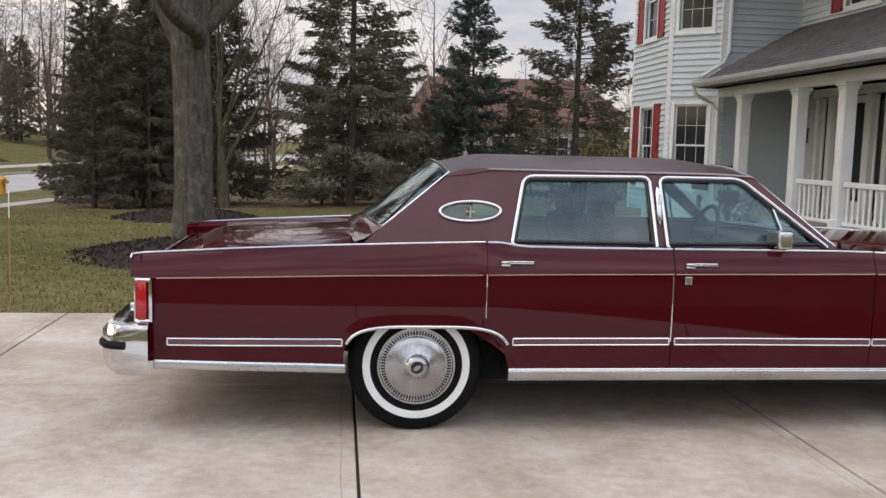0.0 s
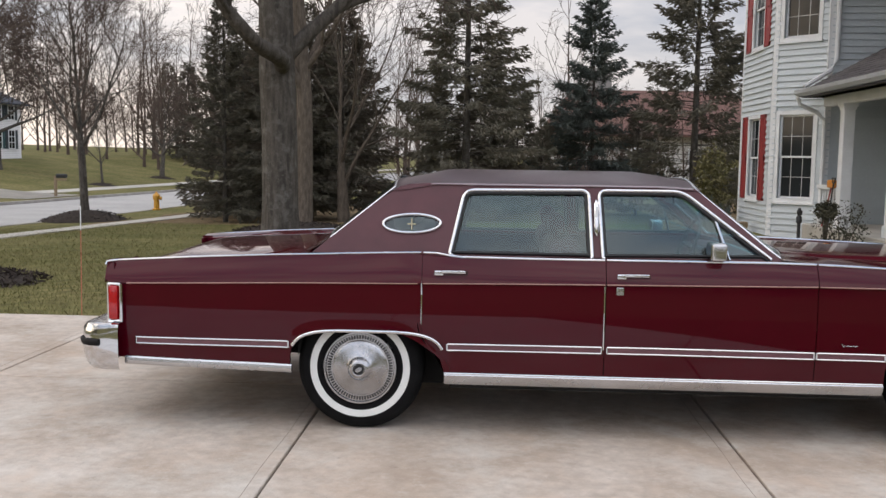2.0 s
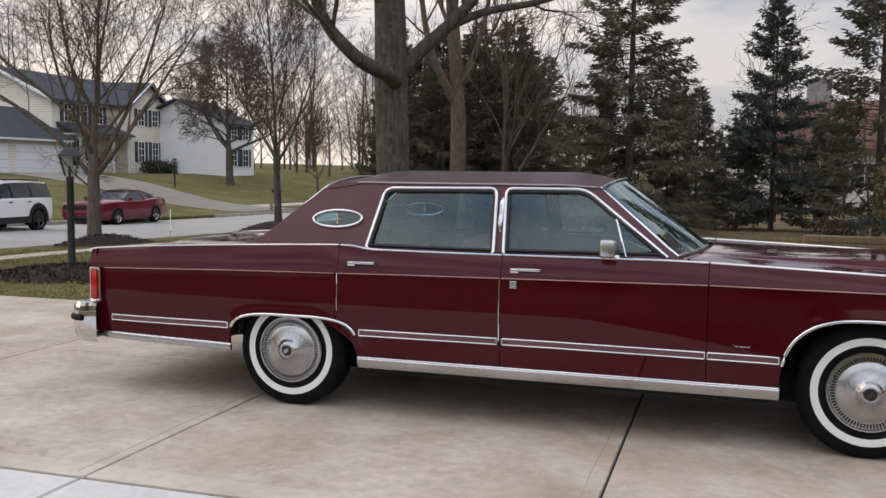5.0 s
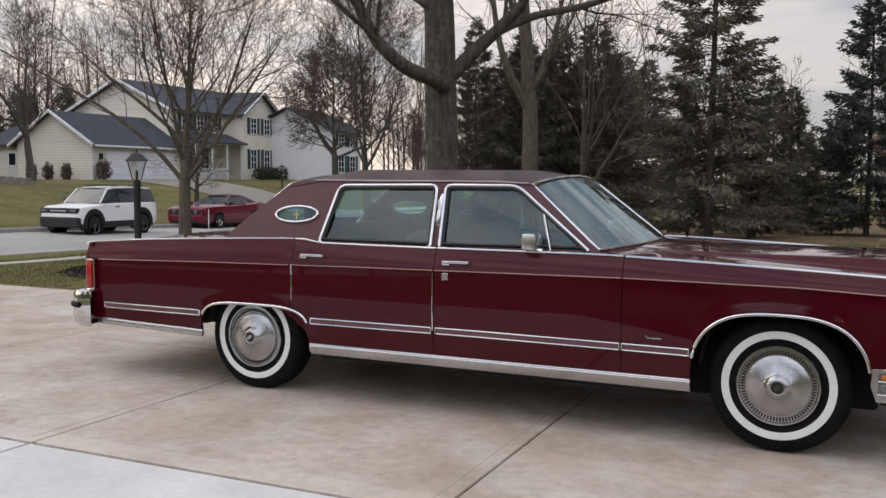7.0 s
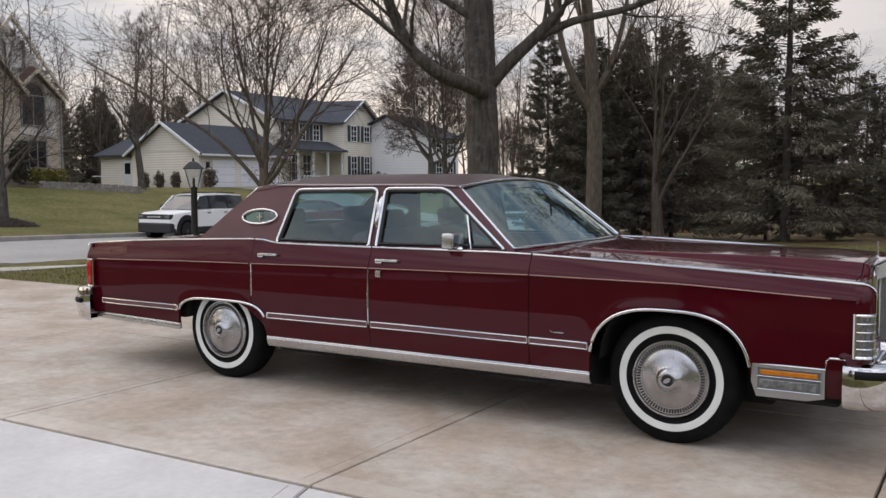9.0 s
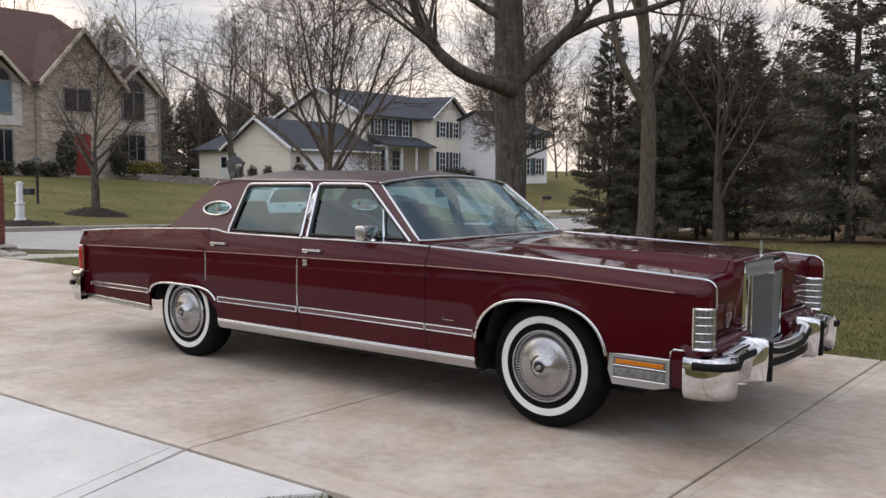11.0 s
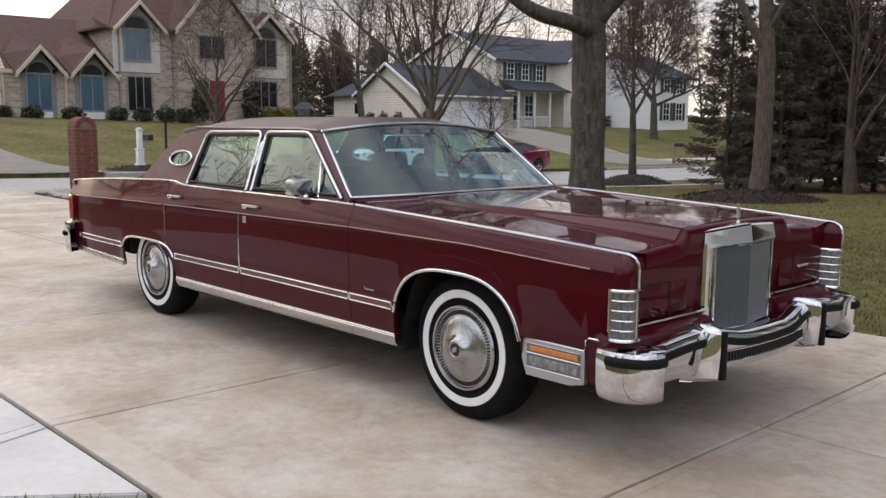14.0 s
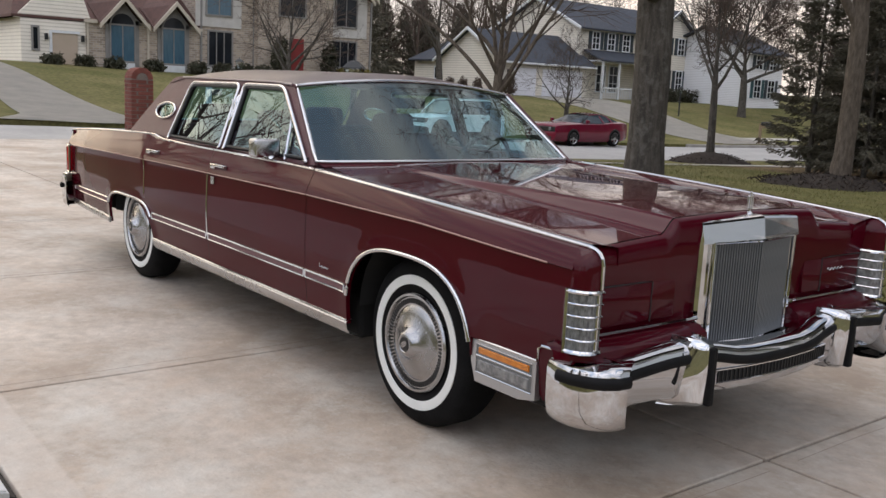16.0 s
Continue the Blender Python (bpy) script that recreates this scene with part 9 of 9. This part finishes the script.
for s in (-1, 1):
    bm = bmesh.new()
    tube(bm, [(0.1, s * 0.60, 1.775), (-0.6, s * 0.61, 1.79), (-1.7, s * 0.60, 1.77)], 0.022, 6)
    part("roof_rail", bm, M_CLADDING, suv)
    bm = bmesh.new()
    box(bm, -0.90, 0.94, s * 0.945 - 0.02, s * 0.945 + 0.02, 0.33, 0.55, 0.01)
    part("sill_cladding", bm, M_CLADDING, suv)
    bm = bmesh.new()
    box(bm, 2.10, 2.232, s * 0.70 - 0.13, s * 0.70 + 0.13, 0.885, 0.985, 0.03)
    part("headlamp", bm, M_CLEAR, suv)
    bm = bmesh.new()
    lathe(bm, [(0.075, -0.02), (0.075, 0.02), (0.06, 0.03)], 14, pose(2.405, s * 0.52, 0.69, 0, 90, 0))
    part("headlamp", bm, M_CLEAR, coupe)
bm = bmesh.new()
box(bm, 1.98, 2.222, -0.87, 0.87, 0.845, 1.02, 0.03)
part("grille", bm, M_CLADDING, suv)
bm = bmesh.new()
box(bm, 1.9, 2.24, -0.90, 0.90, 0.36, 0.72, 0.06)
part("front_bumper", bm, M_CLADDING, suv)
bm = bmesh.new()
box(bm, 2.34, 2.408, -0.80, 0.80, 0.585, 0.785, 0.02)
part("lower_grille", bm, M_BLACK, coupe)
bm = bmesh.new()
box(bm, 2.33, 2.41, -0.62, 0.62, 0.26, 0.40, 0.02)
part("grille", bm, M_BLACK, coupe)
for i in range(6):
    bm = bmesh.new()
    box(bm, 2.220, 2.230, -0.36 + i * 0.125, -0.28 + i * 0.125, 0.91, 0.95)
    part("grille_bar", bm, M_WHITE, suv)
for s in (-1, 1):
    bm = bmesh.new()
    tube(bm, [(1.02, s * 0.87, 1.16), (0.46, s * 0.71, 1.66)], 0.035, 6)
    part("pillar", bm, M_WHITECAR, suv)

# low stone retaining wall on the far lawn, three courses of blocks
M_STONE = mat("weathered_block", (0.26, 0.235, 0.215), (0.17, 0.155, 0.145), rough=0.9, scale=4, fine=0.25, vary=0.2, bump=0.4, bump_scale=25)
garden_wall = thing("garden_wall", "low weathered stone block wall stepping up a lawn", "wall")
gw_r = random.Random(5)
gw_a, gw_b = Vector((-41.2, 25.2, 0)), Vector((-38.0, 29.3, 0))
gw_n = 13
gw_m = math.degrees(math.atan2(gw_b.y - gw_a.y, gw_b.x - gw_a.x))
for c in range(3):
    bm = bmesh.new()
    for i in range(gw_n):
        p = gw_a.lerp(gw_b, (i + 0.5 + 0.5 * (c % 2)) / gw_n)
        box(bm, -0.185, 0.185, -0.13, 0.13, 0.0, 0.135, 0.015, m=pose(p.x - 0.03 * c, p.y + 0.03 * c, ground_at(p.x, p.y) - 0.04 + 0.14 * c, 0, 0, gw_m + gw_r.uniform(-3, 3)))
    part("block_course", bm, M_STONE, garden_wall)
